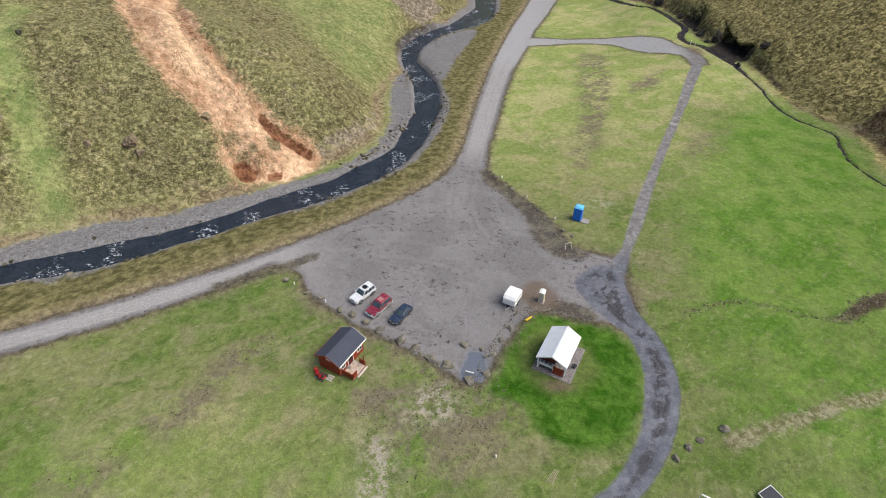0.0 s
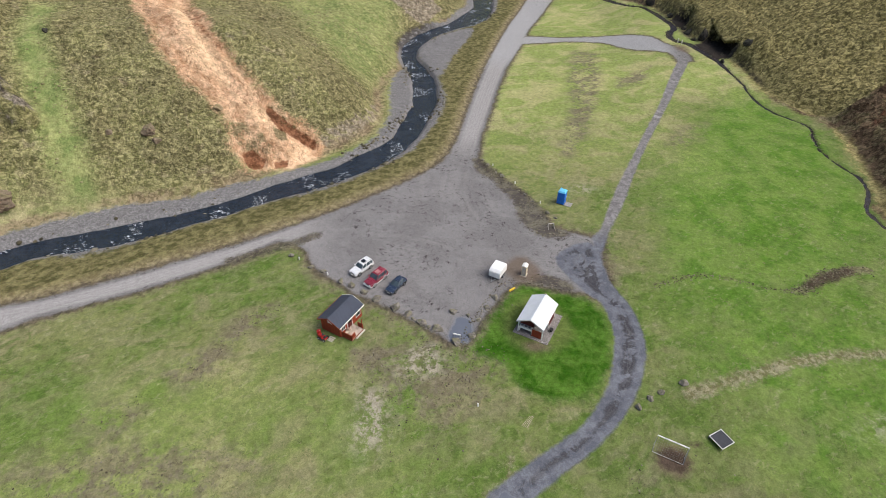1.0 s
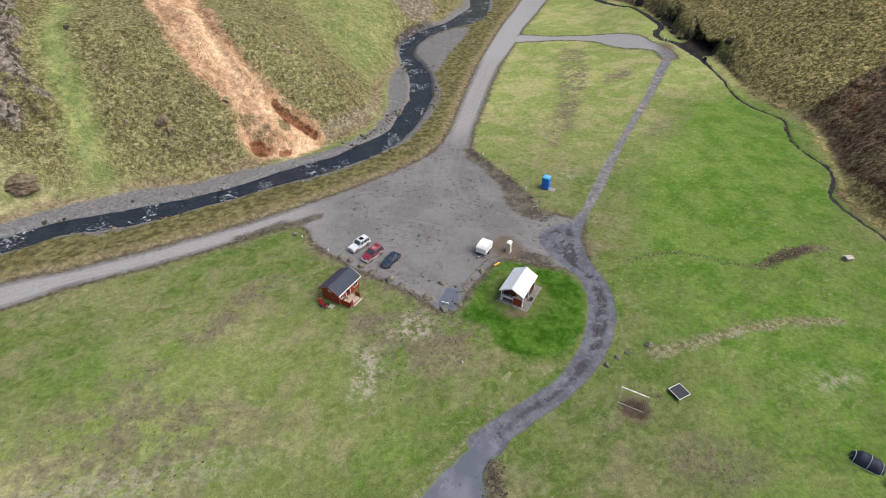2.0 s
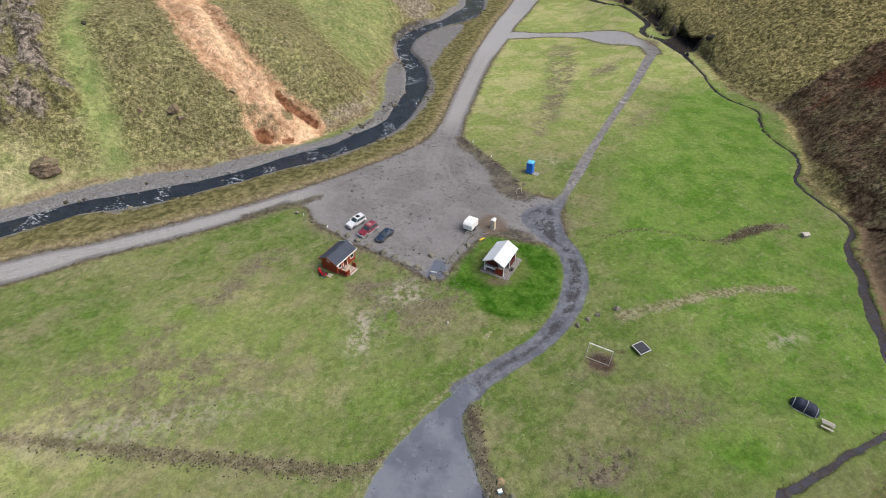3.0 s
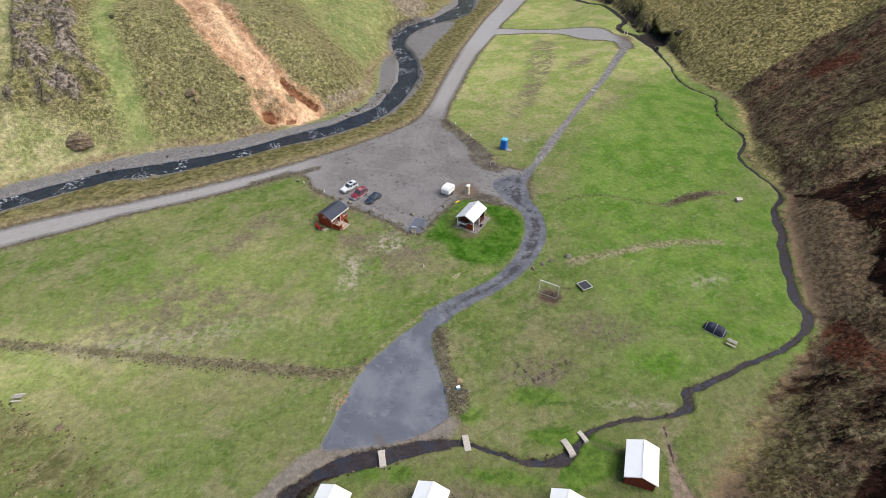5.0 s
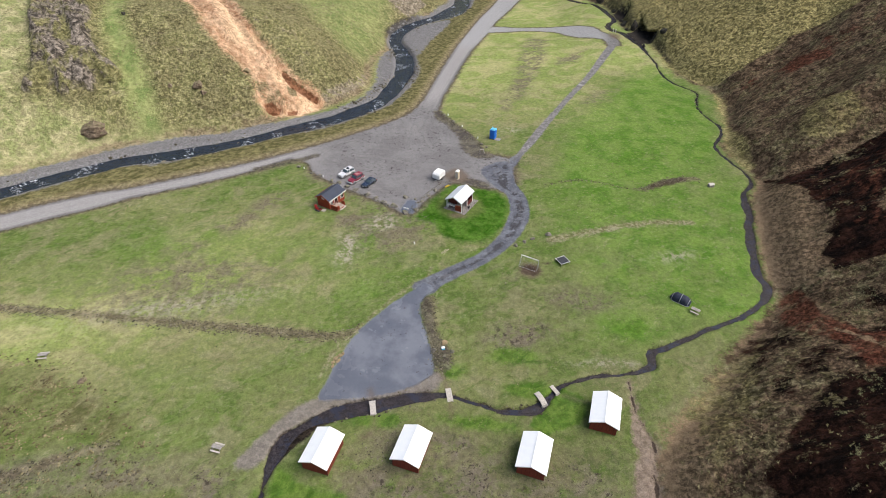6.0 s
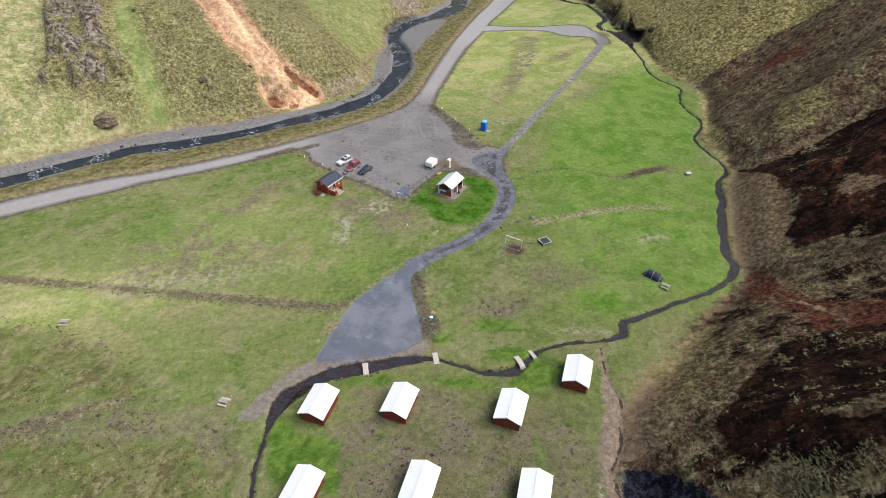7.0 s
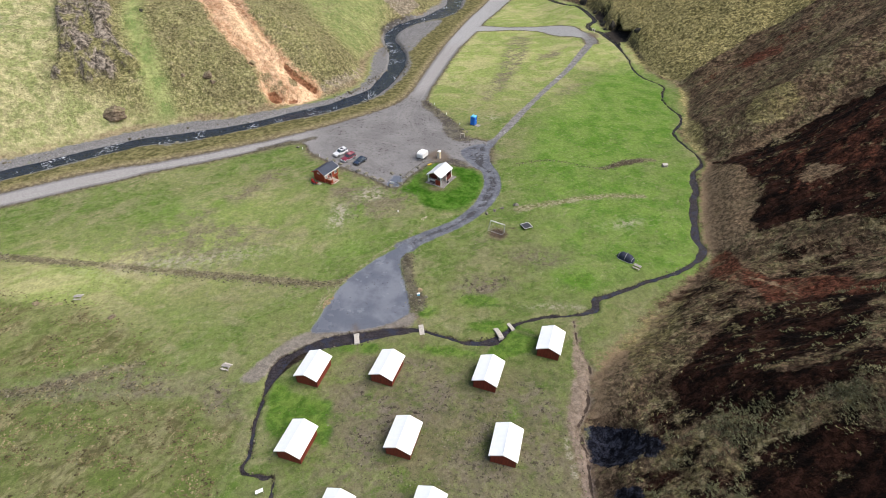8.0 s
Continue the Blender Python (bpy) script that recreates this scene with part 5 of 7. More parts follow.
M_PALEWOOD = paint("pale_wood", (0.46, 0.42, 0.37), 0.8, 0.2, 4.0)
M_GLASS = glass_material("window_glass")
# car glass colour lifted to blue-grey in place of mirrored sky
M_CARGLASS = glass_material("skytint_car_glass", (0.030, 0.042, 0.050))
M_RUBBER = paint("black_rubber", (0.022, 0.022, 0.023), 0.85, 0.2)
M_STEEL = paint("grey_steel", (0.32, 0.33, 0.34), 0.4, 0.2, metal=0.8)
M_DARKPLASTIC = paint("dark_plastic", (0.035, 0.036, 0.038), 0.6, 0.2)
M_LAMP = paint("clear_lamp_glass", (0.62, 0.63, 0.64), 0.15, 0.1, spec=0.7)
M_TAIL = paint("red_lamp_glass", (0.30, 0.02, 0.015), 0.2, 0.1, spec=0.7)
M_SILVER = paint("silver_car_paint", (0.58, 0.59, 0.60), 0.28, 0.08, 2.0, 0.6)
M_LOWER = paint("grey_car_cladding", (0.30, 0.30, 0.29), 0.5, 0.15, 2.0)
M_MAROON = paint("maroon_car_paint", (0.185, 0.018, 0.034), 0.28, 0.12, 2.0, 0.6)
M_NAVY = paint("navy_car_paint", (0.020, 0.032, 0.060), 0.22, 0.12, 2.0, 0.7)
M_PINK = paint("faded_sunroof", (0.36, 0.16, 0.15), 0.3, 0.2, 2.0, 0.6)
M_SLAB = paver_material("worn_pavers")
M_BLUE = paint("blue_plastic", (0.014, 0.150, 0.62), 0.45, 0.15)
M_CYAN = paint("pale_blue_plastic", (0.12, 0.46, 0.72), 0.4, 0.12)
M_TARP = paint("white_tarpaulin", (0.74, 0.74, 0.72), 0.55, 0.1, 1.5, bump=0.02)
M_BEIGE = paint("cream_boards", (0.52, 0.44, 0.31), 0.7, 0.2)
M_YELLOW = paint("yellow_plastic", (0.62, 0.42, 0.03), 0.5, 0.15)
M_MOWER = paint("red_mower_paint", (0.40, 0.022, 0.016), 0.4, 0.15)
M_TENT = paint("navy_tent_fabric", (0.020, 0.025, 0.048), 0.7, 0.3, 1.4, bump=0.03)
M_PIPING = paint("grey_tent_piping", (0.42, 0.42, 0.40), 0.7, 0.15)
M_MAT = paint("dark_jumping_mat", (0.034, 0.036, 0.044), 0.7, 0.2)
M_NET = paint("white_net_cord", (0.55, 0.55, 0.53), 0.8, 0.1)
M_BLACKROCK = rock_material("black_basalt", (0.014, 0.013, 0.012), (0.050, 0.045, 0.040), (0.05, 0.05, 0.022))
M_BROWNROCK = rock_material("brown_tuff", (0.095, 0.066, 0.044), (0.250, 0.190, 0.135), (0.150, 0.140, 0.066))
M_TANROCK = rock_material("tan_rock", (0.20, 0.14, 0.08), (0.32, 0.24, 0.15), (0.22, 0.18, 0.09))

# ---------------------------------------------------------------- cabins by the brook


def camp_cabin():
    c = thing("camp_cabin", Matrix(), "small red-boarded cabin with a white gable roof on the turf", "cabin", "cabins by the brook")
    w, l, h, top = 1.72, 2.35, 1.95, 2.78
    bm = bmesh.new()
    prism(bm, [(-w, 0.12), (w, 0.12), (w, h), (0, top - 0.14), (-w, h)], -l, l)
    part("wall", bm, M_REDWOOD, c)
    bm = bmesh.new()
    box(bm, -w + 0.1, w - 0.1, -l + 0.1, l - 0.1, -0.45, 0.12)
    part("footing", bm, M_GREYWOOD, c, "grey timber footing")
    for s in (-1, 1):
        bm = bmesh.new()
        prism(bm, [(0, top), (s * 2.0, h - 0.10), (s * 2.0, h - 0.02), (0, top + 0.08)], -2.62, 2.62)
        part("roof_panel", bm, M_ROOFWHITE, c, "white sheet roof slope")
        for y in (-2.63, 2.60):
            bm = bmesh.new()
            prism(bm, [(0.0, top - 0.10), (s * 2.0, h - 0.20), (s * 2.0, h - 0.03), (0.0, top + 0.07)], y, y + 0.03)
            part("bargeboard", bm, M_TRIM, c, "white bargeboard")
        bm = bmesh.new()
        box(bm, s * w - 0.05, s * w + 0.05, -l - 0.02, -l + 0.08, 0.12, h - 0.04)
        part("corner_board", bm, M_DARKRED, c)
    bm = bmesh.new()
    box(bm, -0.10, 0.10, -2.62, 2.62, top + 0.045, top + 0.10, 0.02)
    part("ridge_cap", bm, M_ROOFWHITE, c)
    bm = bmesh.new()
    box(bm, -0.45, 0.45, l, l + 0.05, 0.15, 1.95, 0.01)
    d = part("door", bm, M_DARKRED, c, "dark red plank door")
    bm = bmesh.new()
    box(bm, 0.30, 0.36, l + 0.05, l + 0.10, 0.95, 1.10, 0.01)
    part("handle", bm, M_STEEL, d)
    return c


first = camp_cabin()
first.matrix_world = on_ground(*CABINS[0])
for cx, cy, turn in CABINS[1:]:
    copy_thing(first, on_ground(cx, cy, turn))

# ---------------------------------------------------------------- red house with a deck


def framed_window(parent, m, w, h):
    bm = bmesh.new()
    for x0, x1, z0, z1 in ((-w / 2, w / 2, -h / 2, -h / 2 + 0.08), (-w / 2, w / 2, h / 2 - 0.08, h / 2), (-w / 2, -w / 2 + 0.08, -h / 2 + 0.08, h / 2 - 0.08),
                           (w / 2 - 0.08, w / 2, -h / 2 + 0.08, h / 2 - 0.08), (-0.025, 0.025, -h / 2 + 0.08, h / 2 - 0.08)):
        box(bm, x0, x1, -0.06, 0.0, z0, z1)
    bmesh.ops.transform(bm, matrix=m, verts=bm.verts)
    f = part("window", bm, M_TRIM, parent, "white-framed window")
    bm = bmesh.new()
    box(bm, -w / 2 + 0.06, w / 2 - 0.06, -0.035, -0.015, -h / 2 + 0.06, h / 2 - 0.06)
    bmesh.ops.transform(bm, matrix=m, verts=bm.verts)
    part("pane", bm, M_GLASS, f)


def red_house():
    x, y, turn = RED_HOUSE
    c = thing("red_house", on_ground(x, y, turn), "small bright red wooden house with charcoal roof and front deck", "house")
    w, l, h, top = 1.60, 2.35, 2.25, 3.12
    bm = bmesh.new()
    prism(bm, [(-w, 0.15), (w, 0.15), (w, h), (0, top - 0.08), (-w, h)], -l, l)
    part("wall", bm, M_BRIGHTRED, c)
    bm = bmesh.new()
    box(bm, -w + 0.08, w - 0.08, -l + 0.08, l - 0.08, -0.4, 0.15)
    part("footing", bm, M_GREYWOOD, c)
    for s in (-1, 1):
        bm = bmesh.new()
        prism(bm, [(0, top), (s * 1.92, h - 0.10), (s * 1.92, h - 0.01), (0, top + 0.09)], -2.66, 2.66)
        part("roof_panel", bm, M_ROOFDARK, c, "charcoal roof slope")
        bm = bmesh.new()
        box(bm, s * 1.94 - 0.03, s * 1.94 + 0.03, -2.66, 2.66, h - 0.20, h - 0.02)
        part("eaves_board", bm, M_TRIM if s > 0 else M_BRIGHTRED, c, "white eaves board" if s > 0 else "")
        for yy in (-2.69, 2.66):
            bm = bmesh.new()
            prism(bm, [(0, top - 0.09), (s * 1.92, h - 0.20), (s * 1.92, h + 0.0), (0, top + 0.10)], yy, yy + 0.03)
            part("bargeboard", bm, M_TRIM if yy > 0 else M_BRIGHTRED, c)
    bm = bmesh.new()
    box(bm, -0.12, 0.12, -2.66, 2.66, top + 0.05, top + 0.11, 0.02)
    part("ridge_cap", bm, M_ROOFDARK, c)
    # crossed white boards on the gable
    bm = bmesh.new()
    for a in (35, -35):
        box(bm, -0.40, 0.40, -0.04, 0.0, -0.06, 0.06, 0, pose(0.0, -l - 0.003 - 0.02 * (a > 0), 2.25, 0, a, 0))
    part("crossed_boards", bm, M_TRIM, c, "two crossed white boards")
    # long side towards the deck
    side = pose(w + 0.065, 0, 0, 0, 0, 90)
    framed_window(c, pose(w, 1.55, 1.35, 0, 0, 90), 0.95, 0.95)
    framed_window(c, pose(w, -1.65, 1.35, 0, 0, 90), 0.75, 0.9)
    bm = bmesh.new()
    box(bm, w, w + 0.06, -0.75, 0.15, 0.38, 2.15, 0.01)
    d = part("door", bm, M_DARKRED, c, "dark half-glazed door")
    bm = bmesh.new()
    box(bm, w + 0.06, w + 0.075, -0.60, 0.0, 1.25, 2.0)
    part("pane", bm, M_GLASS, d)
    bm = bmesh.new()
    for yy in (-0.83, 0.15):
        box(bm, w, w + 0.08, yy, yy + 0.08, 0.38, 2.22)
    box(bm, w, w + 0.08, -0.83, 0.23, 2.15, 2.24)
    part("door_frame", bm, M_TRIM, c)
    # deck of boards with red railing
    for i in range(14):
        bm = bmesh.new()
        box(bm, w + 0.01, 3.35, -2.10 + i * 0.175, -2.10 + i * 0.175 + 0.16, 0.26, 0.32)
        part("deck_board", bm, M_DECK, c, "")
    bm = bmesh.new()
    box(bm, w + 0.02, 3.30, -2.06, -1.98, -0.2, 0.26)
    box(bm, 3.22, 3.30, -1.98, 0.30, -0.2, 0.26)
    box(bm, w + 0.02, 3.30, 0.22, 0.30, -0.2, 0.26)
    part("deck_skirt", bm, M_BRIGHTRED, c)

    def railing(x0, x1, y0, y1):
        n = max(2, round(max(x1 - x0, y1 - y0) / 0.14))
        bm = bmesh.new()
        box(bm, x0 - 0.04, x1 + 0.04, y0 - 0.04, y1 + 0.04, 1.10, 1.16)
        r = part("railing", bm, M_BRIGHTRED, c, "red board railing")
        bm = bmesh.new()
        box(bm, x0 - 0.03, x1 + 0.03, y0 - 0.03, y1 + 0.03, 0.42, 0.50)
        part("lower_rail", bm, M_BRIGHTRED, r)
        for i in range(n + 1):
            t = i / n
            px, py = x0 + (x1 - x0) * t, y0 + (y1 - y0) * t
            bm = bmesh.new()
            box(bm, px - 0.045, px + 0.045, py - 0.045, py + 0.045, 0.32, 1.10)
            part("baluster", bm, M_BRIGHTRED, r)
    railing(w + 0.15, 3.30, -2.08, -2.08)
    railing(3.30, 3.30, -2.08, -1.35)
    railing(w + 0.9, 3.30, 0.36, 0.36)
    bm = bmesh.new()
    box(bm, 3.40, 3.62, -1.45, 0.45, 0.02, 0.16, 0.01)
    part("step", bm, M_PALEWOOD, c, "pale wooden step")
    bm = bmesh.new()
    rod(bm, (3.25, 0.30, 0.32), (3.25, 0.30, 2.2), 0.05)
    part("porch_post", bm, M_BRIGHTRED, c)
    return c


red_house()


def deck_chair(x, y, z, turn):
    c = thing("deck_chair", pose(x, y, z, 0, 0, turn), "brown wooden chair on the red house's deck", "chair")
    for name, b in (("seat", (-0.22, 0.22, -0.22, 0.22, 0.42, 0.47)), ("backrest", (-0.22, 0.22, 0.18, 0.23, 0.47, 0.9))):
        bm = bmesh.new()
        box(bm, *b, 0.012)
        part(name, bm, M_DECK, c)
    for sx in (-0.19, 0.19):
        for sy in (-0.19, 0.19):
            bm = bmesh.new()
            box(bm, sx - 0.025, sx + 0.025, sy - 0.025, sy + 0.025, 0, 0.42)
            part("leg", bm, M_DECK, c)


_m = on_ground(*RED_HOUSE)
for lx, ly, a in ((2.15, -1.55, 30), (2.0, -1.0, -70)):
    p = _m @ Vector((lx, ly, 0.32))
    deck_chair(p.x, p.y, p.z, a - 28)

# ---------------------------------------------------------------- open shelter with a white roof


def shelter():
    x, y, turn = SHELTER
    base = on_ground(x, y, turn)
    pad = thing("paved_pad", base, "grey paver pad with a gravel edge round the shelter", "paving")
    bm = bmesh.new()
    box(bm, -2.25, 2.75, -2.95, 3.15, -0.35, 0.07, 0.02)
    part("paving", bm, M_SLAB, pad)
    c = thing("shelter", base @ pose(0, 0, 0.07), "open-sided dark red shelter with white gable roof and trim", "shelter")
    w, l, h, top = 1.70, 2.50, 2.25, 3.22
    for s in (-1, 1):
        bm = bmesh.new()
        prism(bm, [(0, top), (s * 1.95, h - 0.08), (s * 1.95, h + 0.0), (0, top + 0.08)], -2.80, 2.80)
        part("roof_panel", bm, M_ROOFPALE, c, "pale sheet roof slope")
        for yy in (-2.83, 2.80):
            bm = bmesh.new()
            prism(bm, [(0, top - 0.12), (s * 1.95, h - 0.20), (s * 1.95, h - 0.01), (0, top + 0.08)], yy, yy + 0.03)
            part("bargeboard", bm, M_TRIM, c)
        for yy in (-2.40, 0.0, 2.40):
            bm = bmesh.new()
            box(bm, s * w - 0.07, s * w + 0.07, yy - 0.07, yy + 0.07, 0, h - 0.02)
            part("post", bm, M_TRIM if yy < -1 or s > 0 else M_DARKRED, c, "white post" if yy < -1 or s > 0 else "")
    bm = bmesh.new()
    box(bm, -0.09, 0.09, -2.80, 2.80, top + 0.04, top + 0.10, 0.02)
    part("ridge_cap", bm, M_ROOFPALE, c)
    bm = bmesh.new()
    box(bm, -0.09, 0.09, 2.62, 2.80, top + 0.10, top + 0.22, 0.02)
    part("ridge_end", bm, M_DECK, c, "brown wooden ridge end")
    # gable boards
    for yy in (-2.44, 2.38):
        bm = bmesh.new()
        prism(bm, [(-w, h - 0.06), (w, h - 0.06), (0, top - 0.12)], yy, yy + 0.06)
        part("gable_board", bm, M_DARKRED, c)
    # walls: north and west closed, low panels elsewhere
    bm = bmesh.new()
    box(bm, -w + 0.07, w - 0.07, 2.36, 2.44, 0, h - 0.06)
    part("wall", bm, M_DARKRED, c)
    bm = bmesh.new()
    box(bm, -w - 0.04, -w + 0.04, -0.9, 2.33, 0, h - 0.06)
    part("wall", bm, M_DARKRED, c)
    bm = bmesh.new()
    box(bm, 0.25, w - 0.07, -2.44, -2.36, 0, 1.25)
    part("low_wall", bm, M_BRIGHTRED, c, "red half-height panel")
    bm = bmesh.new()
    box(bm, w - 0.04, w + 0.04, 0.07, 2.33, 0, 0.95)
    part("low_wall", bm, M_DARKRED, c)
    bm = bmesh.new()
    box(bm, -w + 0.09, 0.24, -1.70, -1.64, 0, h - 0.08)
    part("inner_wall", bm, M_DARKRED, c)
    # white wash bench with basins
    bm = bmesh.new()
    box(bm, -w + 0.1, 0.22, -2.34, -1.75, 0.85, 0.91)
    box(bm, -w + 0.1, 0.22, -2.38, -2.345, 0.68, 0.91)
    box(bm, -w + 0.1, -w + 0.16, -2.34, -1.75, 0, 0.85)
    box(bm, 0.16, 0.22, -2.34, -1.75, 0, 0.85)
    b = part("wash_bench", bm, M_TRIM, c, "white wash bench")
    for i in range(3):
        bm = bmesh.new()
        rod(bm, (-1.30 + 0.55 * i, -2.05, 0.91), (-1.30 + 0.55 * i, -2.05, 1.06), 0.15, 12, 0.21)
        part("basin", bm, M_STEEL, b, "round steel basin")
    bm = bmesh.new()
    box(bm, -0.7, 0.9, -0.2, 1.6, 0.70, 0.76, 0.01)
    for sx in (-0.6, 0.8):
        for sy in (-0.1, 1.5):
            box(bm, sx - 0.04, sx + 0.04, sy - 0.04, sy + 0.04, 0, 0.70)
    part("inner_table", bm, M_DECK, c, "brown wooden table")
    p = base @ Vector((2.35, -0.35, 0.07))
    g = thing("fire_bowl", Matrix.Translation(p), "dark iron fire bowl on the shelter's paving", "fire bowl")
    bm = bmesh.new()
    rod(bm, (0, 0, 0), (0, 0, 0.12), 0.16, 12, 0.12)
    part("foot", bm, M_DARKPLASTIC, g)
    bm = bmesh.new()
    rod(bm, (0, 0, 0.12), (0, 0, 0.42), 0.16, 14, 0.30)
    part("bowl", bm, M_RUBBER, g)


shelter()

# ---------------------------------------------------------------- parked cars


def car(x, y, turn, body, lower, length, width, height, belt, label, wagon=False, sunroof=None, rails=False, spare=False):
    """A parked car, nose along local +x."""
    c = thing("car", on_ground(x, y, turn), label, "car", "cars in the yard")
    hl, hw = length / 2, width / 2
    hood = belt - (0.06 if not wagon else 0.10)
    # lower body: side outline, drawn in by a bevel
    outline = [(-hl, 0.42), (-hl + 0.04, belt), (hl * 0.32, belt), (hl * 0.42, hood + 0.02), (hl - 0.12, hood - 0.09), (hl, hood - 0.26), (hl, 0.42), (hl - 0.15, 0.30), (-hl + 0.12, 0.30)]
    bm = bmesh.new()
    prism(bm, outline, -hw, hw)
    bmesh.ops.recalc_face_normals(bm, faces=bm.faces)
    long_edges = [e for e in bm.edges if abs(e.verts[0].co.y - e.verts[1].co.y) < 1e-4]
    bmesh.ops.bevel(bm, geom=long_edges, offset=0.07, segments=3, affect="EDGES")
    b = part("body", bm, body, c, smooth=False)
    bm = bmesh.new()
    box(bm, -hl + 0.02, hl - 0.02, -hw - 0.012, hw + 0.012, 0.34, 0.52, 0.03)
    part("side_cladding", bm, lower, c)
    # glasshouse
    xr, xf = -hl + (0.16 if not wagon else 0.30), hl * 0.34
    tr, tf = -hl + (0.30 if not wagon else 0.75), hl * 0.34 - (0.55 if not wagon else 0.80)
    ins = 0.17 if not wagon else 0.22

    def cage(bm, x0, x1, u0, u1, z0, z1, w0, w1):
        lo = [bm.verts.new((px, py, z0)) for px, py in ((x0, -w0), (x1, -w0), (x1, w0), (x0, w0))]
        hi = [bm.verts.new((px, py, z1)) for px, py in ((u0, -w1), (u1, -w1), (u1, w1), (u0, w1))]
        bm.faces.new(lo[::-1])
        bm.faces.new(hi)
        for i in range(4):
            bm.faces.new((lo[i], lo[(i + 1) % 4], hi[(i + 1) % 4], hi[i]))
    bm = bmesh.new()
    cage(bm, xr, xf, tr, tf, belt - 0.03, height - 0.05, hw - 0.06, hw - ins)
    part("window_glass", bm, M_CARGLASS, c, "dark car glass")
    bm = bmesh.new()
    cage(bm, tr - 0.06, tf + 0.05, tr + 0.02, tf - 0.05, height - 0.075, height, hw - ins + 0.03, hw - ins - 0.05)
    roof = part("roof", bm, body, c)
    if sunroof:
        bm = bmesh.new()
        box(bm, tf - 0.95, tf - 0.25, -0.38, 0.38, height + 0.002, height + 0.012)
        part("sunroof", bm, sunroof, roof, "sunroof panel")
    # pillars
    for s in (-1, 1):
        for x0, u0 in ((xr + 0.04, tr + 0.02), (xf - 0.04, tf - 0.02), ((xr + xf) / 2 - 0.55, (tr + tf) / 2 - 0.45), ((xr + xf) / 2 + 0.30, (tr + tf) / 2 + 0.22)):
            bm = bmesh.new()
            rod(bm, (x0, s * (hw - 0.06), belt - 0.02), (u0, s * (hw - ins + 0.01), height - 0.05), 0.045, 6)
            part("pillar", bm, body, c)
        bm = bmesh.new()
        box(bm, xf - 0.22, xf - 0.02, s * (hw + 0.10) - 0.09, s * (hw + 0.10) + 0.09, belt + 0.0, belt + 0.15, 0.03)
        part("wing_mirror", bm, body, c)
        bm = bmesh.new()
        box(bm, hl - 0.10, hl + 0.015, s * (hw - 0.30) - 0.16, s * (hw - 0.30) + 0.16, hood - 0.32, hood - 0.16, 0.02)
        part("headlight", bm, M_LAMP, c, "clear headlight")
        bm = bmesh.new()
        box(bm, -hl - 0.012, -hl + 0.10, s * (hw - 0.14) - 0.08, s * (hw - 0.14) + 0.08, belt - 0.40, belt - 0.06, 0.02)
        part("tail_light", bm, M_TAIL, c, "red tail light")
        if rails:
            bm = bmesh.new()
            rod(bm, (tr + 0.1, s * (hw - ins - 0.06), height + 0.05), (tf - 0.25, s * (hw - ins - 0.06), height + 0.05), 0.022, 6)
            for px in (tr + 0.15, tf - 0.3):
                rod(bm, (px, s * (hw - ins - 0.06), height - 0.01), (px, s * (hw - ins - 0.06), height + 0.05), 0.02, 6)
            part("roof_rail", bm, M_DARKPLASTIC, c)
    bm = bmesh.new()
    box(bm, hl - 0.06, hl + 0.10, -hw + 0.06, hw - 0.06, 0.36, 0.60, 0.05)
    part("bumper", bm, lower, c)
    bm = bmesh.new()
    box(bm, -hl - 0.09, -hl + 0.06, -hw + 0.06, hw - 0.06, 0.38, 0.62, 0.05)
    part("bumper", bm, lower, c)
    bm = bmesh.new()
    box(bm, hl - 0.02, hl + 0.025, -0.36, 0.36, hood - 0.34, hood - 0.17, 0.01)
    part("grille", bm, M_DARKPLASTIC, c)
    bm = bmesh.new()
    box(bm, hl + 0.10, hl + 0.112, -0.26, 0.26, 0.42, 0.53)
    part("number_plate", bm, M_TRIM, c, "plain white plate")
    if spare:
        bm = bmesh.new()
        rod(bm, (-hl - 0.10, 0, 0.85), (-hl - 0.26, 0, 0.85), 0.34, 16)
        part("spare_wheel", bm, M_RUBBER, c, "spare wheel on the back")
    r = 0.35 if not wagon else 0.31
    for px in (-length * 0.29, length * 0.30):
        for s in (-1, 1):
            bm = bmesh.new()
            rod(bm, (px, s * (hw - 0.20), r), (px, s * (hw + 0.03), r), r, 18)
            t = part("wheel", bm, M_RUBBER, c, "black tyre with a grey rim")
            bm = bmesh.new()
            rod(bm, (px, s * (hw - 0.1), r), (px, s * (hw + 0.045), r), r * 0.6, 12)
            part("rim", bm, M_STEEL, t)
            bm = bmesh.new()
            ring = [(px + (r + 0.09) * math.cos(a), r + (r + 0.09) * math.sin(a)) for a in np.linspace(0.1, math.pi - 0.1, 9)]
            inner = [(px + (r + 0.02) * math.cos(a), r + (r + 0.02) * math.sin(a)) for a in np.linspace(math.pi - 0.1, 0.1, 9)]
            prism(bm, ring + inner, s * (hw - 0.02), s * (hw + 0.05))
            part("wheel_arch", bm, lower, c)
    return c


car(-10.95, 45.75, 231.5, M_SILVER, M_LOWER, 3.85, 1.58, 1.58, 0.98, "silver off-road car with sunroof parked on gravel", sunroof=M_GLASS, rails=True)
car(-8.40, 43.35, 235.0, M_MAROON, M_SILVER, 3.88, 1.60, 1.60, 0.98, "maroon off-road car with silver wheel arches parked on gravel", sunroof=M_PINK)
car(-5.25, 42.00, 238.5, M_NAVY, M_DARKPLASTIC, 3.60, 1.50, 1.30, 0.84, "dark blue estate car with roof rails parked on gravel", wagon=True, rails=True)

# ---------------------------------------------------------------- yard things


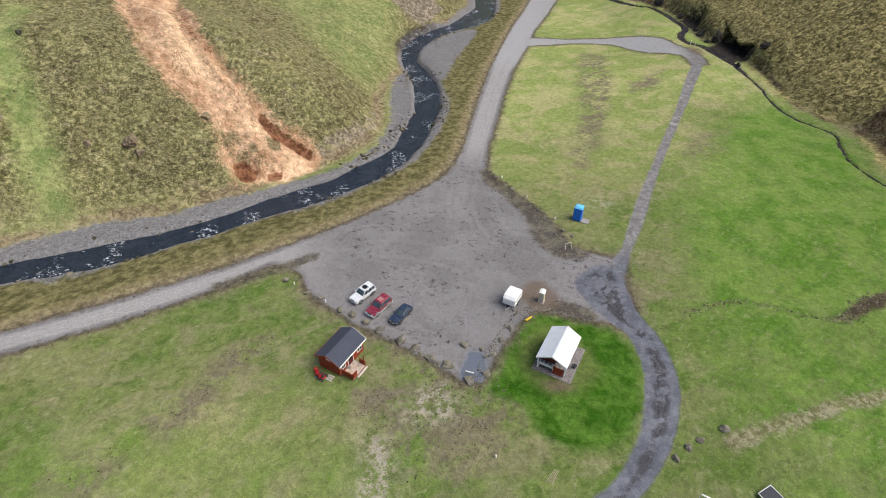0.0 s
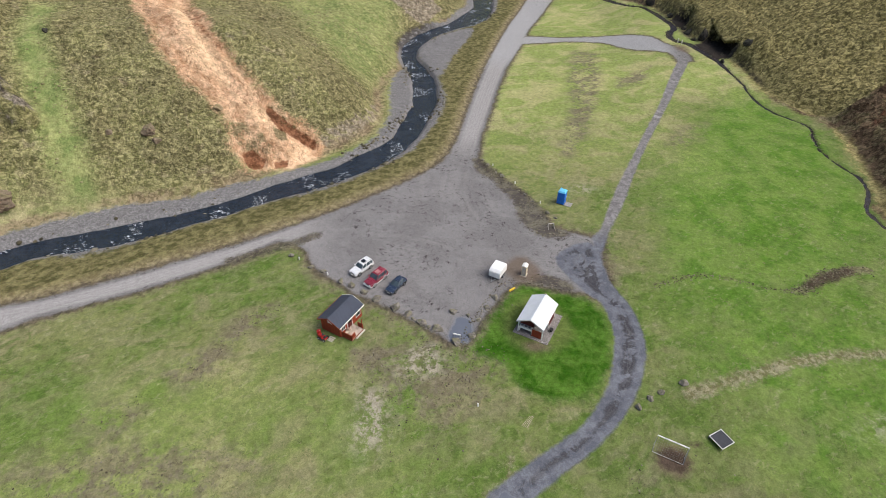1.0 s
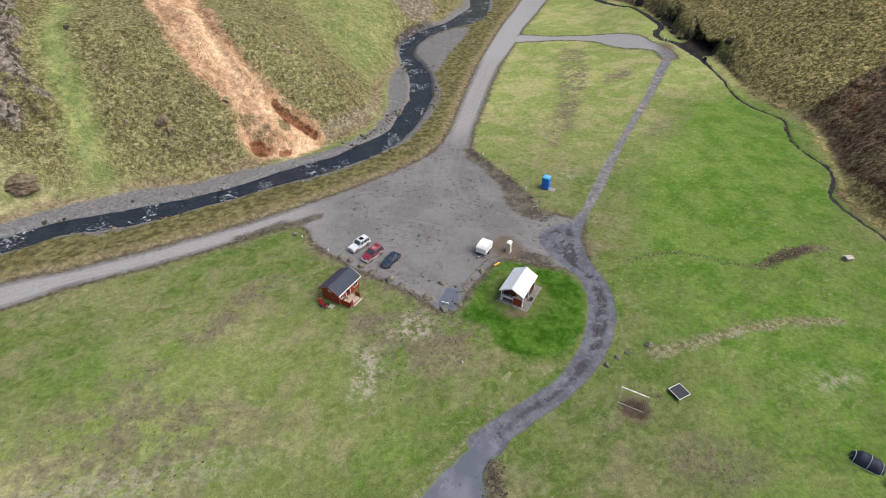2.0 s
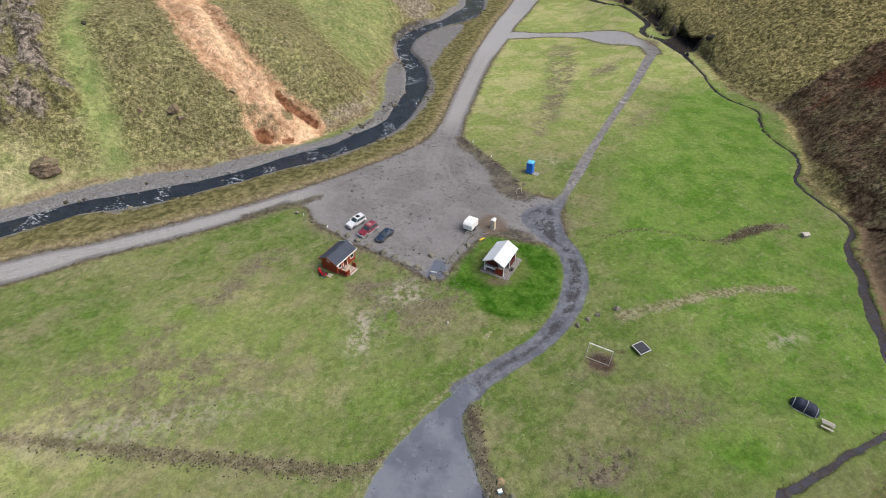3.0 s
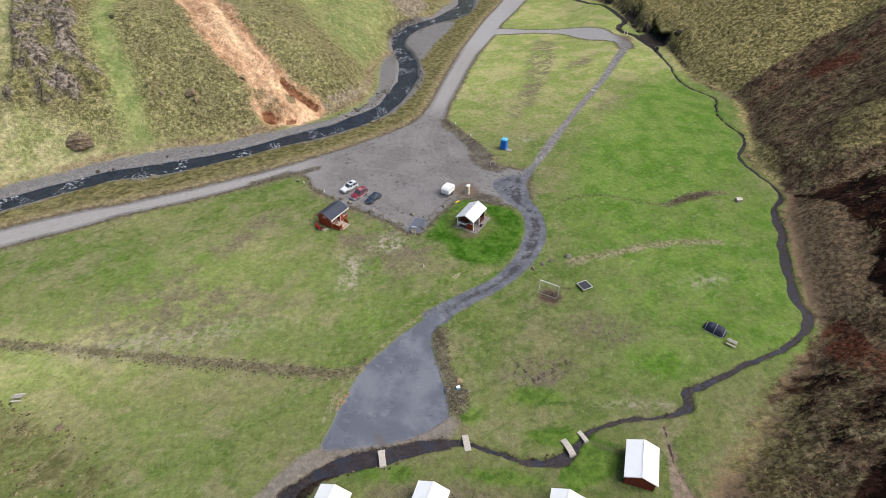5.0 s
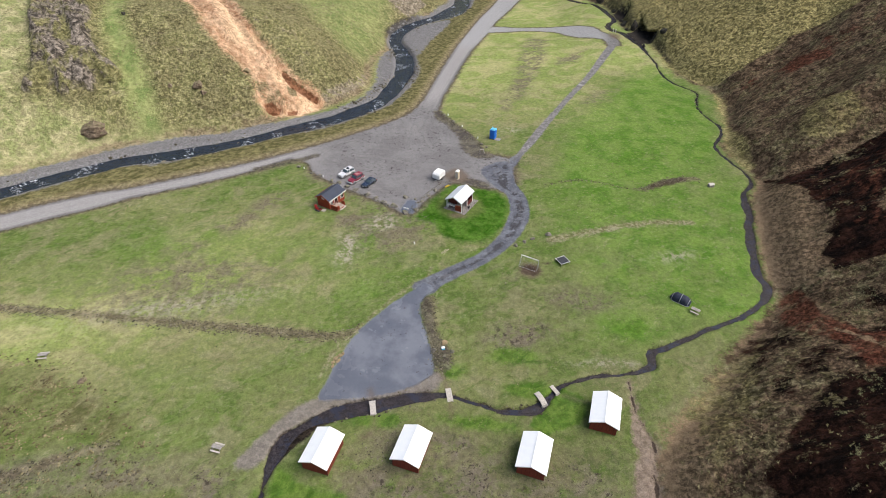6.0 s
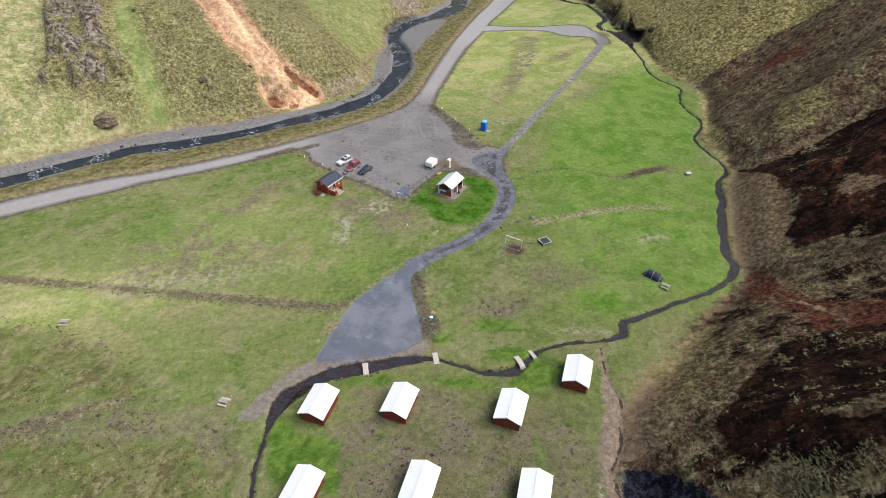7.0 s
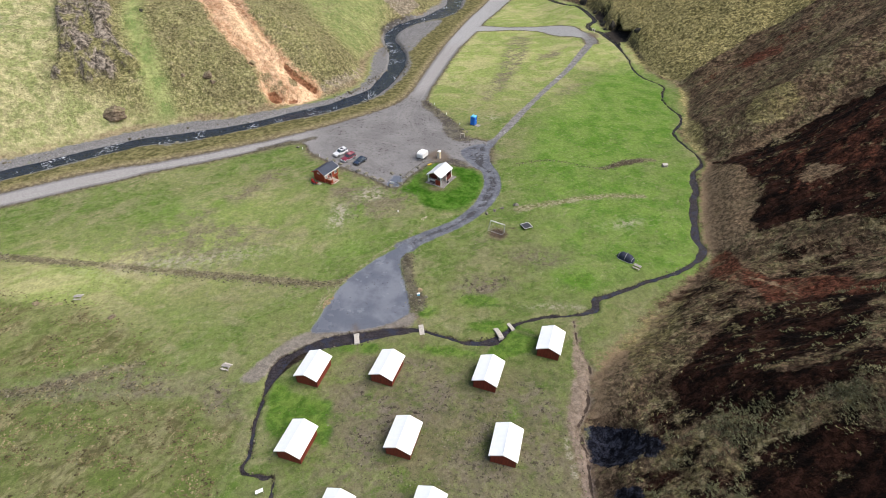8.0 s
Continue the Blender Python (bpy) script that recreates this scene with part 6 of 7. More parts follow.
def trailer():
    c = thing("box_trailer", on_ground(9.95, 45.25, 62), "white covered single-axle trailer standing in the yard", "trailer")
    outline = [(-1.30, 0.55), (1.28, 0.55), (1.30, 1.72), (1.12, 1.92), (-0.85, 1.95), (-1.30, 1.60)]
    bm = bmesh.new()
    prism(bm, outline, -0.92, 0.92)
    bmesh.ops.bevel(bm, geom=list(bm.edges), offset=0.06, segments=3, affect="EDGES")
    part("cover", bm, M_TARP, c, "white cover")
    bm = bmesh.new()
    box(bm, -1.2, 1.15, -0.82, 0.82, 0.42, 0.58, 0.02)
    part("chassis", bm, M_DARKPLASTIC, c)
    bm = bmesh.new()
    rod(bm, (-1.15, 0.5, 0.48), (-2.15, 0, 0.45), 0.045)
    rod(bm, (-1.15, -0.5, 0.48), (-2.15, 0, 0.45), 0.045)
    rod(bm, (-2.1, 0, 0.45), (-2.4, 0, 0.5), 0.05)
    part("drawbar", bm, M_STEEL, c)
    bm = bmesh.new()
    rod(bm, (-2.05, 0.1, 0.0), (-2.05, 0.1, 0.75), 0.035)
    part("jockey_wheel", bm, M_DARKPLASTIC, c)
    for s in (-1, 1):
        bm = bmesh.new()
        rod(bm, (0, s * 0.80, 0.31), (0, s * 0.99, 0.31), 0.31, 16)
        t = part("wheel", bm, M_RUBBER, c, "black tyre")
        bm = bmesh.new()
        rod(bm, (0, s * 0.85, 0.31), (0, s * 1.0, 0.31), 0.18, 12)
        part("rim", bm, M_STEEL, t)
        bm = bmesh.new()
        box(bm, -0.42, 0.42, s * 0.92 - 0.13, s * 0.92 + 0.13, 0.64, 0.70, 0.02)
        part("mudguard", bm, M_DARKPLASTIC, c)


def booth():
    c = thing("pay_booth", on_ground(14.05, 45.6, -25), "narrow cream wooden booth with white lid on bare dirt", "booth")
    bm = bmesh.new()
    box(bm, -0.36, 0.36, -0.42, 0.42, 0.05, 1.85, 0.015)
    part("body", bm, M_BEIGE, c)
    bm = bmesh.new()
    prism(bm, [(-0.40, 1.84), (0.0, 2.02), (0.40, 1.84), (0.40, 1.90), (0.0, 2.09), (-0.40, 1.90)], -0.48, 0.48)
    part("lid", bm, M_TRIM, c, "white pitched lid")
    bm = bmesh.new()
    box(bm, -0.44, 0.44, -0.48, 0.48, -0.1, 0.06, 0.01)
    part("plinth", bm, M_PALEWOOD, c)
    bm = bmesh.new()
    box(bm, -0.28, 0.28, -0.445, -0.42, 0.25, 1.65, 0.006)
    part("door", bm, M_PALEWOOD, c)


def toilet():
    m = on_ground(22.30, 65.45, -27) @ Matrix.Scale(1.14, 4)
    c = thing("portable_toilet", m, "bright blue portable toilet with a pale blue roof", "portable toilet")
    bm = bmesh.new()
    box(bm, -0.58, 0.58, -0.58, 0.58, 0.06, 2.12, 0.03)
    part("cabin", bm, M_BLUE, c)
    bm = bmesh.new()
    box(bm, -0.60, 0.60, -0.60, 0.60, -0.05, 0.08, 0.01)
    part("skid", bm, M_DARKPLASTIC, c)
    bm = bmesh.new()
    cap = bmesh.ops.create_cone(bm, cap_ends=True, segments=4, radius1=0.88, radius2=0.62, depth=0.2, matrix=pose(0, 0, 2.22, 0, 0, 45))
    part("roof", bm, M_CYAN, c, "pale blue roof")
    bm = bmesh.new()
    box(bm, 0.58, 0.61, -0.36, 0.36, 0.12, 2.0, 0.008)
    d = part("door", bm, M_BLUE, c)
    bm = bmesh.new()
    box(bm, 0.61, 0.65, 0.24, 0.30, 1.0, 1.15, 0.005)
    part("handle", bm, M_TRIM, d)
    for s in (-1, 1):
        for t in (-0.35, 0.0, 0.35):
            bm = bmesh.new()
            box(bm, t - 0.05, t + 0.05, s * 0.595 - 0.015, s * 0.595 + 0.015, 0.15, 2.05, 0.008)
            part("rib", bm, M_BLUE, c)
    bm = bmesh.new()
    rod(bm, (-0.4, 0.4, 2.1), (-0.4, 0.4, 2.5), 0.05)
    part("vent_pipe", bm, M_CYAN, c)
    p = thing("doorstep_paving", m @ pose(1.18, 0.0, 0), "grey paving slabs at the toilet's door", "paving")
    for i in range(3):
        for j in range(3):
            bm = bmesh.new()
            box(bm, -0.55 + 0.38 * i, -0.55 + 0.38 * i + 0.36, -0.57 + 0.38 * j, -0.57 + 0.38 * j + 0.36, -0.06, 0.06, 0.008)
            part("slab", bm, M_GREYWOOD if (i + j) % 2 else M_STONE, p)


M_STONE = paint("grey_concrete", (0.26, 0.25, 0.24), 0.9, 0.2, 3.0)
trailer()
booth()
toilet()


def mower():
    m = on_ground(-14.0, 31.75, 150)
    c = thing("ride_on_mower", m, "small red ride-on mower parked on grass by the house", "mower")
    bm = bmesh.new()
    box(bm, 0.10, 0.78, -0.24, 0.24, 0.30, 0.66, 0.07)
    part("bonnet", bm, M_MOWER, c)
    bm = bmesh.new()
    box(bm, -0.55, 0.15, -0.34, 0.34, 0.26, 0.42, 0.04)
    part("rear_body", bm, M_MOWER, c)
    bm = bmesh.new()
    box(bm, -0.45, -0.05, -0.20, 0.20, 0.42, 0.52, 0.04)
    box(bm, -0.52, -0.42, -0.20, 0.20, 0.50, 0.85, 0.04)
    part("seat", bm, M_DARKPLASTIC, c)
    bm = bmesh.new()
    rod(bm, (0.12, 0, 0.60), (0.02, 0, 0.86), 0.02, 6)
    bmesh.ops.create_cone(bm, cap_ends=True, segments=14, radius1=0.16, radius2=0.16, depth=0.03, matrix=pose(0.02, 0, 0.87, 0, -20, 0))
    part("steering_wheel", bm, M_DARKPLASTIC, c)
    bm = bmesh.new()
    box(bm, -0.15, 0.40, -0.50, 0.50, 0.10, 0.26, 0.05)
    part("cutting_deck", bm, M_DARKPLASTIC, c)
    for px, r in ((-0.38, 0.24), (0.60, 0.18)):
        for s in (-1, 1):
            bm = bmesh.new()
            rod(bm, (px, s * 0.30, r), (px, s * 0.46, r), r, 14)
            t = part("wheel", bm, M_RUBBER, c, "black tyre")
            bm = bmesh.new()
            rod(bm, (px, s * 0.38, r), (px, s * 0.47, r), r * 0.5, 10)
            part("rim", bm, M_TRIM, t)
    b = thing("red_barrel", on_ground(-14.75, 32.5), "red plastic drum on grass by the house", "drum")
    bm = bmesh.new()
    rod(bm, (0, 0, -0.03), (0, 0, 0.80), 0.29, 14)
    bmesh.ops.bevel(bm, geom=[e for e in bm.edges if abs(e.verts[0].co.z - e.verts[1].co.z) < 1e-4], offset=0.05, segments=2, affect="EDGES")
    part("drum", bm, M_MOWER, b)
    bm = bmesh.new()
    rod(bm, (0.1, 0, 0.79), (0.1, 0, 0.83), 0.05, 8)
    part("cap", bm, M_TRIM, b)
    p = thing("pallet", on_ground(-12.95, 31.7, -25), "pale wooden pallet lying on grass by the house", "pallet")
    for i in range(5):
        bm = bmesh.new()
        box(bm, -0.42 + 0.18 * i, -0.42 + 0.18 * i + 0.10, -0.38, 0.38, 0.11, 0.14)
        part("slat", bm, M_PALEWOOD, p)
    for yy in (-0.36, 0.0, 0.36):
        bm = bmesh.new()
        box(bm, -0.42, 0.42, yy - 0.04, yy + 0.04, -0.03, 0.11)
        part("bearer", bm, M_PALEWOOD, p)


mower()
c = thing("yellow_canister", on_ground(11.98, 42.08, 40), "long yellow plastic barrier lying on the lawn's edge", "barrier")
bm = bmesh.new()
box(bm, -0.58, 0.58, -0.14, 0.14, -0.02, 0.28, 0.09)
part("body", bm, M_YELLOW, c)
for s in (-0.45, 0.45):
    bm = bmesh.new()
    box(bm, s - 0.07, s + 0.07, -0.16, 0.16, -0.05, 0.06, 0.02)
    part("foot", bm, M_DARKPLASTIC, c)

# ---------------------------------------------------------------- field things


def picnic_table(x, y, turn):
    c = thing("picnic_table", on_ground(x, y, turn), "weathered grey wooden picnic table with fixed benches on turf", "picnic table", "picnic tables")
    for i in range(5):
        bm = bmesh.new()
        box(bm, -0.9, 0.9, -0.36 + 0.147 * i, -0.36 + 0.147 * i + 0.135, 0.72, 0.765)
        part("top_board", bm, M_GREYWOOD, c)
    for s in (-1, 1):
        bm = bmesh.new()
        box(bm, -0.9, 0.9, s * 0.72 - 0.13, s * 0.72 + 0.13, 0.42, 0.465, 0.01)
        part("bench", bm, M_PALEWOOD, c, "pale bench board")
        bm = bmesh.new()
        rod(bm, (s * 0.62, -0.25, 0.72), (s * 0.62, -0.68, -0.05), 0.045, 6)
        rod(bm, (s * 0.62, 0.25, 0.72), (s * 0.62, 0.68, -0.05), 0.045, 6)
        rod(bm, (s * 0.62, -0.80, 0.39), (s * 0.62, 0.80, 0.39), 0.04, 6)
        part("trestle", bm, M_GREYWOOD, c)
    c.scale = (0.8, 0.8, 0.9)


for x, y, turn in ((55.2, 7.75, -35), (-47.9, -7.3, 8), (-15.2, -20.95, -12)):
    picnic_table(x, y, turn)


# small grey box with a roof-like lid; a well under it is made up
def well_cover():
    c = thing("well_cover", on_ground(70.0, 46.3, 12), "small grey timber box with a pitched lid on turf", "well cover")
    bm = bmesh.new()
    box(bm, -0.55, 0.55, -0.42, 0.42, -0.1, 0.55, 0.03)
    part("body", bm, M_GREYWOOD, c)
    bm = bmesh.new()
    prism(bm, [(-0.52, 0.55), (0.0, 0.72), (0.52, 0.55), (0.52, 0.62), (0.0, 0.80), (-0.52, 0.62)], -0.62, 0.62, "x")
    part("lid", bm, M_PALEWOOD, c, "pale pitched lid")


well_cover()


def goal():
    m = on_ground(28.2, 17.3, -26.5)
    c = thing("goal", m, "white football goal with a sagging net over bare mud", "goal")
    w, h, d = 1.68, 1.95, 0.95
    for s in (-1, 1):
        bm = bmesh.new()
        rod(bm, (s * w, 0, -0.1), (s * w, 0, h), 0.045, 10)
        part("post", bm, M_NET if s > 0 else M_TRIM, c)
        bm = bmesh.new()
        rod(bm, (s * w, 0, h), (s * w, -d, 0.02), 0.025, 6)
        rod(bm, (s * w, 0, 0.03), (s * w, -d, 0.02), 0.025, 6)
        part("stay", bm, M_STEEL, c)
    # crossbar in alternating lengths
    for i in range(9):
        bm = bmesh.new()
        rod(bm, (-w + 2 * w / 9 * i, 0, h), (-w + 2 * w / 9 * (i + 1), 0, h), 0.085, 10)
        part("crossbar", bm, M_TRIM if i % 3 != 2 else M_NET, c)
    bm = bmesh.new()
    rod(bm, (-w, -d, 0.02), (w, -d, 0.02), 0.03, 6)
    part("ground_bar", bm, M_NET, c)
    bm = bmesh.new()
    for i in range(15):
        x = -w + 2 * w / 14 * i
        for j in range(8):
            t0, t1 = j / 8, (j + 1) / 8
            sag = lambda t: -0.22 * math.sin(math.pi * t)
            rod(bm, (x, -d * t0 - 0.02, h * (1 - t0) + sag(t0)), (x, -d * t1 - 0.02, h * (1 - t1) + sag(t1)), 0.004, 3)
    for j in range(1, 8):
        t = j / 8
        z = h * (1 - t) - 0.22 * math.sin(math.pi * t)
        rod(bm, (-w, -d * t - 0.02, max(z, 0.03)), (w, -d * t - 0.02, max(z, 0.03)), 0.004, 3)
    part("net", bm, M_STEEL, c, "thin grey net")


def trampoline():
    c = thing("trampoline", on_ground(34.4, 18.7, 29), "low square trampoline with a white frame and dark mat", "trampoline")
    w = 0.98
    bm = bmesh.new()
    box(bm, -w + 0.08, w - 0.08, -w + 0.08, w - 0.08, 0.44, 0.455)
    part("mat", bm, M_MAT, c, "dark woven mat")
    for x0, x1, y0, y1 in ((-w, w, -w, -w + 0.09), (-w, w, w - 0.09, w), (-w, -w + 0.09, -w + 0.09, w - 0.09), (w - 0.09, w, -w + 0.09, w - 0.09)):
        bm = bmesh.new()
        box(bm, x0, x1, y0, y1, 0.43, 0.50, 0.015)
        part("frame_pad", bm, M_NET, c, "pale grey frame pad")
    for sx in (-1, 1):
        for sy in (-1, 1):
            bm = bmesh.new()
            rod(bm, (sx * (w - 0.06), sy * (w - 0.06), -0.1), (sx * (w - 0.06), sy * (w - 0.06), 0.43), 0.03, 6)
            part("leg", bm, M_STEEL, c)


def tent():
    c = thing("tunnel_tent", on_ground(53.55, 10.3, -36), "dark navy tunnel tent with pale piping pitched on turf", "tent")
    n, m = 12, 14
    hoops = []
    for i in range(n + 1):
        x = -1.65 + 3.3 * i / n
        t = abs(x) / 1.65
        high = (1.30 + 0.06 * math.cos(x * 7)) * (1 - 0.55 * max(0, t - 0.55) / 0.45) * (1.0 if x < 0.6 else 0.92)
        wide = 0.92 * (1 - 0.35 * max(0, t - 0.7) / 0.3)
        hoops.append([(x, -wide * math.cos(math.pi * j / m), high * math.sin(math.pi * j / m) ** 0.8 - 0.03) for j in range(m + 1)])
    bm = bmesh.new()
    v = [[bm.verts.new(p) for p in h] for h in hoops]
    for i in range(n):
        for j in range(m):
            bm.faces.new((v[i][j], v[i + 1][j], v[i + 1][j + 1], v[i][j + 1]))
    bm.faces.new(v[0])
    bm.faces.new(v[-1][::-1])
    part("canopy", bm, M_TENT, c, smooth=True)
    for i in (1, 6, 11):
        bm = bmesh.new()
        for a, b in zip(hoops[i][:-1], hoops[i][1:]):
            rod(bm, (a[0], a[1] * 1.015, a[2] * 1.02 + 0.01), (b[0], b[1] * 1.015, b[2] * 1.02 + 0.01), 0.035, 6)
        part("hoop", bm, M_PIPING, c, "pale pole sleeve")
    for s in (0, -1):
        bm = bmesh.new()
        for a, b in zip(hoops[:-1], hoops[1:]):
            rod(bm, (a[s][0], a[s][1] * 1.03, 0.04), (b[s][0], b[s][1] * 1.03, 0.04), 0.035, 6)
        part("hem", bm, M_PIPING, c)
    bm = bmesh.new()
    for sx in (-1, 1):
        for sy in (-1, 1):
            rod(bm, (sx * 1.5, sy * 0.4, 0.85), (sx * 2.3, sy * 0.9, -0.05), 0.008, 4)
    part("guy_line", bm, M_PIPING, c)


goal()
trampoline()
tent()


def footbridge(x, y, turn, length, arch, label, wide=0.84):
    z = float(lie(x, y)) + 0.10
    c = thing("footbridge", pose(x, y, z, 0, 0, turn), label, "footbridge", "footbridges over the brook")
    n = round(length / 0.16)
    for i in range(n):
        t = (i + 0.5) / n * 2 - 1
        bm = bmesh.new()
        box(bm, -wide / 2, wide / 2, -0.072, 0.072, 0, 0.045)
        b = part("plank", bm, M_PALEWOOD, c)
        b.matrix_basis = pose(0, t * length / 2, arch * (1 - t * t), -math.degrees(math.atan(4 * arch * t / length)) if arch else 0, 0, 0)
    for s in (0.06 - wide / 2, wide / 2 - 0.06):
        bm = bmesh.new()
        for i in range(6):
            t0, t1 = i / 3 - 1, (i + 1) / 3 - 1
            rod(bm, (s, t0 * length / 2, arch * (1 - t0 * t0) - 0.08), (s, t1 * length / 2, arch * (1 - t1 * t1) - 0.08), 0.07, 6)
        part("stringer", bm, M_GREYWOOD, c)
    for t in (-1, 1):
        bm = bmesh.new()
        box(bm, -wide / 2 - 0.08, wide / 2 + 0.08, t * length / 2 - 0.15, t * length / 2 + 0.15, -0.5, -0.12, 0.03)
        part("sill", bm, M_GREYWOOD, c)


footbridge(4.25, -13.5, 14, 2.2, 0.0, "short pale plank footbridge over the brook")
footbridge(14.95, -10.8, 12, 2.3, 0.0, "short pale plank footbridge over the brook")
footbridge(28.05, -10.7, 27, 2.3, 0.22, "arched pale plank footbridge over the brook")
footbridge(30.2, -9.05, 32, 1.6, 0.0, "narrow pale plank footbridge over the brook", 0.6)

# ---------------------------------------------------------------- rocks


def boulder(x, y, size, material=None, flat=0.7, seed=0, label="grey-brown mossy boulder set in the turf", group="", turn=0.0, sink=0.55, long=1.0, name="boulder", rough=1.0):
    rnd = random.Random(seed * 7919 + 13)
    bm = bmesh.new()
    bmesh.ops.create_icosphere(bm, subdivisions=4 if size > 1.2 else 3, radius=1.0)
    shift = Vector((rnd.uniform(-50, 50), rnd.uniform(-50, 50), rnd.uniform(-50, 50)))
    cuts = [(Vector((rnd.uniform(-1, 1), rnd.uniform(-1, 1), rnd.uniform(-0.3, 1))).normalized(), rnd.uniform(0.48, 0.80)) for _ in range(14)]
    for v in bm.verts:
        for nrm, d in cuts:
            over = v.co.dot(nrm) - d
            if over > 0:
                v.co -= nrm * over * 0.97
        v.co *= 1 + rough * (0.16 * noise.noise(v.co * 1.6 + shift) + 0.12 * noise.noise(v.co * 4.3 + shift) + 0.07 * noise.noise(v.co * 9.5 + shift))
        v.co = Vector((v.co.x * size * long, v.co.y * size, v.co.z * size * flat))
    me = bpy.data.meshes.new(name)
    bm.to_mesh(me)
    bm.free()
    me.materials.append(material or M_ROCK)
    ob = new(name, me)
    ob.matrix_world = pose(x, y, ground_at(x, y) + size * flat * (1 - sink) * 0.62, 0, 0, turn)
    return tagged(ob, label, "rock", group)


YARD_ROCKS = [(-9.8, 40.65, 0.62), (-7.75, 39.5, 0.66), (-4.9, 37.7, 0.78), (-3.05, 36.5, 0.62), (-1.1, 35.2, 0.60), (1.2, 34.0, 0.80), (3.3, 37.3, 0.62), (5.5, 36.7, 0.36), (3.9, 32.0, 0.62), (6.05, 33.0, 0.5),
              (7.0, 35.9, 0.4), (8.2, 38.2, 0.45), (9.4, 40.3, 0.5), (-11.95, 42.1, 0.62), (-13.8, 43.0, 0.55), (-16.9, 45.25, 0.42), (-19.1, 46.2, 0.40), (-22.8, 48.8, 0.52), (-2.1, 35.7, 0.3), (0.1, 34.4, 0.34)]
for i, (x, y, s) in enumerate(YARD_ROCKS):
    boulder(x, y, s * 1.22, None, 0.68, i, "grey-brown mossy boulder on the gravel yard's edge", "boulders round the yard", turn=37 * i, long=1.0 + 0.35 * ((i * 5) % 7) / 7)
EDGE_ROCKS = [(8.4, 80.4, 0.45), (9.3, 78.6, 0.55), (10.9, 75.6, 0.4), (12.1, 74.4, 0.62), (13.3, 71.8, 0.4), (14.9, 69.1, 0.42), (15.9, 67.8, 0.45), (17.1, 65.6, 0.5), (19.45, 62.0, 0.62), (20.7, 60.5, 0.45)]
for i, (x, y, s) in enumerate(EDGE_ROCKS):
    boulder(x, y, s * 0.85, None, 0.7, 40 + i, "small dark stone on the grass edge of the yard", "stones along the field edge", turn=53 * i)
for i, (x, y, s) in enumerate([(32.5, 26.4, 0.48), (29.4, 24.9, 0.40), (27.75, 24.0, 0.42), (26.05, 22.7, 0.42)]):
    boulder(x, y, s * 1.35, None, 0.8, 60 + i, "mossy grey rounded stone beside the lane", "stones beside the lane", turn=31 * i)
for i, (x, y, s) in enumerate([(13.65, -1.2, 0.58), (12.1, -2.9, 0.62), (15.0, -2.85, 0.40), (13.9, -3.9, 0.36)]):
    boulder(x, y, s, M_TANROCK if i == 0 else None, 0.75, 70 + i, "pale weathered rock on the dirt bank", "rocks by the hardstanding", turn=71 * i)
boulder(-74.3, 56.5, 2.7, M_BROWNROCK, 0.85, 81, "large brown rock outcrop on the grassy slope", turn=12, sink=0.3, long=1.4, rough=1.25)
M_OVERHANG = rock_material("turfed_basalt", (0.012, 0.011, 0.010), (0.060, 0.052, 0.044), (0.190, 0.165, 0.070))
for i, (x, y, z, sx, sy, sz, turn) in enumerate([(75.0, 150.2, 1.8, 1.0, 1.2, 2.3, 30), (79.6, 137.3, 1.2, 1.7, 1.5, 2.6, 20), (82.2, 141.2, 2.6, 1.6, 2.0, 2.4, 40)]):
    rock = boulder(x, y, 1.0, M_OVERHANG, 1.0, 110 + i, "dark basalt side rock of the cave mouth", "rocks at the cave", name="cave_rock")
    rock.matrix_world = pose(x, y, 2.6 + z, 0, 0, turn)
    rock.data.transform(Matrix.Diagonal((sx * 1.3, sy * 1.3, sz * 1.3, 1.0)))
plank = thing("plank", on_ground(71.9, 144.6, -12), "pale timber plank lying across the far brook", "plank")
bm = bmesh.new()
box(bm, -1.1, 1.1, -0.22, 0.22, 0.02, 0.14, 0.01)
part("board", bm, M_PALEWOOD, plank)
for i, (x, y, s, h) in enumerate([(72.6, 150.6, 0.9, 0.8), (72.9, 156.4, 1.3, 0.9), (72.8, 160.6, 1.0, 1.0), (72.2, 173, 1.4, 0.9), (69.4, 186.5, 1.8, 0.9), (73, 137, 1.0, 0.8), (81, 134.8, 1.3, 0.8), (75, 133.2, 0.8, 0.8), (76.8, 138.4, 0.6, 0.6)]):
    boulder(x, y, s, M_BLACKROCK, h, 120 + i, "dark basalt rock beside the far brook", "rocks at the cave", turn=47 * i, sink=0.3)
boulder(-54.6, 73.6, 1.5, M_BROWNROCK, 0.8, 82, "rough brown rock sticking out of the slope", turn=60, rough=2.0)
boulder(-53.0, 72.4, 1.1, M_BROWNROCK, 0.7, 83, "rough brown rock sticking out of the slope", rough=2.0)
boulder(-77.5, 88.7, 0.65, M_BLACKROCK, 0.8, 84, "dark rock on the green slope")
boulder(-61, 71.7, 0.8, M_BROWNROCK, 0.7, 85, "rough brown rock sticking out of the slope")
boulder(-41.3, 60.6, 0.85, M_TANROCK, 0.55, 86, "yellowish rock at the river's edge", turn=20, sink=0.1, long=1.5)
boulder(-43.9, 81, 1.1, M_TANROCK, 0.6, 87, "orange-brown rock standing in the landslide", turn=20, sink=0.35, rough=1.8)
boulder(-39.6, 11.6 - 23.0, 0.75, M_BROWNROCK, 0.5, 88, "low brown stone heap on the turf", turn=20, sink=0.3)
boulder(-55.0, -9.0, 0.7, M_BROWNROCK, 0.5, 89, "low brown stone heap on the turf", turn=80, sink=0.3)
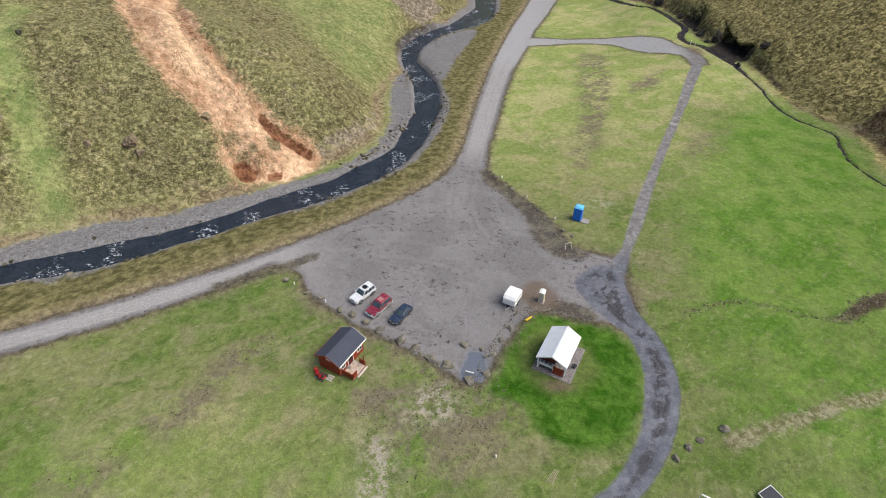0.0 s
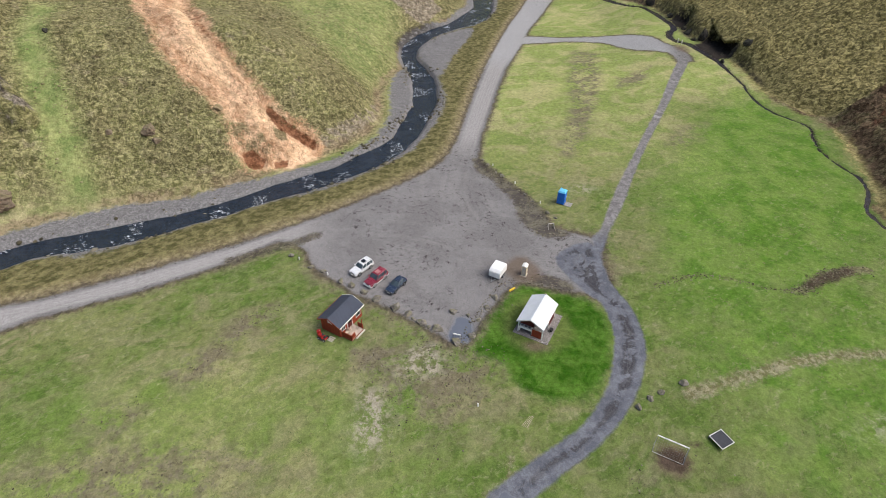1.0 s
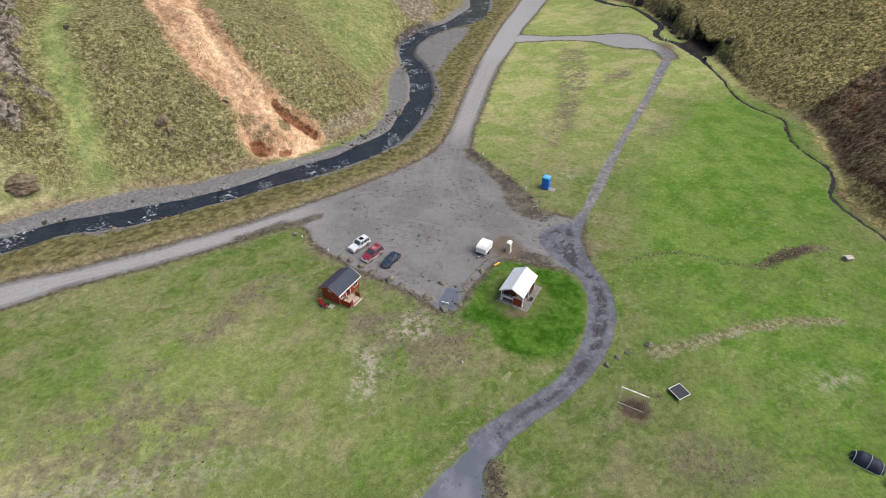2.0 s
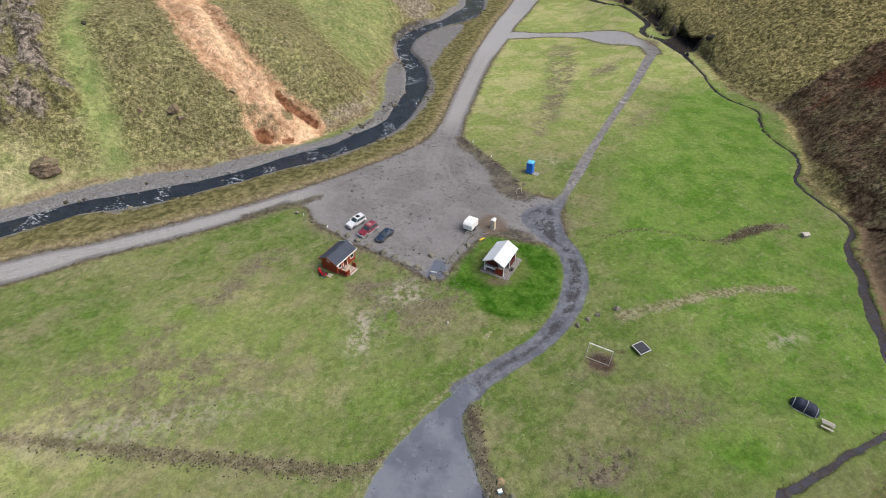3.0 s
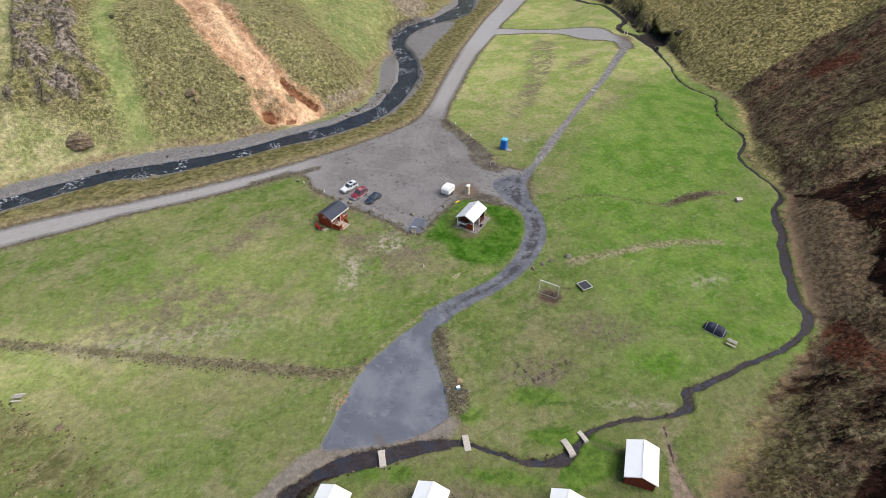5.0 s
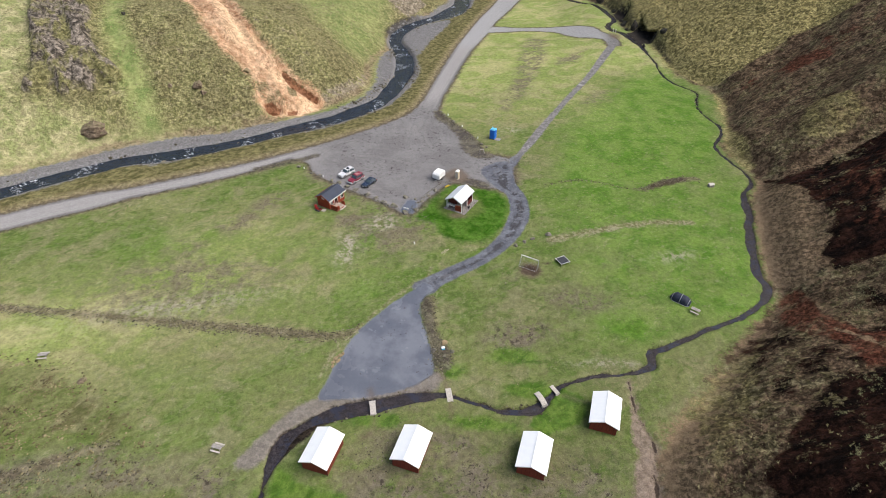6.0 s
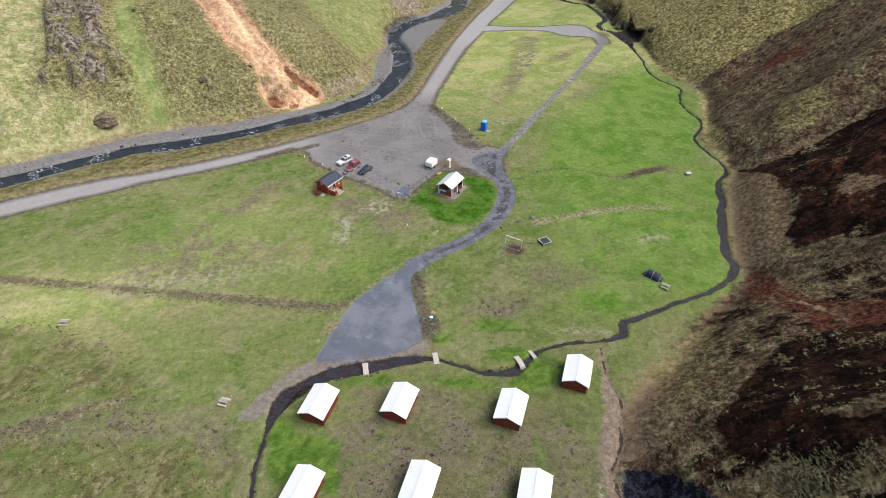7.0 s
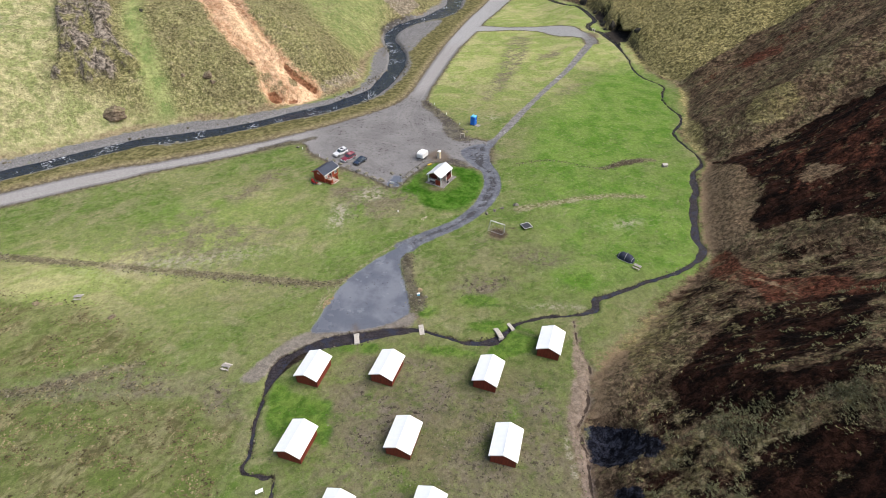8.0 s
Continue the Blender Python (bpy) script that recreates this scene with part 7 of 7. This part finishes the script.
for i, (x, y) in enumerate([(-2.3, -4.6), (-2.8, -5.1), (-2.4, -5.5), (-3.1, -5.9), (-3.0, -6.6), (-1.9, -4.1)]):
    boulder(x, y, 0.42 - 0.03 * i, M_TANROCK, 0.5, 90 + i, "heap of pale tan stone beside the hardstanding", turn=50 + 10 * i, sink=0.2, long=1.5)

# ---------------------------------------------------------------- posts and small pieces


def marker(x, y, h, r, material, label, name="marker_post"):
    ob = thing(name, on_ground(x, y), label, "post")
    bm = bmesh.new()
    rod(bm, (0, 0, -0.2), (0, 0, h), r, 8)
    part("shaft", bm, material, ob)
    bm = bmesh.new()
    rod(bm, (0, 0, h), (0, 0, h + 0.06), r * 1.15, 8, r * 0.5)
    part("cap", bm, M_TRIM, ob)


for x, y in ((14.4, 71.6), (10.4, 78.3), (18.5, 65.1), (-21.3, 48.0), (-16.05, 44.5), (6.7, 22.3)):
    marker(x, y, 0.45, 0.10, M_TRIM, "short white marker post at the grass edge")
c = thing("trestle", on_ground(19.5, 57.6, 15), "small pale wooden trestle at the yard's edge", "trestle")
bm = bmesh.new()
rod(bm, (-0.55, 0, 1.0), (0.55, 0, 1.0), 0.06, 8)
part("rail", bm, M_PALEWOOD, c)
for s in (-1, 1):
    for t in (-1, 1):
        bm = bmesh.new()
        rod(bm, (s * 0.45, 0, 1.0), (s * 0.55, t * 0.4, -0.1), 0.05, 6)
        part("leg", bm, M_PALEWOOD, c)
c = thing("barrier", on_ground(3.95, 32.75, -15), "low white board on two stumps at the puddle", "barrier")
bm = bmesh.new()
box(bm, -0.55, 0.55, -0.05, 0.05, 0.42, 0.60, 0.015)
part("board", bm, M_TRIM, c)
for s in (-0.42, 0.42):
    bm = bmesh.new()
    rod(bm, (s, 0.1, -0.2), (s, 0.1, 0.55), 0.06, 8)
    part("stump", bm, M_GREYWOOD, c)
c = thing("crate", on_ground(13.6, -2.45, 20), "small pale blue plastic crate on the dirt bank", "crate")
bm = bmesh.new()
box(bm, -0.25, 0.25, -0.2, 0.2, -0.03, 0.34, 0.02)
part("box", bm, M_CYAN, c)
bm = bmesh.new()
box(bm, -0.27, 0.27, -0.22, 0.22, 0.34, 0.39, 0.01)
part("lid", bm, M_TRIM, c, "white lid")
c = thing("notice_board", on_ground(-3.2, -40.7, 30), "low white board on posts beside the brook", "notice board")
bm = bmesh.new()
box(bm, -0.5, 0.5, -0.25, 0.25, 0.70, 0.76, 0.01)
part("panel", bm, M_TRIM, c)
for s in (-0.4, 0.4):
    bm = bmesh.new()
    rod(bm, (s, 0, -0.2), (s, 0, 0.70), 0.05, 8)
    part("post", bm, M_GREYWOOD, c)
for i in range(4):
    c = thing("pole", on_ground(12.35 + 0.17 * i, 20.5 - 0.05 * i, 52 + 2 * i), "thin pale wooden pole lying in the grass", "pole", "poles in the grass")
    bm = bmesh.new()
    rod(bm, (-0.9, 0, 0.05), (0.9, 0, 0.05), 0.026, 6, 0.018)
    part("shaft", bm, M_DECK, c)
# gate posts at the far crossing of the brook
for x, y in ((67.5, 148.6), (67.8, 146.2)):
    marker(x, y, 1.3, 0.16, M_PALEWOOD, "pale timber post by the far brook crossing", "gate_post")

# ---------------------------------------------------------------- loose stones and tussocks


def lump_shape(seed, spiky):
    """A stone or cushion, or (spiky) a tuft of leaning grass blades."""
    rnd = random.Random(seed)
    if spiky:
        vv, ff = [], []
        for b in range(11):
            a, lean = b * 2.4 + rnd.uniform(-0.3, 0.3), rnd.uniform(0.7, 1.5)
            r, w = rnd.uniform(0.0, 0.55), rnd.uniform(0.16, 0.30)
            c, q = math.cos(a), math.sin(a)
            high = rnd.uniform(0.3, 0.9)
            vv += [(r * c - w * q, r * q + w * c, -0.25), (r * c + w * q, r * q - w * c, -0.25), ((r + lean) * c, (r + lean) * q, high)]
            ff.append((3 * b, 3 * b + 1, 3 * b + 2))
        return np.array(vv), np.array(ff)
    bm = bmesh.new()
    bmesh.ops.create_icosphere(bm, subdivisions=1, radius=1.0)
    for v in bm.verts:
        v.co *= rnd.uniform(0.65, 1.25)
    bm.verts.ensure_lookup_table()
    vv = np.array([v.co[:] for v in bm.verts])
    ff = np.array([[v.index for v in f.verts] for f in bm.faces])
    bm.free()
    return vv, ff


def scatter(name, places, sizes, flat, spiky, material, label, category, seed):
    """Many small lumps joined into one mesh."""
    rs = np.random.RandomState(seed)
    shapes = [lump_shape(seed * 10 + i, spiky) for i in range(6)]
    V, F, base = [], [], 0
    for (x, y), s in zip(places, sizes):
        vv, ff = shapes[rs.randint(6)]
        a = rs.uniform(0, 6.28)
        c, q = math.cos(a), math.sin(a)
        sx, sy = s * rs.uniform(0.7, 1.35), s * rs.uniform(0.7, 1.35)
        px, py = vv[:, 0] * sx, vv[:, 1] * sy
        V.append(np.stack([px * c - py * q + x, px * q + py * c + y, vv[:, 2] * s * flat + ground_at(x, y) + 0.1 * s * flat], 1))
        F.append(ff + base)
        base += len(vv)
    V, F = np.concatenate(V), np.concatenate(F)
    me = bpy.data.meshes.new(name)
    me.vertices.add(len(V))
    me.vertices.foreach_set("co", V.astype(np.float32).ravel())
    me.loops.add(F.size)
    me.loops.foreach_set("vertex_index", F.ravel().astype(np.int32))
    me.polygons.add(len(F))
    me.polygons.foreach_set("loop_start", np.arange(0, F.size, 3, dtype=np.int32))
    me.update(calc_edges=True)
    me.materials.append(material)
    ob = new(name, me)
    return tagged(ob, label, category, kind="stuff")


def island_material(name, colours, spread=False):
    k = Nodes(name)
    rnd = k.noise(0.9, 3, 0.6) if spread else k.n.new("ShaderNodeNewGeometry").outputs["Random Per Island"]
    rnd = k.ramp(rnd, 0.36, 0.64, smooth=False) if spread else rnd
    col = k.mix(k.ramp(rnd, 0.0, 0.5, smooth=False), colours[0], colours[1])
    col = k.mix(k.ramp(rnd, 0.5, 1.0, smooth=False), col, colours[2])
    col = k.mix(k.ramp(k.noise(5.0, 5, 0.75), 0.40, 0.65, 0.0, 0.5), col, k.mix(0.5, col, (0.03, 0.028, 0.014)))
    k.bump(k.noise(7.0, 5, 0.8), 0.05)
    return k.done(col, 0.95, 0.0, 0.2)


def sampled(n, seed, weight, x0, x1, y0, y1):
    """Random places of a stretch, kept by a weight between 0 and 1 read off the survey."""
    rs = np.random.RandomState(seed)
    x, y, u = rs.uniform(x0, x1, n), rs.uniform(y0, y1, n), rs.rand(n)
    i, j = np.clip(np.searchsorted(GX, x), 0, len(GX) - 1), np.clip(np.searchsorted(GY, y), 0, len(GY) - 1)
    keep = u < weight[j, i]
    return np.stack([x[keep], y[keep]], 1), rs


M_STONES = island_material("loose_stone", ((0.034, 0.030, 0.020), (0.085, 0.075, 0.044), (0.215, 0.188, 0.140)))
M_TUFT_E = island_material("eastern_tussock", ((0.050, 0.041, 0.018), (0.130, 0.108, 0.050), (0.265, 0.224, 0.122)), True)
M_TUFT_W = island_material("western_tussock", ((0.130, 0.112, 0.052), (0.230, 0.212, 0.100), (0.310, 0.285, 0.155)), True)

clump = step(-0.06, 0.10, fbm(GXX, GYY, 9, 3, 51))
w = np.clip(step(1.7, 0.5, DIST["stones"]) * (DIST["wet"] > 0.3) * (DIST["road"] > 0.2), 0, 1) * (0.3 + 0.7 * clump)
w = np.maximum(w, 0.95 * step(1.1, 0.2, np.abs(DIST["lawn"] - 0.3)) * step(22, 17, GXX) * (DIST["road"] > -1.4) * (GYY > 31))
w = np.maximum(w, 0.5 * step(0.6, -0.4, DIST["verge"]))
pts, rs = sampled(300000, 3, w, -72, 70, -30, 82)
scatter("rubble", pts, rs.uniform(0.05, 0.12, len(pts)) * rs.uniform(0.6, 1.6, len(pts)), 0.6, False, M_STONES, "dark loose stones strewn along old dry ditches", "rubble", 4)
w = step(2.2, 0.6, np.abs(DIST["river"] - 1.2)) * (DIST["west"] < 0) * step(60, 90, GYY) + 0.25 * step(2.0, 0.4, np.abs(DIST["river"] - 0.9)) * (GYY < 80)
pts, rs = sampled(30000, 5, np.clip(w, 0, 1) * clump, -95, 20, 25, 185)
scatter("bank_stones", pts, rs.uniform(0.15, 0.55, len(pts)) * rs.uniform(0.4, 1.0, len(pts)), 0.65, False, M_STONES, "dark stones and tufts along the river bank", "stones", 5)
w = step(0.5, 0.15, np.abs(DIST["stream"] - 0.35)) * clump * 0.9
pts, rs = sampled(70000, 6, w, -10, 92, -45, 180)
scatter("brook_stones", pts, rs.uniform(0.06, 0.22, len(pts)), 0.6, False, M_STONES, "small dark stones along the brook's edge", "stones", 6)
w = step(2.0, 6.0, DIST["east"]) * (1 - 0.95 * step(0.15, 0.6, DIST["scoria"])) * (0.25 + 0.6 * clump) * (1 - 0.3 * DIST["tan"]) * np.clip(1 - 1.2 * DIST["redash"], 0, 1) * (1 - 0.6 * step(30, 60, GYY)) * (1 - 0.5 * step(-14, -2, GYY)) * (DIST["hollow"] < 0.2) * (0.3 + 0.7 * step(0.35, 0.6, grain(GXX, GYY, 6, 33)))
pts, rs = sampled(230000, 7, w, 38, 118, -48, 104)
scatter("hill_tussocks", pts, rs.uniform(0.07, 0.17, len(pts)) * rs.uniform(0.5, 1.8, len(pts)), 0.5, True, M_TUFT_E, "olive and straw tussocks on the dark eastern slope", "tussocks", 7)
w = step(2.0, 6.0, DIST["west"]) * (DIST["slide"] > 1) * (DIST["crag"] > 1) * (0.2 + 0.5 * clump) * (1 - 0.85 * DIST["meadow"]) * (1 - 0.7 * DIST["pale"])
pts, rs = sampled(48000, 8, w, -110, -14, 50, 150)
scatter("slope_tussocks", pts, rs.uniform(0.10, 0.22, len(pts)) * rs.uniform(0.6, 1.7, len(pts)), 0.45, False, M_TUFT_W, "olive and straw tussocks on the western slope", "tussocks", 8)

w = np.maximum(DIST["worn"] ** 2 * clump, 0.8 * DIST["clods"] * step(0.45, 0.6, grain(GXX, GYY, 2.5, 34))) * (DIST["east"] < 0) * (DIST["road"] > 1) * (DIST["lane"] > 1) * (DIST["wet"] > 1) * (DIST["stream"] > 1.5)
pts, rs = sampled(42000, 9, w, -60, 60, -46, 40)
scatter("clods", pts, rs.uniform(0.04, 0.10, len(pts)) * rs.uniform(0.6, 1.5, len(pts)), 0.6, False, M_STONES, "small dark clods of earth on worn turf", "clods", 9)
M_TUFT_F = island_material("field_grass", ((0.050, 0.098, 0.018), (0.130, 0.140, 0.050), (0.225, 0.205, 0.110)))
free = (DIST["road"] > 0.6) & (DIST["lane"] > 0.6) & (DIST["wet"] > 0.6) & (DIST["stream"] > 0.6) & (DIST["mud"] > 0.4) & (DIST["bank"] > 0.6) & (DIST["east"] < 0.5) & (DIST["lawn"] > 0)
w = free * (0.15 + 0.85 * step(-0.05, 0.08, fbm(GXX, GYY, 4, 3, 91)))
pts, rs = sampled(24000, 10, w, -75, 75, -46, 62)
scatter("field_tufts", pts, rs.uniform(0.06, 0.13, len(pts)) * rs.uniform(0.6, 1.5, len(pts)), 0.8, True, M_TUFT_F, "short green and straw grass tufts over the turf", "grass", 10)
w = np.clip(DIST["heath"], 0, 1) * (0.1 + 0.9 * step(-0.04, 0.08, fbm(GXX + 0.4 * GYY, GYY * 2.2, 5, 3, 95))) * (DIST["stream"] > 0.8)
pts, rs = sampled(36000, 11, w, -80, -6, -48, -6)
scatter("heath_tussocks", pts, rs.uniform(0.06, 0.15, len(pts)) * rs.uniform(0.6, 1.7, len(pts)), 0.55, False, M_TUFT_E, "brown and olive tussocks on rough heathy turf", "tussocks", 11)
M_MOSS = island_material("pale_moss_clump", ((0.052, 0.050, 0.024), (0.120, 0.116, 0.052), (0.205, 0.192, 0.112)))
SHRUBS = [(44.8, -37.8), (49.3, -31.9), (56.2, -31.4), (63.6, -32.5), (72, -30.5), (84, -33), (80, -38), (67.6, -37.0), (62.2, -37.4), (56.4, -38), (54.5, -46), (45.2, -47)]
SCREE = [(68.3, -10.7), (73.6, -8.9), (92, -14), (92, -30), (71.8, -24.5), (64.2, -28.8), (59.9, -27.3), (58.2, -24.4), (62.5, -16.4)]
RIDGE = [(79.3, 12.6), (84.8, 11.6), (96, 5), (92, -7.9), (78.6, 0.5), (77.0, 6.5)]
w = np.clip(0.85 * within(SHRUBS, 1.2) + 0.10 * within(SCREE, 1.5) + 0.14 * within(RIDGE, 1.5), 0, 1) * (0.1 + 0.9 * step(-0.03, 0.09, fbm(GXX, GYY, 3.5, 3, 97))) * (DIST["hollow"] < 0.2)
heart, rs = sampled(17000, 12, w, 43, 98, -48, 16)
many = rs.randint(5, 15, len(heart))
pts = np.repeat(heart, many, 0) + rs.normal(0, 0.34, (many.sum(), 2))
scatter("moss_clumps", pts, rs.uniform(0.07, 0.20, len(pts)) * rs.uniform(0.5, 1.5, len(pts)), 0.6, True, M_MOSS, "pale moss clumps on dark volcanic scree", "moss", 12)
